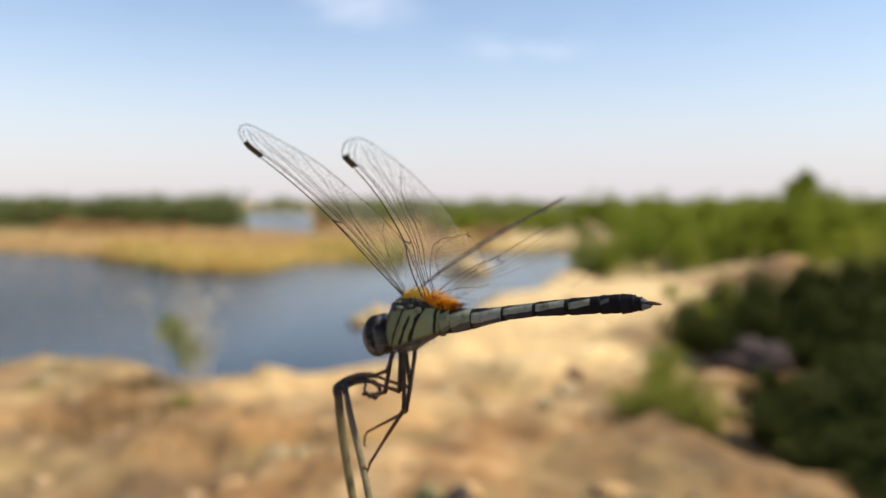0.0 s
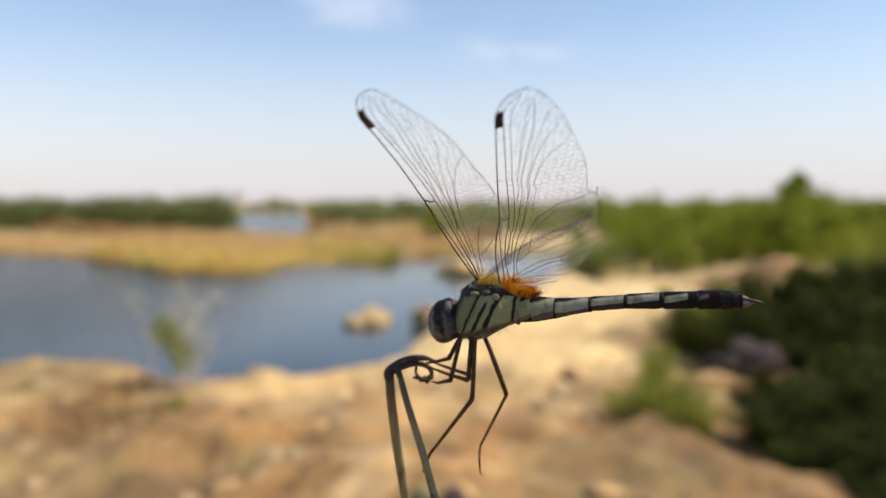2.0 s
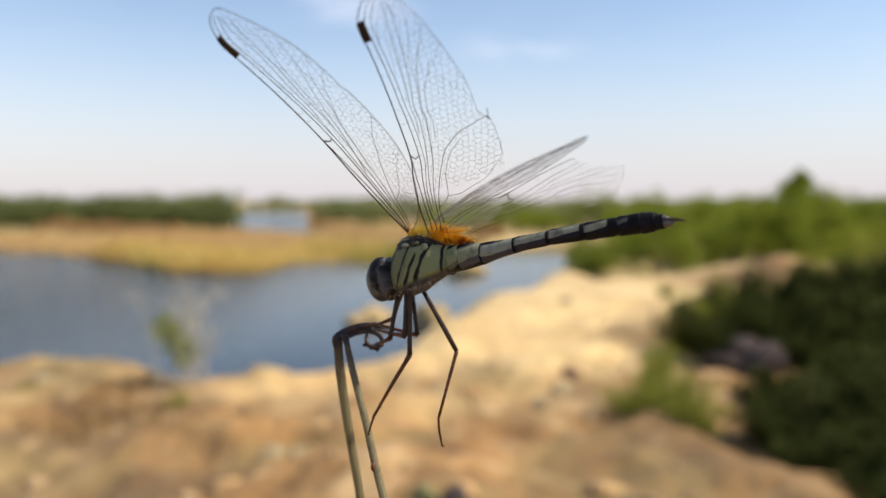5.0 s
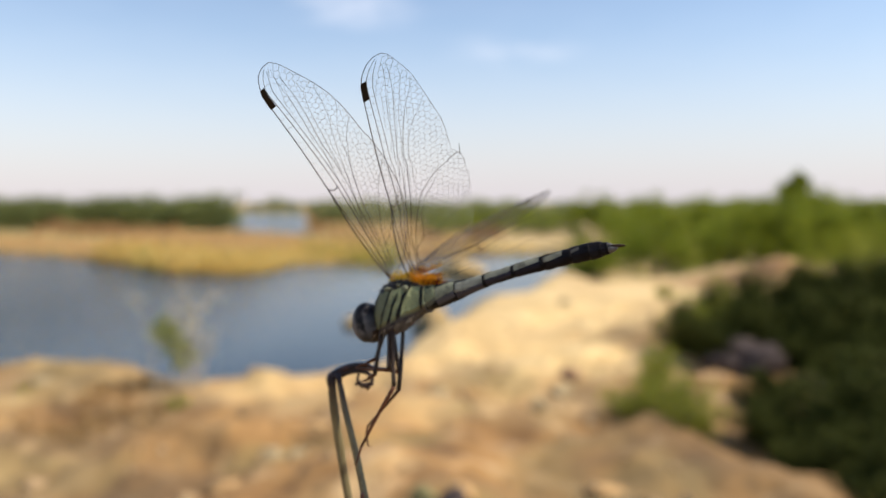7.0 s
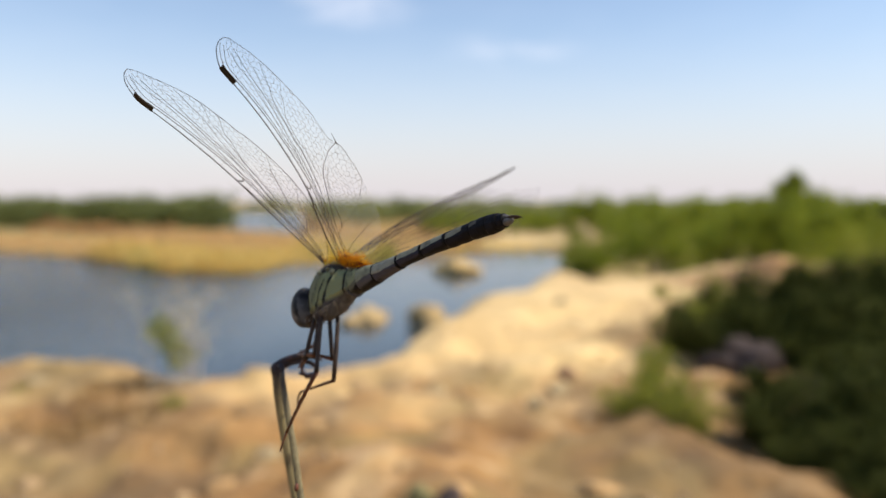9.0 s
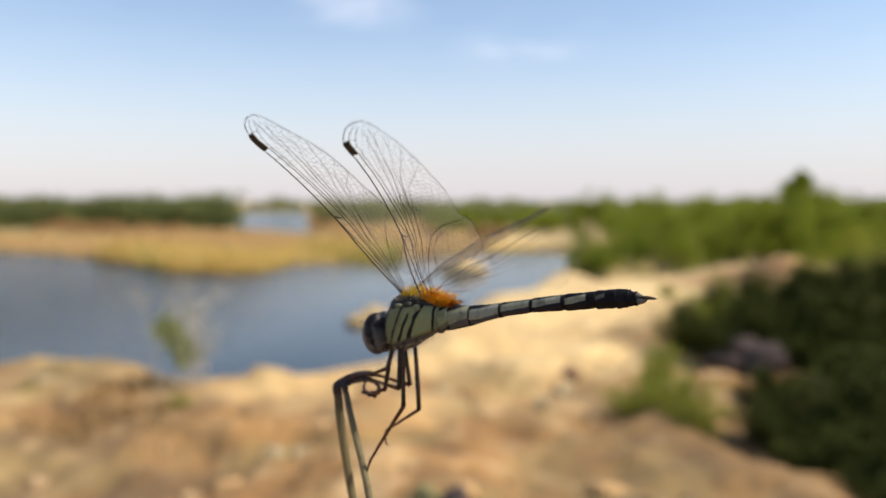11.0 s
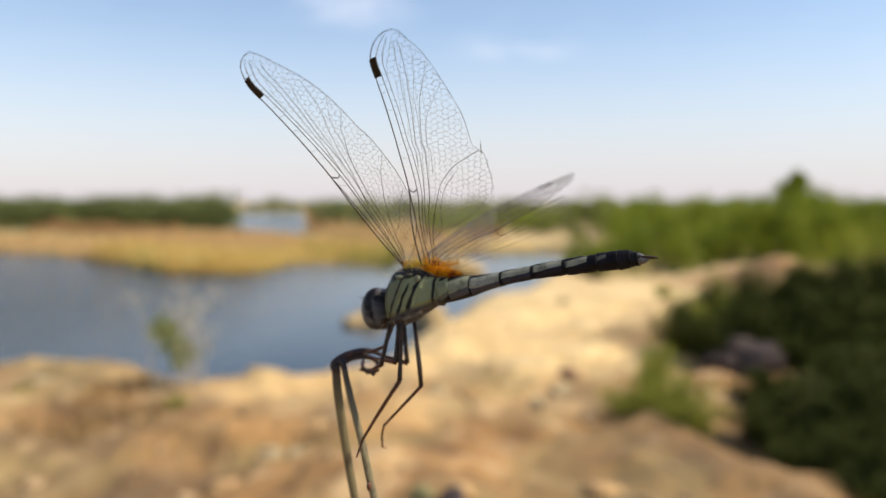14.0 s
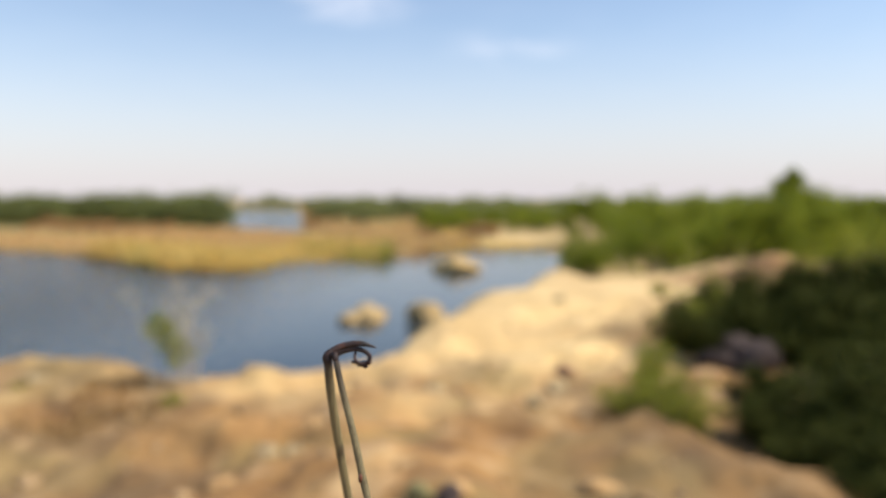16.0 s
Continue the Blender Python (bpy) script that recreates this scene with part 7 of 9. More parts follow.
        (15.7, pose(0.01114, 0.10385, 5.01887, 0.08, 6.11, -50.46)),
        (15.8, pose(0.03325, 0.11641, 5.05808, 0.08, 6.11, -50.47)),
        (16.0, pose(0.10168, 0.17337, 5.16437, 0.06, 6.09, -50.51)),
    ])
    walk(near_fore, [
        (0.0, pose(0.00587, -0.00134, 0.00518, -8.87, -34.12, -90.30)),
        (0.1, pose(0.00587, -0.00134, 0.00518, -3.38, -34.98, -93.86)),
        (0.2, pose(0.00587, -0.00134, 0.00518, -2.85, -35.50, -92.78)),
        (0.3, pose(0.00587, -0.00134, 0.00518, -1.76, -36.44, -92.68)),
        (0.4, pose(0.00587, -0.00134, 0.00518, 0.69, -34.69, -95.06)),
        (0.5, pose(0.00587, -0.00134, 0.00518, 6.44, -37.80, -91.36)),
        (0.6, pose(0.00587, -0.00134, 0.00518, 0.11, -34.78, -92.82)),
        (0.7, pose(0.00587, -0.00134, 0.00518, 0.33, -34.33, -94.01)),
        (0.8, pose(0.00587, -0.00134, 0.00518, -0.49, -34.87, -93.32)),
        (0.9, pose(0.00587, -0.00134, 0.00518, -0.63, -33.64, -93.88)),
        (1.0, pose(0.00587, -0.00134, 0.00518, -5.81, -34.21, -91.35)),
        (1.1, pose(0.00587, -0.00134, 0.00518, -1.93, -35.29, -92.72)),
        (1.2, pose(0.00587, -0.00134, 0.00518, -2.79, -36.09, -91.62)),
        (1.3, pose(0.00587, -0.00134, 0.00518, -1.81, -34.57, -93.75)),
        (1.4, pose(0.00587, -0.00134, 0.00518, -0.92, -40.75, -95.44)),
        (1.5, pose(0.00587, -0.00134, 0.00518, -2.64, -39.01, -91.33)),
        (1.6, pose(0.00587, -0.00134, 0.00518, -5.75, -36.47, -90.16)),
        (1.7, pose(0.00587, -0.00134, 0.00518, -7.10, -36.73, -90.35)),
        (1.8, pose(0.00587, -0.00134, 0.00518, -8.40, -36.63, -90.61)),
        (1.9, pose(0.00587, -0.00134, 0.00518, -9.86, -35.09, -90.60)),
        (2.0, pose(0.00587, -0.00134, 0.00518, -2.04, -34.16, -95.10)),
        (2.1, pose(0.00587, -0.00134, 0.00518, -6.56, -32.41, -93.70)),
        (2.2, pose(0.00587, -0.00134, 0.00518, -3.48, -33.15, -93.76)),
        (2.3, pose(0.00587, -0.00134, 0.00518, -1.07, -32.64, -92.66)),
        (2.4, pose(0.00587, -0.00134, 0.00518, 2.96, -34.14, -94.40)),
        (2.5, pose(0.00587, -0.00134, 0.00518, 1.17, -33.82, -90.87)),
        (2.6, pose(0.00587, -0.00134, 0.00518, 4.53, -33.21, -94.27)),
        (2.7, pose(0.00587, -0.00134, 0.00518, 3.92, -33.74, -95.59)),
        (2.8, pose(0.00587, -0.00134, 0.00518, 1.66, -38.12, -93.80)),
        (2.9, pose(0.00587, -0.00134, 0.00518, 2.50, -37.59, -97.64)),
        (3.0, pose(0.00587, -0.00134, 0.00518, 1.93, -39.68, -93.33)),
        (3.1, pose(0.00587, -0.00134, 0.00518, -0.34, -37.44, -95.64)),
        (3.2, pose(0.00587, -0.00134, 0.00518, -2.31, -36.99, -92.78)),
        (3.3, pose(0.00587, -0.00134, 0.00518, -0.85, -38.73, -95.75)),
        (3.4, pose(0.00587, -0.00134, 0.00518, -2.29, -37.77, -93.87)),
        (3.5, pose(0.00587, -0.00134, 0.00518, -3.81, -33.36, -91.56)),
        (3.6, pose(0.00587, -0.00134, 0.00518, -0.20, -37.40, -96.99)),
        (3.7, pose(0.00587, -0.00134, 0.00518, -5.20, -34.85, -87.22)),
        (3.8, pose(0.00587, -0.00134, 0.00518, -2.37, -36.02, -91.07)),
        (3.9, pose(0.00587, -0.00134, 0.00518, -1.18, -35.03, -92.07)),
        (4.0, pose(0.00587, -0.00134, 0.00518, -6.20, -34.51, -93.20)),
        (4.1, pose(0.00587, -0.00134, 0.00518, -0.65, -34.14, -92.11)),
        (4.2, pose(0.00587, -0.00134, 0.00518, 2.77, -36.95, -98.18)),
        (6.3, pose(0.00587, -0.00134, 0.00518, -3.04, -33.42, -92.45)),
        (6.4, pose(0.00587, -0.00134, 0.00518, -3.55, -36.71, -91.74)),
        (6.5, pose(0.00587, -0.00134, 0.00518, -2.88, -35.10, -94.12)),
        (6.6, pose(0.00587, -0.00134, 0.00518, -0.48, -33.01, -94.25)),
        (6.7, pose(0.00587, -0.00134, 0.00518, -0.16, -35.17, -91.56)),
        (6.8, pose(0.00587, -0.00134, 0.00518, 1.89, -36.34, -91.98)),
        (6.9, pose(0.00587, -0.00134, 0.00518, 3.23, -35.65, -91.18)),
        (7.0, pose(0.00587, -0.00134, 0.00518, 6.93, -36.29, -89.49)),
        (7.1, pose(0.00587, -0.00134, 0.00518, 6.11, -39.81, -94.09)),
        (7.2, pose(0.00587, -0.00134, 0.00518, 3.41, -34.87, -90.67)),
        (7.3, pose(0.00587, -0.00134, 0.00518, 2.15, -35.85, -89.63)),
        (7.4, pose(0.00587, -0.00134, 0.00518, 1.37, -35.44, -89.43)),
        (7.5, pose(0.00587, -0.00134, 0.00518, -9.60, -36.54, -88.52)),
        (7.6, pose(0.00587, -0.00134, 0.00518, 0.08, -36.39, -91.89)),
        (7.7, pose(0.00587, -0.00134, 0.00518, -1.56, -34.92, -92.60)),
        (7.8, pose(0.00587, -0.00134, 0.00518, -3.40, -34.99, -92.94)),
        (7.9, pose(0.00587, -0.00134, 0.00518, -5.34, -33.80, -93.13)),
        (8.0, pose(0.00587, -0.00134, 0.00518, 20.08, -33.37, -95.27)),
        (8.1, pose(0.00587, -0.00134, 0.00518, -6.05, -35.55, -93.95)),
        (8.2, pose(0.00587, -0.00134, 0.00518, -5.29, -34.81, -93.89)),
        (8.3, pose(0.00587, -0.00134, 0.00518, -4.80, -33.01, -93.36)),
        (8.4, pose(0.00587, -0.00134, 0.00518, -0.38, -37.85, -99.38)),
        (8.5, pose(0.00587, -0.00134, 0.00518, -7.09, -36.76, -89.79)),
        (8.6, pose(0.00587, -0.00134, 0.00518, -2.40, -34.98, -94.88)),
        (8.7, pose(0.00587, -0.00134, 0.00518, -6.28, -34.74, -88.45)),
        (8.8, pose(0.00587, -0.00134, 0.00518, -6.20, -30.72, -88.56)),
        (8.9, pose(0.00587, -0.00134, 0.00518, -8.57, -30.84, -84.71)),
        (9.0, pose(0.00587, -0.00134, 0.00518, -2.89, -27.44, -87.56)),
        (9.1, pose(0.00587, -0.00134, 0.00518, -8.85, -31.12, -84.49)),
        (9.2, pose(0.00587, -0.00134, 0.00518, -7.84, -32.31, -86.33)),
        (11.3, pose(0.00587, -0.00134, 0.00518, -4.82, -35.47, -89.99)),
        (11.4, pose(0.00587, -0.00134, 0.00518, -3.16, -34.62, -92.78)),
        (11.5, pose(0.00587, -0.00134, 0.00518, -6.92, -33.68, -93.50)),
        (11.6, pose(0.00587, -0.00134, 0.00518, 0.04, -35.28, -97.60)),
        (11.7, pose(0.00587, -0.00134, 0.00518, -0.88, -34.91, -95.28)),
        (11.8, pose(0.00587, -0.00134, 0.00518, -1.88, -36.53, -92.76)),
        (11.9, pose(0.00587, -0.00134, 0.00518, 0.03, -35.54, -95.43)),
        (12.0, pose(0.00587, -0.00134, 0.00518, -1.40, -34.92, -93.23)),
        (12.1, pose(0.00587, -0.00134, 0.00518, 0.78, -34.79, -94.03)),
        (12.2, pose(0.00587, -0.00134, 0.00518, 1.98, -32.51, -94.19)),
        (12.3, pose(0.00587, -0.00134, 0.00518, 1.98, -35.36, -92.03)),
        (12.4, pose(0.00587, -0.00134, 0.00518, 3.34, -35.56, -92.37)),
        (12.5, pose(0.00587, -0.00134, 0.00518, -2.43, -35.94, -90.91)),
        (12.6, pose(0.00587, -0.00134, 0.00518, 5.63, -37.44, -94.20)),
        (12.7, pose(0.00587, -0.00134, 0.00518, 4.39, -37.89, -92.02)),
        (12.8, pose(0.00587, -0.00134, 0.00518, 3.88, -34.59, -91.07)),
        (12.9, pose(0.00587, -0.00134, 0.00518, 2.96, -35.57, -89.40)),
        (13.0, pose(0.00587, -0.00134, 0.00518, -8.41, -36.00, -89.60)),
        (13.1, pose(0.00587, -0.00134, 0.00518, 2.74, -36.48, -90.60)),
        (13.2, pose(0.00587, -0.00134, 0.00518, 2.27, -36.64, -91.43)),
        (13.3, pose(0.00587, -0.00134, 0.00518, 1.96, -34.40, -92.58)),
        (13.4, pose(0.00587, -0.00134, 0.00518, 1.18, -33.47, -92.93)),
        (13.5, pose(0.00587, -0.00134, 0.00518, 2.60, -32.98, -93.78)),
        (13.6, pose(0.00587, -0.00134, 0.00518, 0.13, -33.91, -93.28)),
        (13.7, pose(0.00587, -0.00134, 0.00518, 0.75, -35.57, -94.87)),
        (13.8, pose(0.00587, -0.00134, 0.00518, -1.29, -35.21, -91.82)),
        (13.9, pose(0.00587, -0.00134, 0.00518, -1.00, -32.85, -92.92)),
        (14.0, pose(0.00587, -0.00134, 0.00518, 2.03, -34.02, -93.34)),
        (14.1, pose(0.00587, -0.00134, 0.00518, -1.09, -38.35, -93.12)),
        (14.2, pose(0.00587, -0.00134, 0.00518, 2.32, -35.71, -99.13)),
        (14.3, pose(0.00587, -0.00134, 0.00518, -1.79, -37.17, -91.85)),
        (14.4, pose(0.00587, -0.00134, 0.00518, -3.24, -38.28, -89.30)),
        (14.5, pose(0.00587, -0.00134, 0.00518, -1.11, -41.96, -93.85)),
        (14.6, pose(0.00587, -0.00134, 0.00518, 1.62, -35.31, -97.47)),
        (14.7, pose(0.00587, -0.00134, 0.00518, 0.01, -38.16, -94.10)),
        (14.8, pose(0.00587, -0.00134, 0.00518, 1.12, -40.05, -95.53)),
        (14.9, pose(0.00587, -0.00134, 0.00518, 0.62, -36.57, -94.51)),
        (15.0, pose(0.00587, -0.00134, 0.00518, 2.50, -36.64, -93.64)),
        (15.1, pose(0.00587, -0.00134, 0.00518, -1.72, -36.93, -90.87)),
        (15.2, pose(0.00587, -0.00134, 0.00518, -1.40, -35.18, -92.23)),
        (15.3, pose(0.00587, -0.00134, 0.00518, -1.82, -35.65, -92.29)),
        (15.4, pose(0.00587, -0.00134, 0.00518, -2.59, -35.69, -91.74)),
        (15.5, pose(0.00587, -0.00134, 0.00518, -3.63, -34.20, -90.34)),
        (15.6, pose(0.00587, -0.00134, 0.00518, -13.02, -35.47, -90.22)),
        (15.7, pose(0.00587, -0.00134, 0.00518, -13.05, -64.20, -91.16)),
        (15.8, pose(0.00587, -0.00134, 0.00518, -13.93, -18.37, -90.53)),
        (16.0, pose(0.00587, -0.00134, 0.00518, -13.49, -49.88, -90.79)),
    ])
    walk(near_hind, [
        (0.0, pose(0.00887, -0.00124, 0.00468, -15.04, -32.96, -74.09)),
        (0.1, pose(0.00887, -0.00124, 0.00468, -11.21, -38.64, -70.60)),
        (0.2, pose(0.00887, -0.00124, 0.00468, -5.66, -35.76, -71.01)),
        (0.3, pose(0.00887, -0.00124, 0.00468, -0.14, -34.72, -71.40)),
        (0.4, pose(0.00887, -0.00124, 0.00468, 3.33, -45.83, -68.78)),
        (0.5, pose(0.00887, -0.00124, 0.00468, 8.98, -40.92, -69.69)),
        (0.6, pose(0.00887, -0.00124, 0.00468, 6.63, -38.14, -70.27)),
        (0.7, pose(0.00887, -0.00124, 0.00468, 3.40, -38.96, -70.00)),
        (0.8, pose(0.00887, -0.00124, 0.00468, 0.22, -37.60, -69.79)),
        (0.9, pose(0.00887, -0.00124, 0.00468, -3.90, -39.70, -68.15)),
        (1.0, pose(0.00887, -0.00124, 0.00468, -6.87, -34.91, -73.48)),
        (1.1, pose(0.00887, -0.00124, 0.00468, -4.96, -36.85, -71.07)),
        (1.2, pose(0.00887, -0.00124, 0.00468, -4.03, -35.40, -72.31)),
        (1.3, pose(0.00887, -0.00124, 0.00468, -6.04, -43.38, -68.95)),
        (1.4, pose(0.00887, -0.00124, 0.00468, -4.76, -38.57, -70.63)),
        (1.5, pose(0.00887, -0.00124, 0.00468, -4.56, -40.70, -71.33)),
        (1.6, pose(0.00887, -0.00124, 0.00468, -2.53, -39.12, -71.47)),
        (1.7, pose(0.00887, -0.00124, 0.00468, -0.75, -38.26, -71.89)),
        (1.8, pose(0.00887, -0.00124, 0.00468, 0.84, -37.51, -72.01)),
        (1.9, pose(0.00887, -0.00124, 0.00468, 2.10, -38.32, -71.57)),
        (2.0, pose(0.00887, -0.00124, 0.00468, -0.79, -37.37, -72.99)),
        (2.1, pose(0.00887, -0.00124, 0.00468, 1.42, -41.57, -68.31)),
        (2.2, pose(0.00887, -0.00124, 0.00468, 1.70, -39.51, -68.90)),
        (2.3, pose(0.00887, -0.00124, 0.00468, 2.25, -40.39, -69.99)),
        (2.4, pose(0.00887, -0.00124, 0.00468, 2.47, -41.24, -70.54)),
        (2.5, pose(0.00887, -0.00124, 0.00468, 2.26, -37.61, -71.24)),
        (2.6, pose(0.00887, -0.00124, 0.00468, -0.56, -40.55, -69.45)),
        (2.7, pose(0.00887, -0.00124, 0.00468, -2.79, -40.56, -69.42)),
        (2.8, pose(0.00887, -0.00124, 0.00468, -3.09, -35.97, -72.51)),
        (2.9, pose(0.00887, -0.00124, 0.00468, -6.85, -40.95, -70.00)),
        (3.0, pose(0.00887, -0.00124, 0.00468, -12.12, -37.75, -73.87)),
        (3.1, pose(0.00887, -0.00124, 0.00468, -8.89, -40.57, -71.28)),
        (3.2, pose(0.00887, -0.00124, 0.00468, -8.41, -43.46, -72.98)),
        (3.3, pose(0.00887, -0.00124, 0.00468, -9.12, -37.90, -72.94)),
        (3.4, pose(0.00887, -0.00124, 0.00468, -10.88, -35.37, -71.10)),
        (3.5, pose(0.00887, -0.00124, 0.00468, -11.76, -35.17, -71.78)),
        (3.6, pose(0.00887, -0.00124, 0.00468, -10.30, -41.64, -71.19)),
        (3.7, pose(0.00887, -0.00124, 0.00468, -9.26, -35.06, -70.97)),
        (3.8, pose(0.00887, -0.00124, 0.00468, -6.40, -34.85, -73.79)),
        (3.9, pose(0.00887, -0.00124, 0.00468, -6.31, -36.89, -72.01)),
        (4.0, pose(0.00887, -0.00124, 0.00468, -10.26, -35.17, -74.43)),
        (4.1, pose(0.00887, -0.00124, 0.00468, -5.10, -37.73, -71.88)),
        (4.2, pose(0.00887, -0.00124, 0.00468, -5.91, -37.45, -70.38)),
        (6.3, pose(0.00887, -0.00124, 0.00468, -3.85, -39.71, -69.61)),
        (6.4, pose(0.00887, -0.00124, 0.00468, -2.16, -33.96, -72.11)),
        (6.5, pose(0.00887, -0.00124, 0.00468, -3.64, -38.31, -70.30)),
        (6.6, pose(0.00887, -0.00124, 0.00468, -2.89, -42.39, -67.26)),
        (6.7, pose(0.00887, -0.00124, 0.00468, 2.29, -36.36, -71.77)),
        (6.8, pose(0.00887, -0.00124, 0.00468, 4.49, -35.55, -71.65)),
        (6.9, pose(0.00887, -0.00124, 0.00468, 7.25, -36.03, -72.46)),
        (7.0, pose(0.00887, -0.00124, 0.00468, 12.71, -38.90, -68.87)),
        (7.1, pose(0.00887, -0.00124, 0.00468, 8.54, -36.99, -71.91)),
        (7.2, pose(0.00887, -0.00124, 0.00468, 6.89, -41.02, -70.31)),
        (7.3, pose(0.00887, -0.00124, 0.00468, 7.86, -37.67, -72.89)),
        (7.4, pose(0.00887, -0.00124, 0.00468, 7.45, -36.04, -73.27)),
        (7.5, pose(0.00887, -0.00124, 0.00468, 11.65, -36.36, -71.61)),
        (7.6, pose(0.00887, -0.00124, 0.00468, 4.48, -33.43, -72.42)),
        (7.7, pose(0.00887, -0.00124, 0.00468, 1.81, -36.26, -70.92)),
        (7.8, pose(0.00887, -0.00124, 0.00468, -0.02, -36.75, -70.84)),
        (7.9, pose(0.00887, -0.00124, 0.00468, -2.34, -39.05, -69.96)),
        (8.0, pose(0.00887, -0.00124, 0.00468, 8.66, -51.54, -67.79)),
        (8.1, pose(0.00887, -0.00124, 0.00468, -5.02, -39.74, -70.93)),
        (8.2, pose(0.00887, -0.00124, 0.00468, -6.79, -38.25, -70.53)),
        (8.3, pose(0.00887, -0.00124, 0.00468, -8.60, -41.08, -70.06)),
        (8.4, pose(0.00887, -0.00124, 0.00468, -11.65, -44.98, -67.74)),
        (8.5, pose(0.00887, -0.00124, 0.00468, -12.51, -37.29, -72.92)),
        (8.6, pose(0.00887, -0.00124, 0.00468, -10.39, -40.28, -71.08)),
        (8.7, pose(0.00887, -0.00124, 0.00468, -7.79, -38.18, -74.37)),
        (8.8, pose(0.00887, -0.00124, 0.00468, -11.25, -42.34, -67.92)),
        (8.9, pose(0.00887, -0.00124, 0.00468, -7.03, -43.90, -73.58)),
        (9.0, pose(0.00887, -0.00124, 0.00468, -11.09, -36.70, -73.12)),
        (9.1, pose(0.00887, -0.00124, 0.00468, -7.72, -36.51, -72.00)),
        (9.2, pose(0.00887, -0.00124, 0.00468, -6.77, -47.01, -73.49)),
        (11.3, pose(0.00887, -0.00124, 0.00468, -10.34, -34.93, -73.46)),
        (11.4, pose(0.00887, -0.00124, 0.00468, -11.67, -38.51, -71.52)),
        (11.5, pose(0.00887, -0.00124, 0.00468, -10.92, -36.68, -73.97)),
        (11.6, pose(0.00887, -0.00124, 0.00468, -13.11, -40.78, -69.18)),
        (11.7, pose(0.00887, -0.00124, 0.00468, -13.15, -45.90, -68.92)),
        (11.8, pose(0.00887, -0.00124, 0.00468, -11.11, -34.76, -71.61)),
        (11.9, pose(0.00887, -0.00124, 0.00468, -12.53, -38.21, -69.00)),
        (12.0, pose(0.00887, -0.00124, 0.00468, -10.11, -33.76, -73.64)),
        (12.1, pose(0.00887, -0.00124, 0.00468, -12.35, -37.88, -69.35)),
        (12.2, pose(0.00887, -0.00124, 0.00468, -13.92, -42.31, -67.43)),
        (12.3, pose(0.00887, -0.00124, 0.00468, -11.14, -35.49, -72.19)),
        (12.4, pose(0.00887, -0.00124, 0.00468, -11.95, -36.56, -71.32)),
        (12.5, pose(0.00887, -0.00124, 0.00468, -9.57, -36.97, -72.55)),
        (12.6, pose(0.00887, -0.00124, 0.00468, -6.82, -44.19, -71.51)),
        (12.7, pose(0.00887, -0.00124, 0.00468, -1.10, -37.58, -72.21)),
        (12.8, pose(0.00887, -0.00124, 0.00468, 2.62, -39.55, -69.72)),
        (12.9, pose(0.00887, -0.00124, 0.00468, 9.52, -38.04, -72.30)),
        (13.0, pose(0.00887, -0.00124, 0.00468, 13.62, -36.22, -71.33)),
        (13.1, pose(0.00887, -0.00124, 0.00468, 10.41, -37.09, -71.57)),
        (13.2, pose(0.00887, -0.00124, 0.00468, 6.84, -33.63, -72.18)),
        (13.3, pose(0.00887, -0.00124, 0.00468, 1.64, -37.31, -70.13)),
        (13.4, pose(0.00887, -0.00124, 0.00468, -2.66, -38.88, -69.58)),
        (13.5, pose(0.00887, -0.00124, 0.00468, -6.91, -40.09, -69.67)),
        (13.6, pose(0.00887, -0.00124, 0.00468, -7.00, -39.85, -70.73)),
        (13.7, pose(0.00887, -0.00124, 0.00468, -8.31, -40.32, -70.44)),
        (13.8, pose(0.00887, -0.00124, 0.00468, -8.33, -36.63, -72.20)),
        (13.9, pose(0.00887, -0.00124, 0.00468, -10.70, -40.56, -70.17)),
        (14.0, pose(0.00887, -0.00124, 0.00468, -5.31, -42.49, -70.10)),
        (14.1, pose(0.00887, -0.00124, 0.00468, -11.42, -36.15, -72.88)),
        (14.2, pose(0.00887, -0.00124, 0.00468, -13.77, -45.10, -71.07)),
        (14.3, pose(0.00887, -0.00124, 0.00468, -12.84, -39.06, -74.69)),
        (14.4, pose(0.00887, -0.00124, 0.00468, -14.97, -38.98, -73.33)),
        (14.5, pose(0.00887, -0.00124, 0.00468, -19.03, -48.43, -72.90)),
        (14.6, pose(0.00887, -0.00124, 0.00468, -13.96, -49.31, -74.42)),
        (14.7, pose(0.00887, -0.00124, 0.00468, -13.89, -38.46, -72.74)),
        (14.8, pose(0.00887, -0.00124, 0.00468, -12.36, -46.82, -72.81)),
        (14.9, pose(0.00887, -0.00124, 0.00468, -10.93, -44.51, -72.96)),
        (15.0, pose(0.00887, -0.00124, 0.00468, -6.25, -34.08, -71.40)),
        (15.1, pose(0.00887, -0.00124, 0.00468, -7.49, -35.01, -74.21)),
        (15.2, pose(0.00887, -0.00124, 0.00468, -6.97, -38.70, -72.60)),
        (15.3, pose(0.00887, -0.00124, 0.00468, -5.88, -37.02, -72.04)),
        (15.4, pose(0.00887, -0.00124, 0.00468, -4.18, -37.27, -72.44)),
        (15.5, pose(0.00887, -0.00124, 0.00468, -2.55, -35.46, -72.39)),
        (15.6, pose(0.00887, -0.00124, 0.00468, -4.89, -35.50, -73.31)),
        (15.7, pose(0.00887, -0.00124, 0.00468, -21.17, -62.50, -59.95)),
        (15.8, pose(0.00887, -0.00124, 0.00468, 1.20, -19.34, -75.81)),
        (16.0, pose(0.00887, -0.00124, 0.00468, -10.18, -49.51, -69.14)),
    ])
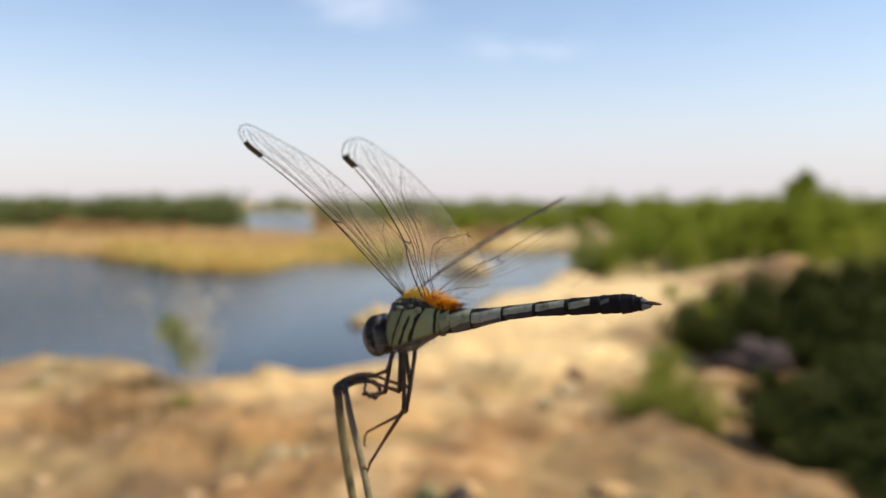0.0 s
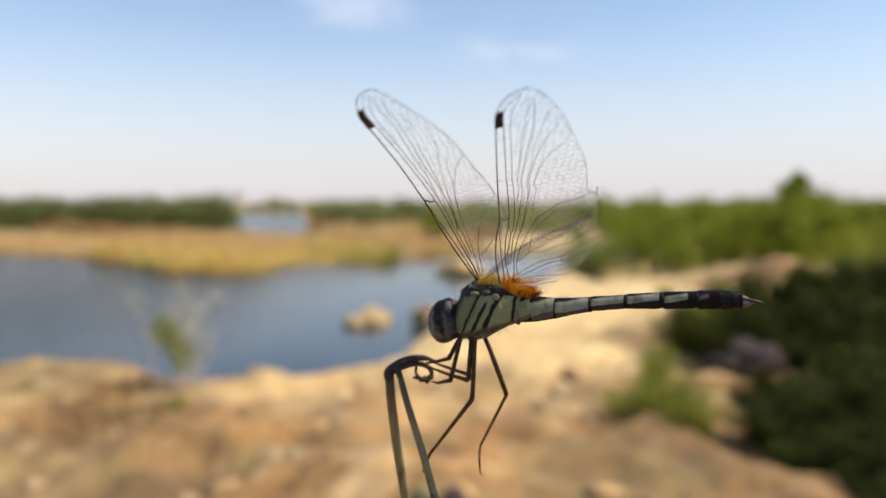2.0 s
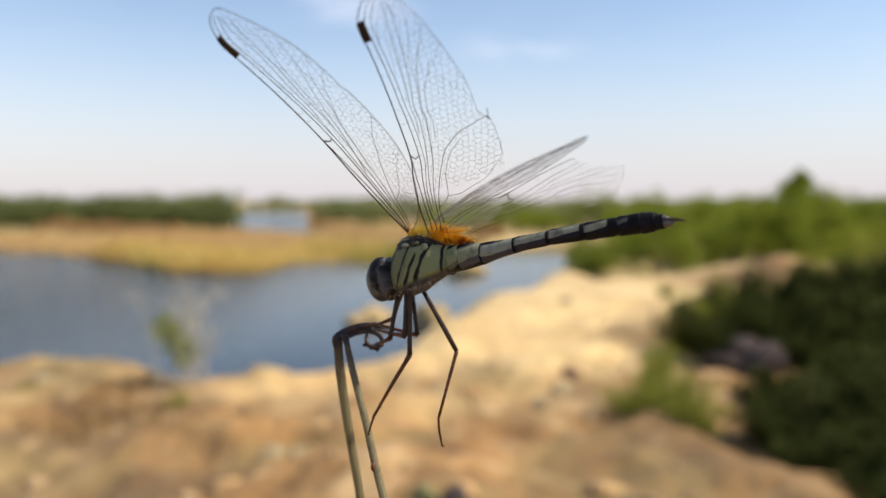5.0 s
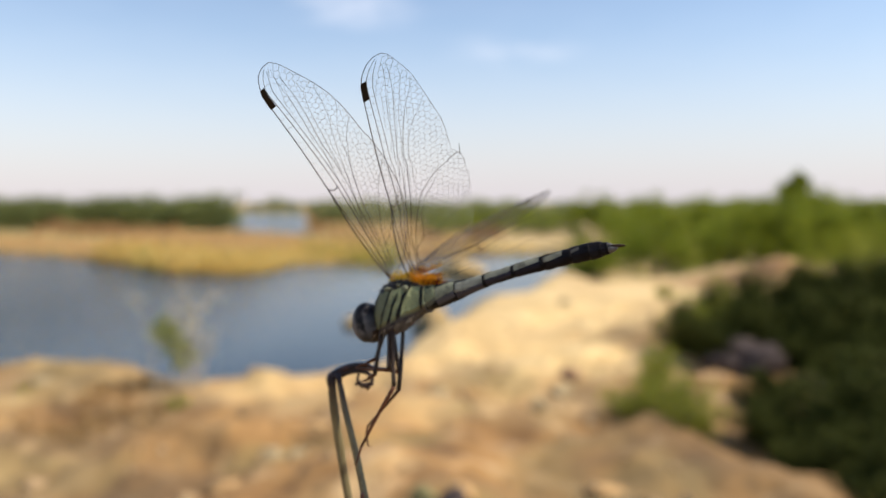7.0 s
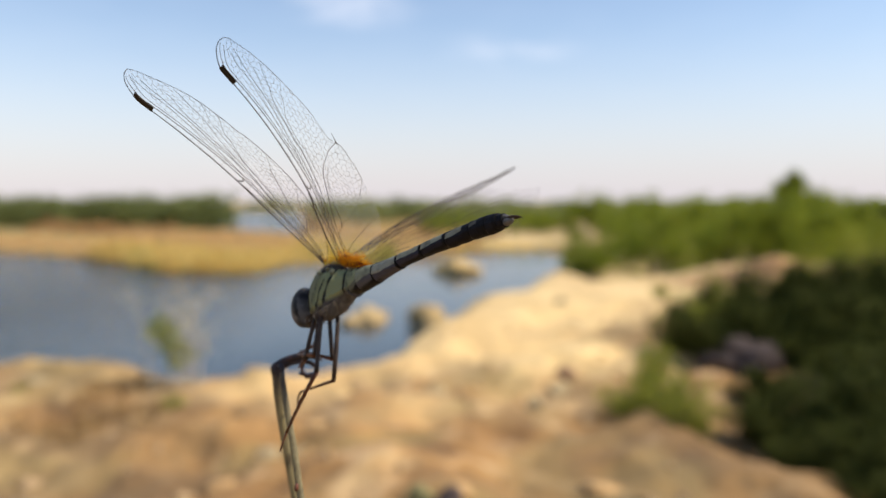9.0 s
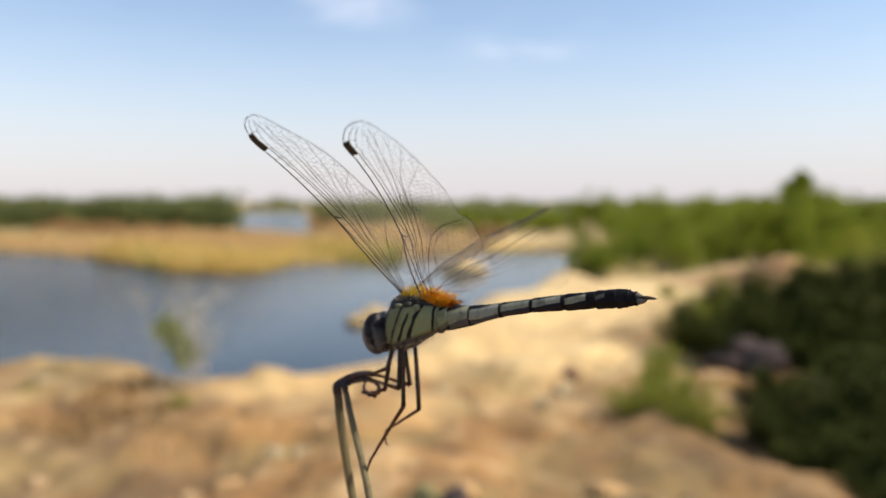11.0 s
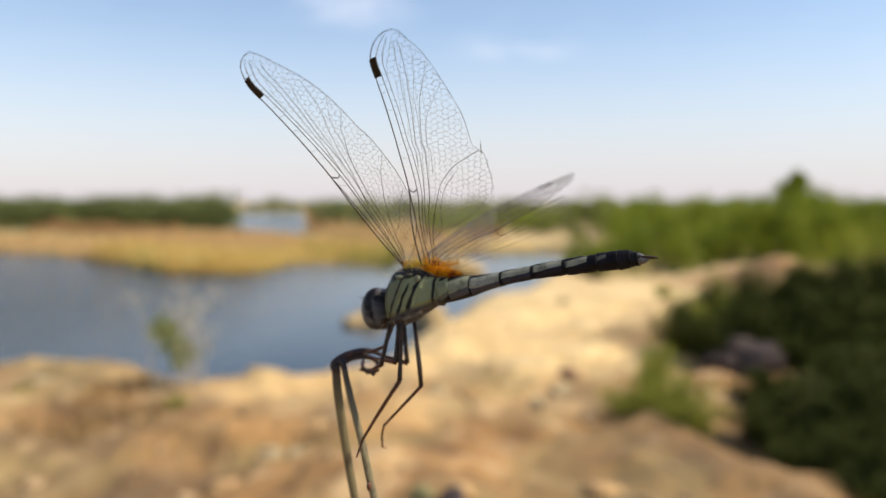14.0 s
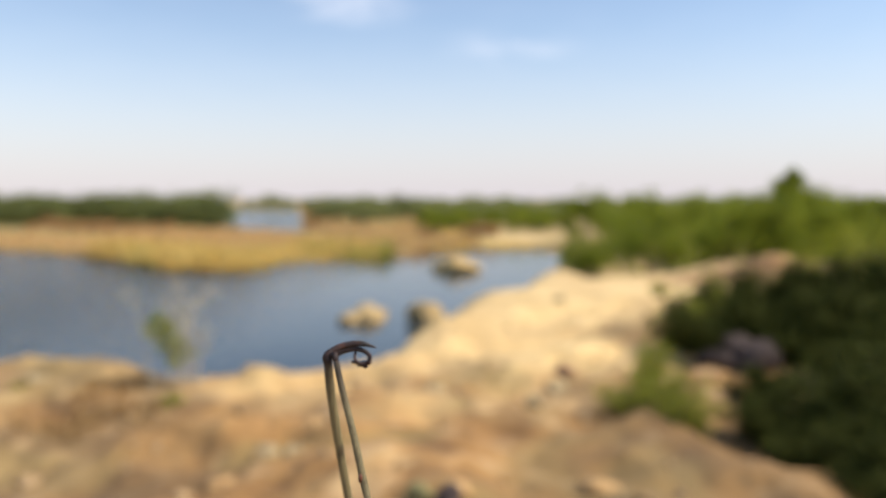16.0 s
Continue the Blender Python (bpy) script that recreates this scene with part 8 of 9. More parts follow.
    walk(far_fore, [
        (0.0, pose(0.00587, 0.00134, 0.00518, 158.95, -18.79, 73.99)),
        (0.1, pose(0.00587, 0.00134, 0.00518, -189.95, -23.99, 74.82)),
        (0.2, pose(0.00587, 0.00134, 0.00518, 164.58, -14.73, 75.67)),
        (0.3, pose(0.00587, 0.00134, 0.00518, 159.37, -12.55, 80.45)),
        (0.4, pose(0.00587, 0.00134, 0.00518, -177.70, -39.52, 67.00)),
        (0.5, pose(0.00587, 0.00134, 0.00518, -177.36, -30.14, 64.65)),
        (0.6, pose(0.00587, 0.00134, 0.00518, 161.38, -21.50, 78.23)),
        (0.7, pose(0.00587, 0.00134, 0.00518, 166.13, -19.19, 77.36)),
        (0.8, pose(0.00587, 0.00134, 0.00518, 158.94, -22.62, 73.13)),
        (0.9, pose(0.00587, 0.00134, 0.00518, 155.13, -21.76, 75.49)),
        (1.0, pose(0.00587, 0.00134, 0.00518, 165.58, -14.93, 72.58)),
        (1.1, pose(0.00587, 0.00134, 0.00518, -191.65, -23.01, 70.50)),
        (1.2, pose(0.00587, 0.00134, 0.00518, -191.11, -24.33, 68.86)),
        (1.3, pose(0.00587, 0.00134, 0.00518, -183.85, -30.61, 63.28)),
        (1.4, pose(0.00587, 0.00134, 0.00518, -181.50, -37.56, 59.64)),
        (1.5, pose(0.00587, 0.00134, 0.00518, -190.68, -29.09, 57.34)),
        (1.6, pose(0.00587, 0.00134, 0.00518, -185.39, -33.10, 53.63)),
        (1.7, pose(0.00587, 0.00134, 0.00518, -186.47, -32.83, 55.72)),
        (1.8, pose(0.00587, 0.00134, 0.00518, -186.98, -33.35, 56.73)),
        (1.9, pose(0.00587, 0.00134, 0.00518, -186.70, -31.95, 58.77)),
        (2.0, pose(0.00587, 0.00134, 0.00518, 157.47, -10.39, 81.50)),
        (2.1, pose(0.00587, 0.00134, 0.00518, 161.51, -21.79, 78.20)),
        (2.2, pose(0.00587, 0.00134, 0.00518, 158.85, -19.87, 79.13)),
        (2.3, pose(0.00587, 0.00134, 0.00518, 158.29, -22.52, 82.21)),
        (2.4, pose(0.00587, 0.00134, 0.00518, -194.07, -32.54, 80.36)),
        (2.5, pose(0.00587, 0.00134, 0.00518, 161.68, -22.11, 81.74)),
        (2.6, pose(0.00587, 0.00134, 0.00518, 160.87, -20.11, 86.04)),
        (2.7, pose(0.00587, 0.00134, 0.00518, 162.74, -19.25, 85.62)),
        (2.8, pose(0.00587, 0.00134, 0.00518, -189.55, -31.85, 70.29)),
        (2.9, pose(0.00587, 0.00134, 0.00518, -186.08, -32.97, 68.99)),
        (3.0, pose(0.00587, 0.00134, 0.00518, -175.13, -33.83, 62.54)),
        (3.1, pose(0.00587, 0.00134, 0.00518, -177.41, -30.82, 61.90)),
        (3.2, pose(0.00587, 0.00134, 0.00518, -167.03, -43.16, 58.88)),
        (3.3, pose(0.00587, 0.00134, 0.00518, -174.38, -34.39, 65.96)),
        (3.4, pose(0.00587, 0.00134, 0.00518, -171.56, -32.34, 67.95)),
        (3.5, pose(0.00587, 0.00134, 0.00518, -172.09, -29.36, 66.30)),
        (3.6, pose(0.00587, 0.00134, 0.00518, -164.74, -33.11, 60.19)),
        (3.7, pose(0.00587, 0.00134, 0.00518, -165.92, -41.64, 65.29)),
        (3.8, pose(0.00587, 0.00134, 0.00518, -185.13, -23.84, 67.13)),
        (3.9, pose(0.00587, 0.00134, 0.00518, -185.86, -24.83, 67.17)),
        (4.0, pose(0.00587, 0.00134, 0.00518, 166.14, -23.10, 73.44)),
        (4.1, pose(0.00587, 0.00134, 0.00518, -186.73, -20.56, 69.68)),
        (4.2, pose(0.00587, 0.00134, 0.00518, -179.70, -24.10, 69.18)),
        (6.3, pose(0.00587, 0.00134, 0.00518, 166.49, -20.40, 73.98)),
        (6.4, pose(0.00587, 0.00134, 0.00518, 165.67, -18.13, 70.81)),
        (6.5, pose(0.00587, 0.00134, 0.00518, 156.92, -16.95, 76.81)),
        (6.6, pose(0.00587, 0.00134, 0.00518, -188.36, -24.02, 67.99)),
        (6.7, pose(0.00587, 0.00134, 0.00518, 168.64, -17.77, 71.20)),
        (6.8, pose(0.00587, 0.00134, 0.00518, 167.30, -23.73, 68.50)),
        (6.9, pose(0.00587, 0.00134, 0.00518, -191.25, -20.61, 69.39)),
        (7.0, pose(0.00587, 0.00134, 0.00518, -171.76, -27.90, 62.51)),
        (7.1, pose(0.00587, 0.00134, 0.00518, -181.56, -35.56, 60.09)),
        (7.2, pose(0.00587, 0.00134, 0.00518, -186.52, -31.06, 54.51)),
        (7.3, pose(0.00587, 0.00134, 0.00518, -185.82, -31.69, 55.29)),
        (7.4, pose(0.00587, 0.00134, 0.00518, -190.11, -30.22, 59.61)),
        (7.5, pose(0.00587, 0.00134, 0.00518, 167.38, -27.39, 58.78)),
        (7.6, pose(0.00587, 0.00134, 0.00518, 157.61, -11.53, 78.41)),
        (7.7, pose(0.00587, 0.00134, 0.00518, 159.64, -13.78, 78.58)),
        (7.8, pose(0.00587, 0.00134, 0.00518, 160.38, -18.50, 77.53)),
        (7.9, pose(0.00587, 0.00134, 0.00518, 162.53, -19.02, 75.71)),
        (8.0, pose(0.00587, 0.00134, 0.00518, -180.19, -26.57, 72.73)),
        (8.1, pose(0.00587, 0.00134, 0.00518, -188.93, -30.43, 74.61)),
        (8.2, pose(0.00587, 0.00134, 0.00518, 164.59, -17.33, 80.59)),
        (8.3, pose(0.00587, 0.00134, 0.00518, 167.78, -17.33, 80.64)),
        (8.4, pose(0.00587, 0.00134, 0.00518, -176.53, -36.52, 63.72)),
        (8.5, pose(0.00587, 0.00134, 0.00518, -178.37, -32.63, 59.27)),
        (8.6, pose(0.00587, 0.00134, 0.00518, -176.35, -27.87, 72.31)),
        (8.7, pose(0.00587, 0.00134, 0.00518, -175.85, -34.59, 70.54)),
        (8.8, pose(0.00587, 0.00134, 0.00518, -152.22, -33.17, 49.25)),
        (8.9, pose(0.00587, 0.00134, 0.00518, -159.12, -44.41, 60.00)),
        (9.0, pose(0.00587, 0.00134, 0.00518, -170.35, -33.14, 70.51)),
        (9.1, pose(0.00587, 0.00134, 0.00518, -167.35, -32.49, 68.13)),
        (9.2, pose(0.00587, 0.00134, 0.00518, -162.51, -41.01, 57.62)),
        (11.3, pose(0.00587, 0.00134, 0.00518, 162.93, -15.15, 81.23)),
        (11.4, pose(0.00587, 0.00134, 0.00518, -188.79, -25.73, 76.24)),
        (11.5, pose(0.00587, 0.00134, 0.00518, 158.14, -17.83, 81.30)),
        (11.6, pose(0.00587, 0.00134, 0.00518, -184.97, -27.42, 73.93)),
        (11.7, pose(0.00587, 0.00134, 0.00518, -174.73, -40.75, 65.04)),
        (11.8, pose(0.00587, 0.00134, 0.00518, 158.41, -22.25, 76.56)),
        (11.9, pose(0.00587, 0.00134, 0.00518, 164.71, -24.70, 77.73)),
        (12.0, pose(0.00587, 0.00134, 0.00518, 164.23, -20.96, 81.79)),
        (12.1, pose(0.00587, 0.00134, 0.00518, 160.22, -22.54, 73.63)),
        (12.2, pose(0.00587, 0.00134, 0.00518, 165.65, -22.93, 73.22)),
        (12.3, pose(0.00587, 0.00134, 0.00518, 164.84, -16.70, 75.05)),
        (12.4, pose(0.00587, 0.00134, 0.00518, -191.57, -26.00, 67.50)),
        (12.5, pose(0.00587, 0.00134, 0.00518, 165.97, -25.95, 64.89)),
        (12.6, pose(0.00587, 0.00134, 0.00518, -180.12, -38.47, 61.39)),
        (12.7, pose(0.00587, 0.00134, 0.00518, -183.91, -34.88, 60.82)),
        (12.8, pose(0.00587, 0.00134, 0.00518, -187.38, -28.75, 56.21)),
        (12.9, pose(0.00587, 0.00134, 0.00518, -186.59, -31.84, 55.84)),
        (13.0, pose(0.00587, 0.00134, 0.00518, -189.16, -30.03, 58.35)),
        (13.1, pose(0.00587, 0.00134, 0.00518, -186.53, -32.79, 57.49)),
        (13.2, pose(0.00587, 0.00134, 0.00518, 159.94, -12.84, 75.29)),
        (13.3, pose(0.00587, 0.00134, 0.00518, 159.76, -13.88, 78.17)),
        (13.4, pose(0.00587, 0.00134, 0.00518, 159.42, -16.38, 78.94)),
        (13.5, pose(0.00587, 0.00134, 0.00518, 162.00, -18.17, 76.05)),
        (13.6, pose(0.00587, 0.00134, 0.00518, 166.77, -23.87, 79.99)),
        (13.7, pose(0.00587, 0.00134, 0.00518, -189.41, -31.65, 74.86)),
        (13.8, pose(0.00587, 0.00134, 0.00518, 164.03, -21.82, 77.26)),
        (13.9, pose(0.00587, 0.00134, 0.00518, 165.42, -18.43, 80.62)),
        (14.0, pose(0.00587, 0.00134, 0.00518, -178.26, -27.16, 69.08)),
        (14.1, pose(0.00587, 0.00134, 0.00518, -181.86, -33.34, 66.42)),
        (14.2, pose(0.00587, 0.00134, 0.00518, -175.86, -29.74, 71.83)),
        (14.3, pose(0.00587, 0.00134, 0.00518, -176.84, -32.73, 68.86)),
        (14.4, pose(0.00587, 0.00134, 0.00518, -164.07, -43.38, 57.44)),
        (14.5, pose(0.00587, 0.00134, 0.00518, -171.70, -42.19, 49.44)),
        (14.6, pose(0.00587, 0.00134, 0.00518, -167.12, -35.35, 68.80)),
        (14.7, pose(0.00587, 0.00134, 0.00518, -169.22, -30.71, 67.23)),
        (14.8, pose(0.00587, 0.00134, 0.00518, -161.02, -39.76, 54.29)),
        (14.9, pose(0.00587, 0.00134, 0.00518, -162.37, -33.29, 59.24)),
        (15.0, pose(0.00587, 0.00134, 0.00518, -161.52, -35.26, 62.29)),
        (15.1, pose(0.00587, 0.00134, 0.00518, -184.68, -23.46, 69.72)),
        (15.2, pose(0.00587, 0.00134, 0.00518, -186.86, -27.29, 74.18)),
        (15.3, pose(0.00587, 0.00134, 0.00518, -187.54, -23.56, 69.81)),
        (15.4, pose(0.00587, 0.00134, 0.00518, -190.41, -29.23, 71.56)),
        (15.5, pose(0.00587, 0.00134, 0.00518, -178.03, -24.72, 67.61)),
        (15.6, pose(0.00587, 0.00134, 0.00518, -181.44, -17.57, 69.24)),
        (15.7, pose(0.00587, 0.00134, 0.00518, -159.64, -44.24, 61.07)),
        (15.8, pose(0.00587, 0.00134, 0.00518, -179.96, -2.07, 69.71)),
        (16.0, pose(0.00587, 0.00134, 0.00518, -167.70, -31.38, 66.05)),
    ])
    walk(far_hind, [
        (0.0, pose(0.00887, 0.00124, 0.00468, -117.53, -20.16, 59.14)),
        (0.1, pose(0.00887, 0.00124, 0.00468, -117.97, -23.12, 60.01)),
        (0.2, pose(0.00887, 0.00124, 0.00468, -117.61, -14.69, 60.07)),
        (0.3, pose(0.00887, 0.00124, 0.00468, -119.13, -14.40, 65.15)),
        (0.4, pose(0.00887, 0.00124, 0.00468, -114.19, -33.64, 50.73)),
        (0.5, pose(0.00887, 0.00124, 0.00468, -114.06, -27.02, 49.89)),
        (0.6, pose(0.00887, 0.00124, 0.00468, -119.97, -23.74, 65.18)),
        (0.7, pose(0.00887, 0.00124, 0.00468, -119.02, -19.87, 63.44)),
        (0.8, pose(0.00887, 0.00124, 0.00468, -117.75, -23.68, 59.37)),
        (0.9, pose(0.00887, 0.00124, 0.00468, -119.05, -23.95, 62.73)),
        (1.0, pose(0.00887, 0.00124, 0.00468, -117.25, -14.78, 58.87)),
        (1.1, pose(0.00887, 0.00124, 0.00468, -116.58, -21.38, 56.32)),
        (1.2, pose(0.00887, 0.00124, 0.00468, -116.72, -23.49, 56.63)),
        (1.3, pose(0.00887, 0.00124, 0.00468, -114.52, -27.92, 51.08)),
        (1.4, pose(0.00887, 0.00124, 0.00468, -112.27, -32.75, 46.43)),
        (1.5, pose(0.00887, 0.00124, 0.00468, -112.25, -26.76, 45.37)),
        (1.6, pose(0.00887, 0.00124, 0.00468, -110.55, -29.26, 41.81)),
        (1.7, pose(0.00887, 0.00124, 0.00468, -111.26, -28.75, 43.38)),
        (1.8, pose(0.00887, 0.00124, 0.00468, -111.65, -29.69, 44.48)),
        (1.9, pose(0.00887, 0.00124, 0.00468, -112.58, -28.28, 46.45)),
        (2.0, pose(0.00887, 0.00124, 0.00468, -119.78, -11.31, 68.40)),
        (2.1, pose(0.00887, 0.00124, 0.00468, -119.08, -21.54, 63.27)),
        (2.2, pose(0.00887, 0.00124, 0.00468, -118.41, -19.47, 61.75)),
        (2.3, pose(0.00887, 0.00124, 0.00468, -119.24, -22.38, 63.51)),
        (2.4, pose(0.00887, 0.00124, 0.00468, -117.41, -28.50, 58.07)),
        (2.5, pose(0.00887, 0.00124, 0.00468, -117.67, -20.20, 59.51)),
        (2.6, pose(0.00887, 0.00124, 0.00468, -120.72, -20.80, 67.99)),
        (2.7, pose(0.00887, 0.00124, 0.00468, -120.93, -19.92, 68.86)),
        (2.8, pose(0.00887, 0.00124, 0.00468, -115.17, -27.81, 52.69)),
        (2.9, pose(0.00887, 0.00124, 0.00468, -115.37, -29.28, 53.20)),
        (3.0, pose(0.00887, 0.00124, 0.00468, -106.86, -28.57, 51.77)),
        (3.1, pose(0.00887, 0.00124, 0.00468, -113.55, -25.52, 48.44)),
        (3.2, pose(0.00887, 0.00124, 0.00468, -111.85, -35.67, 45.92)),
        (3.3, pose(0.00887, 0.00124, 0.00468, -115.01, -30.09, 52.38)),
        (3.4, pose(0.00887, 0.00124, 0.00468, -114.88, -25.19, 51.85)),
        (3.5, pose(0.00887, 0.00124, 0.00468, -114.89, -23.17, 51.77)),
        (3.6, pose(0.00887, 0.00124, 0.00468, -113.35, -26.15, 48.01)),
        (3.7, pose(0.00887, 0.00124, 0.00468, -114.43, -33.28, 51.18)),
        (3.8, pose(0.00887, 0.00124, 0.00468, -116.73, -22.25, 56.78)),
        (3.9, pose(0.00887, 0.00124, 0.00468, -117.04, -23.46, 57.53)),
        (4.0, pose(0.00887, 0.00124, 0.00468, -118.72, -20.60, 62.52)),
        (4.1, pose(0.00887, 0.00124, 0.00468, -117.69, -19.12, 59.83)),
        (4.2, pose(0.00887, 0.00124, 0.00468, -117.35, -21.47, 58.58)),
        (6.3, pose(0.00887, 0.00124, 0.00468, -120.01, -21.84, 65.94)),
        (6.4, pose(0.00887, 0.00124, 0.00468, -117.82, -18.11, 60.68)),
        (6.5, pose(0.00887, 0.00124, 0.00468, -120.40, -18.47, 68.19)),
        (6.6, pose(0.00887, 0.00124, 0.00468, -117.64, -23.89, 59.19)),
        (6.7, pose(0.00887, 0.00124, 0.00468, -117.87, -17.45, 61.01)),
        (6.8, pose(0.00887, 0.00124, 0.00468, -117.51, -23.57, 58.89)),
        (6.9, pose(0.00887, 0.00124, 0.00468, -117.65, -20.31, 59.80)),
        (7.0, pose(0.00887, 0.00124, 0.00468, -114.85, -23.13, 51.87)),
        (7.1, pose(0.00887, 0.00124, 0.00468, -113.71, -31.09, 49.29)),
        (7.2, pose(0.00887, 0.00124, 0.00468, -112.13, -28.58, 45.33)),
        (7.3, pose(0.00887, 0.00124, 0.00468, -112.38, -28.53, 45.94)),
        (7.4, pose(0.00887, 0.00124, 0.00468, -114.09, -28.11, 50.01)),
        (7.5, pose(0.00887, 0.00124, 0.00468, -114.09, -25.74, 49.93)),
        (7.6, pose(0.00887, 0.00124, 0.00468, -119.71, -13.33, 68.37)),
        (7.7, pose(0.00887, 0.00124, 0.00468, -120.08, -15.43, 68.64)),
        (7.8, pose(0.00887, 0.00124, 0.00468, -119.55, -19.12, 65.64)),
        (7.9, pose(0.00887, 0.00124, 0.00468, -119.04, -19.38, 64.11)),
        (8.0, pose(0.00887, 0.00124, 0.00468, -120.16, -25.48, 56.68)),
        (8.1, pose(0.00887, 0.00124, 0.00468, -118.78, -27.93, 61.38)),
        (8.2, pose(0.00887, 0.00124, 0.00468, -121.00, -18.41, 70.22)),
        (8.3, pose(0.00887, 0.00124, 0.00468, -121.36, -18.36, 71.32)),
        (8.4, pose(0.00887, 0.00124, 0.00468, -115.34, -31.66, 52.91)),
        (8.5, pose(0.00887, 0.00124, 0.00468, -113.84, -29.02, 49.44)),
        (8.6, pose(0.00887, 0.00124, 0.00468, -118.58, -24.80, 61.58)),
        (8.7, pose(0.00887, 0.00124, 0.00468, -117.92, -30.50, 58.96)),
        (8.8, pose(0.00887, 0.00124, 0.00468, -111.69, -24.43, 43.55)),
        (8.9, pose(0.00887, 0.00124, 0.00468, -114.26, -36.93, 50.50)),
        (9.0, pose(0.00887, 0.00124, 0.00468, -119.01, -30.73, 61.42)),
        (9.1, pose(0.00887, 0.00124, 0.00468, -116.14, -25.69, 55.20)),
        (9.2, pose(0.00887, 0.00124, 0.00468, -113.46, -34.86, 48.75)),
        (11.3, pose(0.00887, 0.00124, 0.00468, -120.65, -16.51, 70.63)),
        (11.4, pose(0.00887, 0.00124, 0.00468, -119.97, -24.71, 65.33)),
        (11.5, pose(0.00887, 0.00124, 0.00468, -121.08, -18.11, 71.12)),
        (11.6, pose(0.00887, 0.00124, 0.00468, -119.18, -25.39, 63.11)),
        (11.7, pose(0.00887, 0.00124, 0.00468, -116.23, -34.47, 54.62)),
        (11.8, pose(0.00887, 0.00124, 0.00468, -120.90, -24.21, 67.93)),
        (11.9, pose(0.00887, 0.00124, 0.00468, -121.65, -25.89, 69.19)),
        (12.0, pose(0.00887, 0.00124, 0.00468, -121.24, -19.92, 70.72)),
        (12.1, pose(0.00887, 0.00124, 0.00468, -119.44, -23.63, 64.32)),
        (12.2, pose(0.00887, 0.00124, 0.00468, -119.84, -23.92, 65.30)),
        (12.3, pose(0.00887, 0.00124, 0.00468, -119.01, -17.14, 65.40)),
        (12.4, pose(0.00887, 0.00124, 0.00468, -117.43, -25.16, 58.65)),
        (12.5, pose(0.00887, 0.00124, 0.00468, -117.05, -26.28, 57.49)),
        (12.6, pose(0.00887, 0.00124, 0.00468, -115.29, -34.28, 52.53)),
        (12.7, pose(0.00887, 0.00124, 0.00468, -115.11, -31.59, 52.25)),
        (12.8, pose(0.00887, 0.00124, 0.00468, -113.83, -27.55, 49.29)),
        (12.9, pose(0.00887, 0.00124, 0.00468, -113.46, -29.69, 48.41)),
        (13.0, pose(0.00887, 0.00124, 0.00468, -114.41, -28.48, 50.69)),
        (13.1, pose(0.00887, 0.00124, 0.00468, -114.16, -30.90, 50.06)),
        (13.2, pose(0.00887, 0.00124, 0.00468, -119.13, -14.69, 66.94)),
        (13.3, pose(0.00887, 0.00124, 0.00468, -120.38, -16.21, 70.16)),
        (13.4, pose(0.00887, 0.00124, 0.00468, -120.44, -18.10, 69.42)),
        (13.5, pose(0.00887, 0.00124, 0.00468, -119.68, -19.33, 66.61)),
        (13.6, pose(0.00887, 0.00124, 0.00468, -122.11, -24.53, 70.97)),
        (13.7, pose(0.00887, 0.00124, 0.00468, -120.04, -29.75, 63.99)),
        (13.8, pose(0.00887, 0.00124, 0.00468, -120.65, -22.50, 68.01)),
        (13.9, pose(0.00887, 0.00124, 0.00468, -122.09, -20.13, 73.17)),
        (14.0, pose(0.00887, 0.00124, 0.00468, -116.52, -24.68, 56.39)),
        (14.1, pose(0.00887, 0.00124, 0.00468, -116.72, -30.04, 56.15)),
        (14.2, pose(0.00887, 0.00124, 0.00468, -118.42, -26.76, 60.79)),
        (14.3, pose(0.00887, 0.00124, 0.00468, -116.64, -28.79, 56.17)),
        (14.4, pose(0.00887, 0.00124, 0.00468, -111.60, -34.86, 45.12)),
        (14.5, pose(0.00887, 0.00124, 0.00468, -98.12, -38.81, 42.20)),
        (14.6, pose(0.00887, 0.00124, 0.00468, -115.86, -29.67, 54.31)),
        (14.7, pose(0.00887, 0.00124, 0.00468, -115.27, -24.13, 52.87)),
        (14.8, pose(0.00887, 0.00124, 0.00468, -111.82, -33.68, 45.21)),
        (14.9, pose(0.00887, 0.00124, 0.00468, -114.01, -26.96, 49.71)),
        (15.0, pose(0.00887, 0.00124, 0.00468, -116.04, -26.78, 54.86)),
        (15.1, pose(0.00887, 0.00124, 0.00468, -118.23, -23.25, 61.14)),
        (15.2, pose(0.00887, 0.00124, 0.00468, -119.44, -26.54, 63.46)),
        (15.3, pose(0.00887, 0.00124, 0.00468, -117.47, -22.25, 59.26)),
        (15.4, pose(0.00887, 0.00124, 0.00468, -119.14, -28.98, 62.14)),
        (15.5, pose(0.00887, 0.00124, 0.00468, -117.21, -23.59, 58.30)),
        (15.6, pose(0.00887, 0.00124, 0.00468, -117.28, -17.57, 59.92)),
        (15.7, pose(0.00887, 0.00124, 0.00468, -98.70, -42.27, 50.60)),
        (15.8, pose(0.00887, 0.00124, 0.00468, -125.83, -3.35, 61.93)),
        (16.0, pose(0.00887, 0.00124, 0.00468, -109.22, -30.68, 56.89)),
    ])
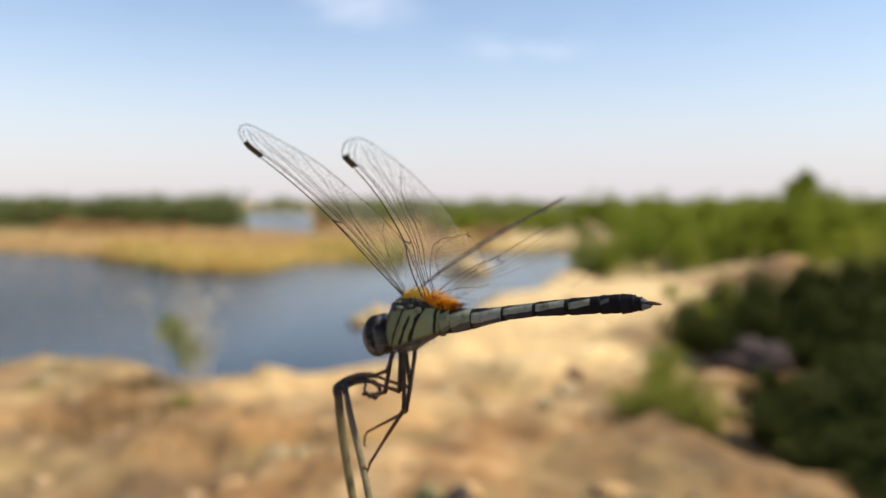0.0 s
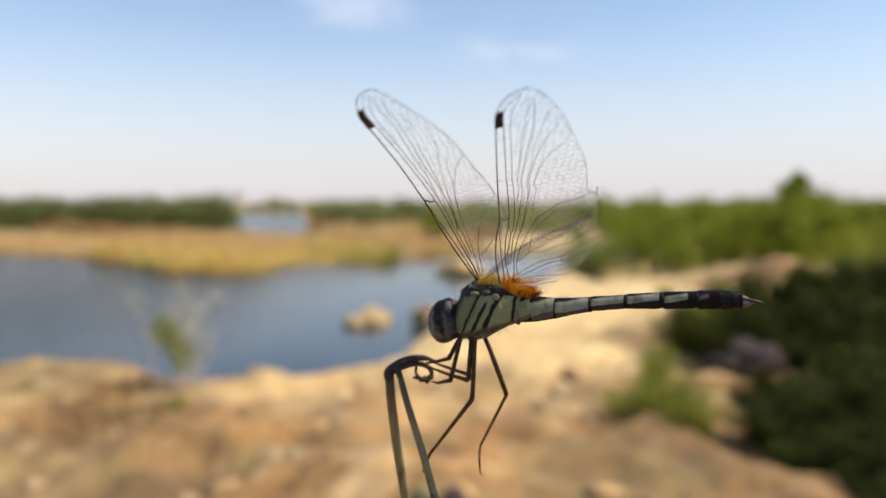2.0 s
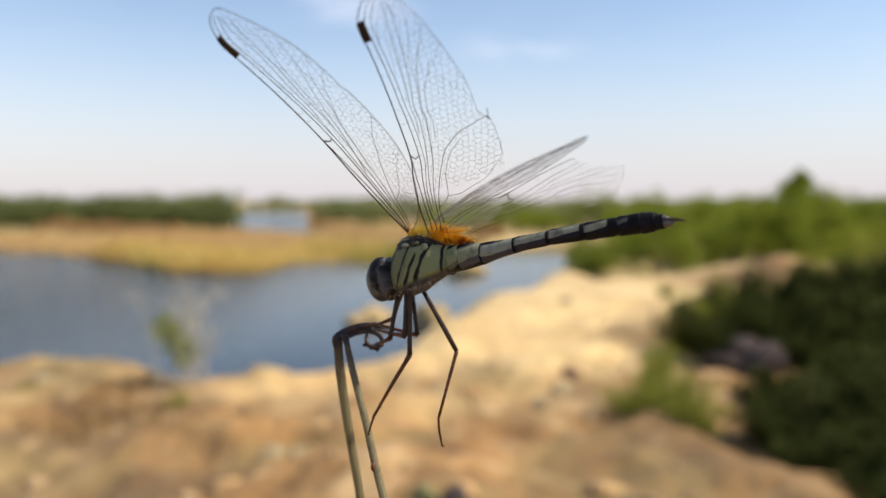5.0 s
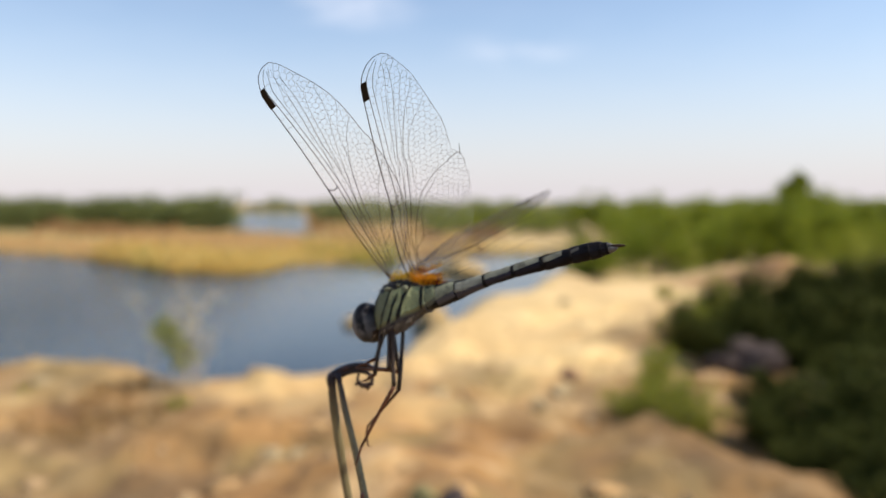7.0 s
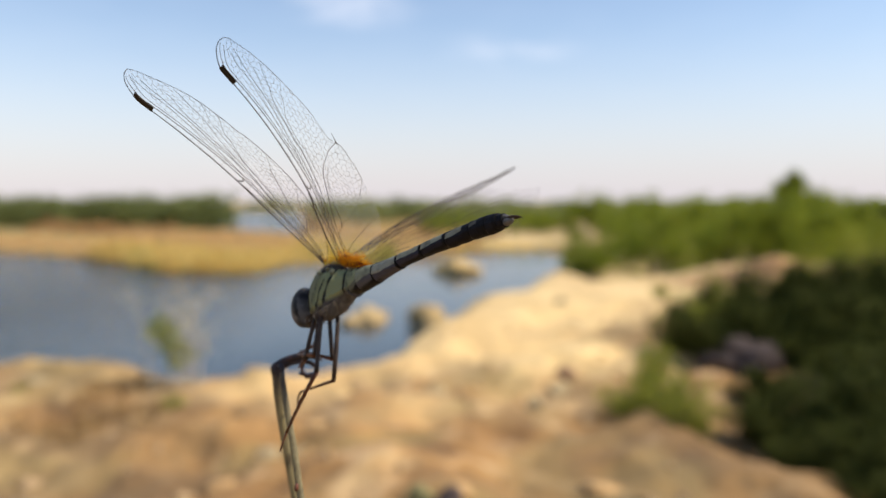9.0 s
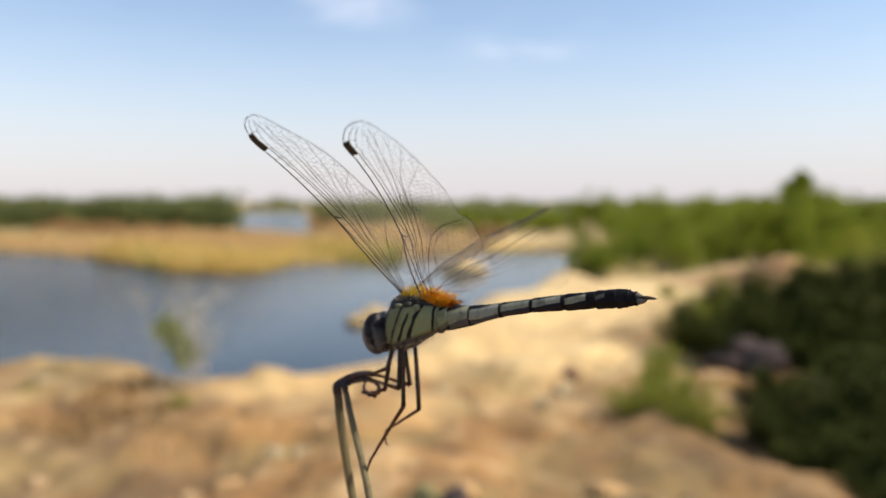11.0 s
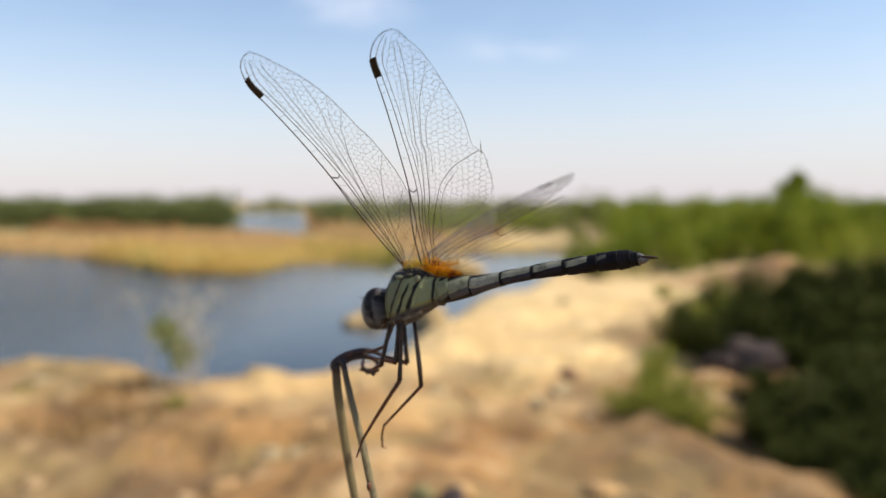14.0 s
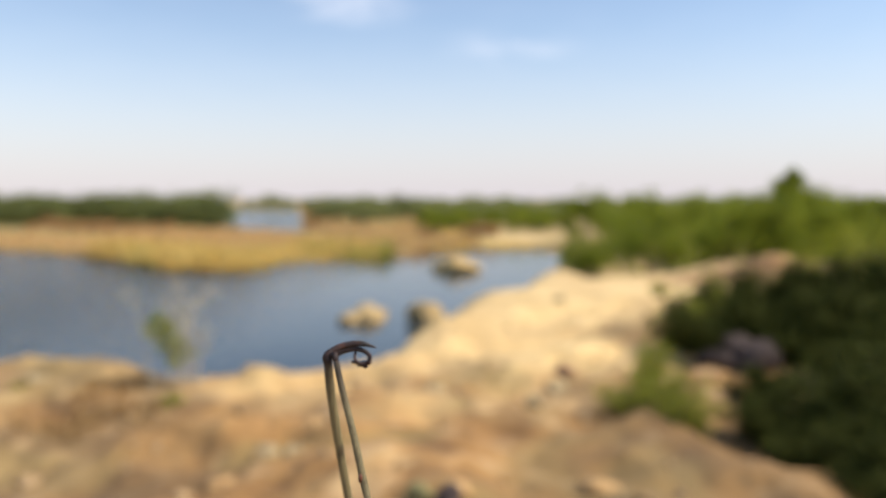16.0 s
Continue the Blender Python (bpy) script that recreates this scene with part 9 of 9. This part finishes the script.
    # one hind leg lets go and dangles
    walk(free_femur, [
        (0.0, pose(0.00560, 0.00130, -0.00230, 38.96, 103.96, 39.80)),
        (0.1, pose(0.00560, 0.00130, -0.00230, 38.96, 103.96, 39.80)),
        (0.2, pose(0.00560, 0.00130, -0.00230, 38.96, 103.96, 39.80)),
        (0.3, pose(0.00560, 0.00130, -0.00230, 75.64, 103.59, 76.03)),
        (0.4, pose(0.00560, 0.00130, -0.00230, 75.64, 103.59, 76.03)),
        (0.5, pose(0.00560, 0.00130, -0.00230, 75.64, 103.59, 76.03)),
        (0.6, pose(0.00560, 0.00130, -0.00230, -29.88, 24.20, -35.84)),
        (0.7, pose(0.00560, 0.00130, -0.00230, -30.93, 41.86, -24.16)),
        (0.8, pose(0.00560, 0.00130, -0.00230, 47.21, 104.84, 48.18)),
        (0.9, pose(0.00560, 0.00130, -0.00230, 47.21, 104.84, 48.18)),
        (1.0, pose(0.00560, 0.00130, -0.00230, 47.21, 104.84, 48.18)),
        (1.1, pose(0.00560, 0.00130, -0.00230, 47.21, 104.84, 48.18)),
        (1.2, pose(0.00560, 0.00130, -0.00230, 47.21, 104.84, 48.18)),
        (1.3, pose(0.00560, 0.00130, -0.00230, 47.55, 63.24, 66.65)),
        (1.4, pose(0.00560, 0.00130, -0.00230, 70.35, 105.17, 70.98)),
        (1.5, pose(0.00560, 0.00130, -0.00230, 70.35, 105.17, 70.98)),
        (1.6, pose(0.00560, 0.00130, -0.00230, 70.35, 105.17, 70.98)),
        (1.7, pose(0.00560, 0.00130, -0.00230, 70.35, 105.17, 70.98)),
        (1.8, pose(0.00560, 0.00130, -0.00230, 70.35, 105.17, 70.98)),
        (1.9, pose(0.00560, 0.00130, -0.00230, 83.76, 97.93, 78.27)),
        (2.0, pose(0.00560, 0.00130, -0.00230, 65.17, 70.56, 38.03)),
        (2.1, pose(0.00560, 0.00130, -0.00230, 65.05, 71.81, 44.21)),
        (2.2, pose(0.00560, 0.00130, -0.00230, 67.25, 78.55, 62.51)),
        (2.3, pose(0.00560, 0.00130, -0.00230, 42.54, 77.52, 31.43)),
        (2.4, pose(0.00560, 0.00130, -0.00230, 36.94, 68.42, 61.09)),
        (2.5, pose(0.00560, 0.00130, -0.00230, 92.81, 70.77, 84.58)),
        (2.6, pose(0.00560, 0.00130, -0.00230, 46.09, 81.57, 49.60)),
        (2.7, pose(0.00560, 0.00130, -0.00230, 90.36, 79.01, 97.00)),
        (2.8, pose(0.00560, 0.00130, -0.00230, 13.27, 100.11, 13.47)),
        (2.9, pose(0.00560, 0.00130, -0.00230, 13.27, 100.11, 13.47)),
        (3.0, pose(0.00560, 0.00130, -0.00230, -9.49, 28.17, 1.91)),
        (3.1, pose(0.00560, 0.00130, -0.00230, 79.77, 66.46, 59.22)),
        (3.2, pose(0.00560, 0.00130, -0.00230, 13.27, 100.11, 13.47)),
        (3.3, pose(0.00560, 0.00130, -0.00230, 13.27, 100.11, 13.47)),
        (3.4, pose(0.00560, 0.00130, -0.00230, 13.27, 100.11, 13.47)),
        (3.5, pose(0.00560, 0.00130, -0.00230, 13.27, 100.11, 13.47)),
        (3.6, pose(0.00560, 0.00130, -0.00230, 13.27, 100.11, 13.47)),
        (3.7, pose(0.00560, 0.00130, -0.00230, 13.27, 100.11, 13.47)),
        (3.8, pose(0.00560, 0.00130, -0.00230, 63.96, 82.77, 56.58)),
        (3.9, pose(0.00560, 0.00130, -0.00230, 47.36, 104.26, 48.25)),
        (4.0, pose(0.00560, 0.00130, -0.00230, 47.36, 104.26, 48.25)),
        (4.1, pose(0.00560, 0.00130, -0.00230, 47.36, 104.26, 48.25)),
        (4.2, pose(0.00560, 0.00130, -0.00230, -98.94, 86.14, -83.03)),
        (6.3, pose(0.00560, 0.00130, -0.00230, 37.67, 52.23, 43.65)),
        (6.4, pose(0.00560, 0.00130, -0.00230, -93.60, 62.29, -93.19)),
        (6.5, pose(0.00560, 0.00130, -0.00230, -93.60, 62.29, -93.19)),
        (6.6, pose(0.00560, 0.00130, -0.00230, -93.60, 62.29, -93.19)),
        (6.7, pose(0.00560, 0.00130, -0.00230, -93.60, 62.29, -93.19)),
        (6.8, pose(0.00560, 0.00130, -0.00230, 79.93, 106.94, 80.35)),
        (6.9, pose(0.00560, 0.00130, -0.00230, 79.93, 106.94, 80.35)),
        (7.0, pose(0.00560, 0.00130, -0.00230, 79.93, 106.94, 80.35)),
        (7.1, pose(0.00560, 0.00130, -0.00230, 79.93, 106.94, 80.35)),
        (7.2, pose(0.00560, 0.00130, -0.00230, 79.93, 106.94, 80.35)),
        (7.3, pose(0.00560, 0.00130, -0.00230, -103.47, 63.19, -102.07)),
        (7.4, pose(0.00560, 0.00130, -0.00230, -103.47, 63.19, -102.07)),
        (7.5, pose(0.00560, 0.00130, -0.00230, -103.47, 63.19, -102.07)),
        (7.6, pose(0.00560, 0.00130, -0.00230, 21.31, 45.96, 39.90)),
        (7.7, pose(0.00560, 0.00130, -0.00230, 47.80, 68.92, 35.35)),
        (7.8, pose(0.00560, 0.00130, -0.00230, 38.74, 82.72, 32.18)),
        (7.9, pose(0.00560, 0.00130, -0.00230, 63.35, 80.38, 58.07)),
        (8.0, pose(0.00560, 0.00130, -0.00230, -1.91, 38.76, -8.31)),
        (8.1, pose(0.00560, 0.00130, -0.00230, 53.14, 65.80, 35.57)),
        (8.2, pose(0.00560, 0.00130, -0.00230, 47.96, 82.79, 49.94)),
        (8.3, pose(0.00560, 0.00130, -0.00230, 1.93, 83.17, 1.56)),
        (8.4, pose(0.00560, 0.00130, -0.00230, -90.59, 74.89, -90.57)),
        (8.5, pose(0.00560, 0.00130, -0.00230, -90.59, 74.89, -90.57)),
        (8.6, pose(0.00560, 0.00130, -0.00230, -4.12, 44.27, 14.74)),
        (8.7, pose(0.00560, 0.00130, -0.00230, 1.69, 30.54, 13.76)),
        (8.8, pose(0.00560, 0.00130, -0.00230, 11.39, 95.51, 11.44)),
        (8.9, pose(0.00560, 0.00130, -0.00230, 11.39, 95.51, 11.44)),
        (9.0, pose(0.00560, 0.00130, -0.00230, 11.39, 95.51, 11.44)),
        (9.1, pose(0.00560, 0.00130, -0.00230, 11.39, 95.51, 11.44)),
        (9.2, pose(0.00560, 0.00130, -0.00230, 11.39, 95.51, 11.44)),
        (11.3, pose(0.00560, 0.00130, -0.00230, -46.38, 81.43, -49.66)),
        (11.4, pose(0.00560, 0.00130, -0.00230, 68.49, 47.95, 54.12)),
        (11.5, pose(0.00560, 0.00130, -0.00230, -33.99, 79.90, -40.59)),
        (11.6, pose(0.00560, 0.00130, -0.00230, -85.25, 71.41, -85.49)),
        (11.7, pose(0.00560, 0.00130, -0.00230, -85.25, 71.41, -85.49)),
        (11.8, pose(0.00560, 0.00130, -0.00230, -48.45, 79.83, -54.32)),
        (11.9, pose(0.00560, 0.00130, -0.00230, 65.59, 52.47, 39.34)),
        (12.0, pose(0.00560, 0.00130, -0.00230, -46.21, 85.88, -50.81)),
        (12.1, pose(0.00560, 0.00130, -0.00230, -85.25, 71.41, -85.49)),
        (12.2, pose(0.00560, 0.00130, -0.00230, -85.25, 71.41, -85.49)),
        (12.3, pose(0.00560, 0.00130, -0.00230, -85.25, 71.41, -85.49)),
        (12.4, pose(0.00560, 0.00130, -0.00230, -85.25, 71.41, -85.49)),
        (12.5, pose(0.00560, 0.00130, -0.00230, -85.25, 71.41, -85.49)),
        (12.6, pose(0.00560, 0.00130, -0.00230, 94.98, 69.91, 87.61)),
        (12.7, pose(0.00560, 0.00130, -0.00230, -85.25, 71.41, -85.49)),
        (12.8, pose(0.00560, 0.00130, -0.00230, -101.86, 66.11, -100.87)),
        (12.9, pose(0.00560, 0.00130, -0.00230, -101.86, 66.11, -100.87)),
        (13.0, pose(0.00560, 0.00130, -0.00230, -101.86, 66.11, -100.87)),
        (13.1, pose(0.00560, 0.00130, -0.00230, -68.55, 77.77, -66.03)),
        (13.2, pose(0.00560, 0.00130, -0.00230, 36.86, 40.60, 45.03)),
        (13.3, pose(0.00560, 0.00130, -0.00230, 59.95, 70.13, 38.07)),
        (13.4, pose(0.00560, 0.00130, -0.00230, 58.39, 75.48, 44.85)),
        (13.5, pose(0.00560, 0.00130, -0.00230, 59.92, 80.84, 54.63)),
        (13.6, pose(0.00560, 0.00130, -0.00230, -4.06, 9.85, -13.23)),
        (13.7, pose(0.00560, 0.00130, -0.00230, 5.08, 50.75, 2.62)),
        (13.8, pose(0.00560, 0.00130, -0.00230, 93.93, 73.98, 96.65)),
        (13.9, pose(0.00560, 0.00130, -0.00230, 81.35, 79.28, 88.34)),
        (14.0, pose(0.00560, 0.00130, -0.00230, -28.81, 83.63, -28.96)),
        (14.1, pose(0.00560, 0.00130, -0.00230, -28.81, 83.63, -28.96)),
        (14.2, pose(0.00560, 0.00130, -0.00230, -12.30, 37.20, -40.71)),
        (14.3, pose(0.00560, 0.00130, -0.00230, 1.47, 26.84, 7.57)),
        (14.4, pose(0.00560, 0.00130, -0.00230, -91.45, 75.63, -91.40)),
        (14.5, pose(0.00560, 0.00130, -0.00230, -91.45, 75.63, -91.40)),
        (14.6, pose(0.00560, 0.00130, -0.00230, -91.45, 75.63, -91.40)),
        (14.7, pose(0.00560, 0.00130, -0.00230, -91.45, 75.63, -91.40)),
        (14.8, pose(0.00560, 0.00130, -0.00230, 69.67, 91.95, 69.68)),
        (14.9, pose(0.00560, 0.00130, -0.00230, 69.67, 91.95, 69.68)),
        (15.0, pose(0.00560, 0.00130, -0.00230, 69.67, 91.95, 69.68)),
        (15.1, pose(0.00560, 0.00130, -0.00230, 69.67, 91.95, 69.68)),
        (15.2, pose(0.00560, 0.00130, -0.00230, 69.67, 91.95, 69.68)),
        (15.3, pose(0.00560, 0.00130, -0.00230, -19.67, 106.53, -20.45)),
        (15.4, pose(0.00560, 0.00130, -0.00230, -19.67, 106.53, -20.45)),
        (15.5, pose(0.00560, 0.00130, -0.00230, -19.67, 106.53, -20.45)),
        (15.6, pose(0.00560, 0.00130, -0.00230, 1.70, 110.61, 1.82)),
        (15.7, pose(0.00560, 0.00130, -0.00230, 85.63, 68.72, 85.92)),
        (15.8, pose(0.00560, 0.00130, -0.00230, 85.63, 68.72, 85.92)),
        (16.0, pose(0.00560, 0.00130, -0.00230, 85.63, 68.72, 85.92)),
    ])
    walk(free_tibia, [
        (0.0, pose(0.00920, 0.00000, 0.00000, 15.56, 45.60, 30.17)),
        (0.1, pose(0.00920, 0.00000, 0.00000, 15.56, 45.60, 30.17)),
        (0.2, pose(0.00920, 0.00000, 0.00000, 15.56, 45.60, 30.17)),
        (0.3, pose(0.00920, 0.00000, 0.00000, 21.73, 46.43, 41.99)),
        (0.4, pose(0.00920, 0.00000, 0.00000, 21.73, 46.43, 41.99)),
        (0.5, pose(0.00920, 0.00000, 0.00000, 21.73, 46.43, 41.99)),
        (0.6, pose(0.00920, 0.00000, 0.00000, -14.39, 53.28, 43.35)),
        (0.7, pose(0.00920, 0.00000, 0.00000, -24.80, 38.53, 41.35)),
        (0.8, pose(0.00920, 0.00000, 0.00000, 23.84, 52.08, 40.26)),
        (0.9, pose(0.00920, 0.00000, 0.00000, 23.84, 52.08, 40.26)),
        (1.0, pose(0.00920, 0.00000, 0.00000, 23.84, 52.08, 40.26)),
        (1.1, pose(0.00920, 0.00000, 0.00000, 23.84, 52.08, 40.26)),
        (1.2, pose(0.00920, 0.00000, 0.00000, 23.84, 52.08, 40.26)),
        (1.3, pose(0.00920, 0.00000, 0.00000, -19.76, 19.08, 8.00)),
        (1.4, pose(0.00920, 0.00000, 0.00000, 43.18, 46.33, 66.70)),
        (1.5, pose(0.00920, 0.00000, 0.00000, 43.18, 46.33, 66.70)),
        (1.6, pose(0.00920, 0.00000, 0.00000, 43.18, 46.33, 66.70)),
        (1.7, pose(0.00920, 0.00000, 0.00000, 43.18, 46.33, 66.70)),
        (1.8, pose(0.00920, 0.00000, 0.00000, 43.18, 46.33, 66.70)),
        (1.9, pose(0.00920, 0.00000, 0.00000, 37.31, 43.85, 43.66)),
        (2.0, pose(0.00920, 0.00000, 0.00000, 32.95, 28.00, -26.30)),
        (2.1, pose(0.00920, 0.00000, 0.00000, 23.53, 34.25, -21.29)),
        (2.2, pose(0.00920, 0.00000, 0.00000, 4.67, 36.46, -13.87)),
        (2.3, pose(0.00920, 0.00000, 0.00000, 11.25, 36.64, -11.21)),
        (2.4, pose(0.00920, 0.00000, 0.00000, -33.87, 13.80, -53.87)),
        (2.5, pose(0.00920, 0.00000, 0.00000, 12.59, 28.18, -19.02)),
        (2.6, pose(0.00920, 0.00000, 0.00000, -5.76, 42.04, 0.40)),
        (2.7, pose(0.00920, 0.00000, 0.00000, -8.38, 38.96, -8.17)),
        (2.8, pose(0.00920, 0.00000, 0.00000, 31.03, 62.92, 36.39)),
        (2.9, pose(0.00920, 0.00000, 0.00000, 31.03, 62.92, 36.39)),
        (3.0, pose(0.00920, 0.00000, 0.00000, -11.85, 41.67, 9.54)),
        (3.1, pose(0.00920, 0.00000, 0.00000, 24.31, 30.52, -15.96)),
        (3.2, pose(0.00920, 0.00000, 0.00000, 31.03, 62.92, 36.39)),
        (3.3, pose(0.00920, 0.00000, 0.00000, 31.03, 62.92, 36.39)),
        (3.4, pose(0.00920, 0.00000, 0.00000, 31.03, 62.92, 36.39)),
        (3.5, pose(0.00920, 0.00000, 0.00000, 31.03, 62.92, 36.39)),
        (3.6, pose(0.00920, 0.00000, 0.00000, 31.03, 62.92, 36.39)),
        (3.7, pose(0.00920, 0.00000, 0.00000, 31.03, 62.92, 36.39)),
        (3.8, pose(0.00920, 0.00000, 0.00000, 9.52, 43.61, 13.66)),
        (3.9, pose(0.00920, 0.00000, 0.00000, 32.19, 54.56, 48.28)),
        (4.0, pose(0.00920, 0.00000, 0.00000, 32.19, 54.56, 48.28)),
        (4.1, pose(0.00920, 0.00000, 0.00000, 32.19, 54.56, 48.28)),
        (4.2, pose(0.00920, 0.00000, 0.00000, -16.71, 42.53, 15.22)),
        (6.3, pose(0.00920, 0.00000, 0.00000, -13.52, 36.05, -18.08)),
        (6.4, pose(0.00920, 0.00000, 0.00000, 42.69, 51.70, 77.28)),
        (6.5, pose(0.00920, 0.00000, 0.00000, 42.69, 51.70, 77.28)),
        (6.6, pose(0.00920, 0.00000, 0.00000, 42.69, 51.70, 77.28)),
        (6.7, pose(0.00920, 0.00000, 0.00000, 42.69, 51.70, 77.28)),
        (6.8, pose(0.00920, 0.00000, 0.00000, 23.75, 45.05, 48.55)),
        (6.9, pose(0.00920, 0.00000, 0.00000, 23.75, 45.05, 48.55)),
        (7.0, pose(0.00920, 0.00000, 0.00000, 23.75, 45.05, 48.55)),
        (7.1, pose(0.00920, 0.00000, 0.00000, 23.75, 45.05, 48.55)),
        (7.2, pose(0.00920, 0.00000, 0.00000, 23.75, 45.05, 48.55)),
        (7.3, pose(0.00920, 0.00000, 0.00000, 44.68, 43.13, 81.52)),
        (7.4, pose(0.00920, 0.00000, 0.00000, 44.68, 43.13, 81.52)),
        (7.5, pose(0.00920, 0.00000, 0.00000, 44.68, 43.13, 81.52)),
        (7.6, pose(0.00920, 0.00000, 0.00000, -32.32, 36.23, -28.53)),
        (7.7, pose(0.00920, 0.00000, 0.00000, 12.91, 32.02, -23.91)),
        (7.8, pose(0.00920, 0.00000, 0.00000, 6.57, 39.93, -1.73)),
        (7.9, pose(0.00920, 0.00000, 0.00000, 5.61, 37.51, -3.74)),
        (8.0, pose(0.00920, 0.00000, 0.00000, 8.68, 51.79, 19.46)),
        (8.1, pose(0.00920, 0.00000, 0.00000, 15.17, 38.34, -17.92)),
        (8.2, pose(0.00920, 0.00000, 0.00000, -3.70, 41.02, -0.27)),
        (8.3, pose(0.00920, 0.00000, 0.00000, -0.99, 43.44, 5.86)),
        (8.4, pose(0.00920, 0.00000, 0.00000, 42.66, 57.97, 62.50)),
        (8.5, pose(0.00920, 0.00000, 0.00000, 42.66, 57.97, 62.50)),
        (8.6, pose(0.00920, 0.00000, 0.00000, -15.63, 43.67, 16.41)),
        (8.7, pose(0.00920, 0.00000, 0.00000, -4.98, 42.78, 14.16)),
        (8.8, pose(0.00920, 0.00000, 0.00000, 34.75, 71.06, 37.35)),
        (8.9, pose(0.00920, 0.00000, 0.00000, 34.75, 71.06, 37.35)),
        (9.0, pose(0.00920, 0.00000, 0.00000, 34.75, 71.06, 37.35)),
        (9.1, pose(0.00920, 0.00000, 0.00000, 34.75, 71.06, 37.35)),
        (9.2, pose(0.00920, 0.00000, 0.00000, 34.75, 71.06, 37.35)),
        (11.3, pose(0.00920, 0.00000, 0.00000, 22.64, 45.17, 33.86)),
        (11.4, pose(0.00920, 0.00000, 0.00000, 19.34, 18.88, -27.56)),
        (11.5, pose(0.00920, 0.00000, 0.00000, 9.33, 47.82, 16.56)),
        (11.6, pose(0.00920, 0.00000, 0.00000, 31.28, 50.35, 56.80)),
        (11.7, pose(0.00920, 0.00000, 0.00000, 31.28, 50.35, 56.80)),
        (11.8, pose(0.00920, 0.00000, 0.00000, 25.96, 44.87, 33.73)),
        (11.9, pose(0.00920, 0.00000, 0.00000, 31.06, 23.30, -32.01)),
        (12.0, pose(0.00920, 0.00000, 0.00000, 8.44, 50.53, 16.81)),
        (12.1, pose(0.00920, 0.00000, 0.00000, 31.28, 50.35, 56.80)),
        (12.2, pose(0.00920, 0.00000, 0.00000, 31.28, 50.35, 56.80)),
        (12.3, pose(0.00920, 0.00000, 0.00000, 31.28, 50.35, 56.80)),
        (12.4, pose(0.00920, 0.00000, 0.00000, 31.28, 50.35, 56.80)),
        (12.5, pose(0.00920, 0.00000, 0.00000, 31.28, 50.35, 56.80)),
        (12.6, pose(0.00920, 0.00000, 0.00000, 9.12, 39.17, 0.50)),
        (12.7, pose(0.00920, 0.00000, 0.00000, 31.28, 50.35, 56.80)),
        (12.8, pose(0.00920, 0.00000, 0.00000, 50.10, 46.29, 82.29)),
        (12.9, pose(0.00920, 0.00000, 0.00000, 50.10, 46.29, 82.29)),
        (13.0, pose(0.00920, 0.00000, 0.00000, 50.10, 46.29, 82.29)),
        (13.1, pose(0.00920, 0.00000, 0.00000, 29.64, 55.17, 49.34)),
        (13.2, pose(0.00920, 0.00000, 0.00000, -26.81, 22.37, -53.98)),
        (13.3, pose(0.00920, 0.00000, 0.00000, 26.36, 28.67, -26.92)),
        (13.4, pose(0.00920, 0.00000, 0.00000, 15.71, 32.19, -15.05)),
        (13.5, pose(0.00920, 0.00000, 0.00000, 5.62, 37.50, -3.55)),
        (13.6, pose(0.00920, 0.00000, 0.00000, 14.32, 59.11, 52.63)),
        (13.7, pose(0.00920, 0.00000, 0.00000, -0.10, 46.87, 14.96)),
        (13.8, pose(0.00920, 0.00000, 0.00000, -1.22, 31.97, -11.83)),
        (13.9, pose(0.00920, 0.00000, 0.00000, -8.00, 36.95, -3.69)),
        (14.0, pose(0.00920, 0.00000, 0.00000, 12.79, 49.91, 19.60)),
        (14.1, pose(0.00920, 0.00000, 0.00000, 12.79, 49.91, 19.60)),
        (14.2, pose(0.00920, 0.00000, 0.00000, 16.74, 42.07, -20.18)),
        (14.3, pose(0.00920, 0.00000, 0.00000, 0.20, 47.74, 8.76)),
        (14.4, pose(0.00920, 0.00000, 0.00000, 60.30, 63.90, 77.24)),
        (14.5, pose(0.00920, 0.00000, 0.00000, 60.30, 63.90, 77.24)),
        (14.6, pose(0.00920, 0.00000, 0.00000, 60.30, 63.90, 77.24)),
        (14.7, pose(0.00920, 0.00000, 0.00000, 60.30, 63.90, 77.24)),
        (14.8, pose(0.00920, 0.00000, 0.00000, 30.87, 62.46, 35.82)),
        (14.9, pose(0.00920, 0.00000, 0.00000, 30.87, 62.46, 35.82)),
        (15.0, pose(0.00920, 0.00000, 0.00000, 30.87, 62.46, 35.82)),
        (15.1, pose(0.00920, 0.00000, 0.00000, 30.87, 62.46, 35.82)),
        (15.2, pose(0.00920, 0.00000, 0.00000, 30.87, 62.46, 35.82)),
        (15.3, pose(0.00920, 0.00000, 0.00000, 11.70, 49.89, 9.44)),
        (15.4, pose(0.00920, 0.00000, 0.00000, 11.70, 49.89, 9.44)),
        (15.5, pose(0.00920, 0.00000, 0.00000, 11.70, 49.89, 9.44)),
        (15.6, pose(0.00920, 0.00000, 0.00000, 18.29, 44.02, 26.08)),
        (15.7, pose(0.00920, 0.00000, 0.00000, 1.49, 30.55, -18.29)),
        (15.8, pose(0.00920, 0.00000, 0.00000, 1.49, 30.55, -18.29)),
        (16.0, pose(0.00920, 0.00000, 0.00000, 1.49, 30.55, -18.29)),
    ])


motions()
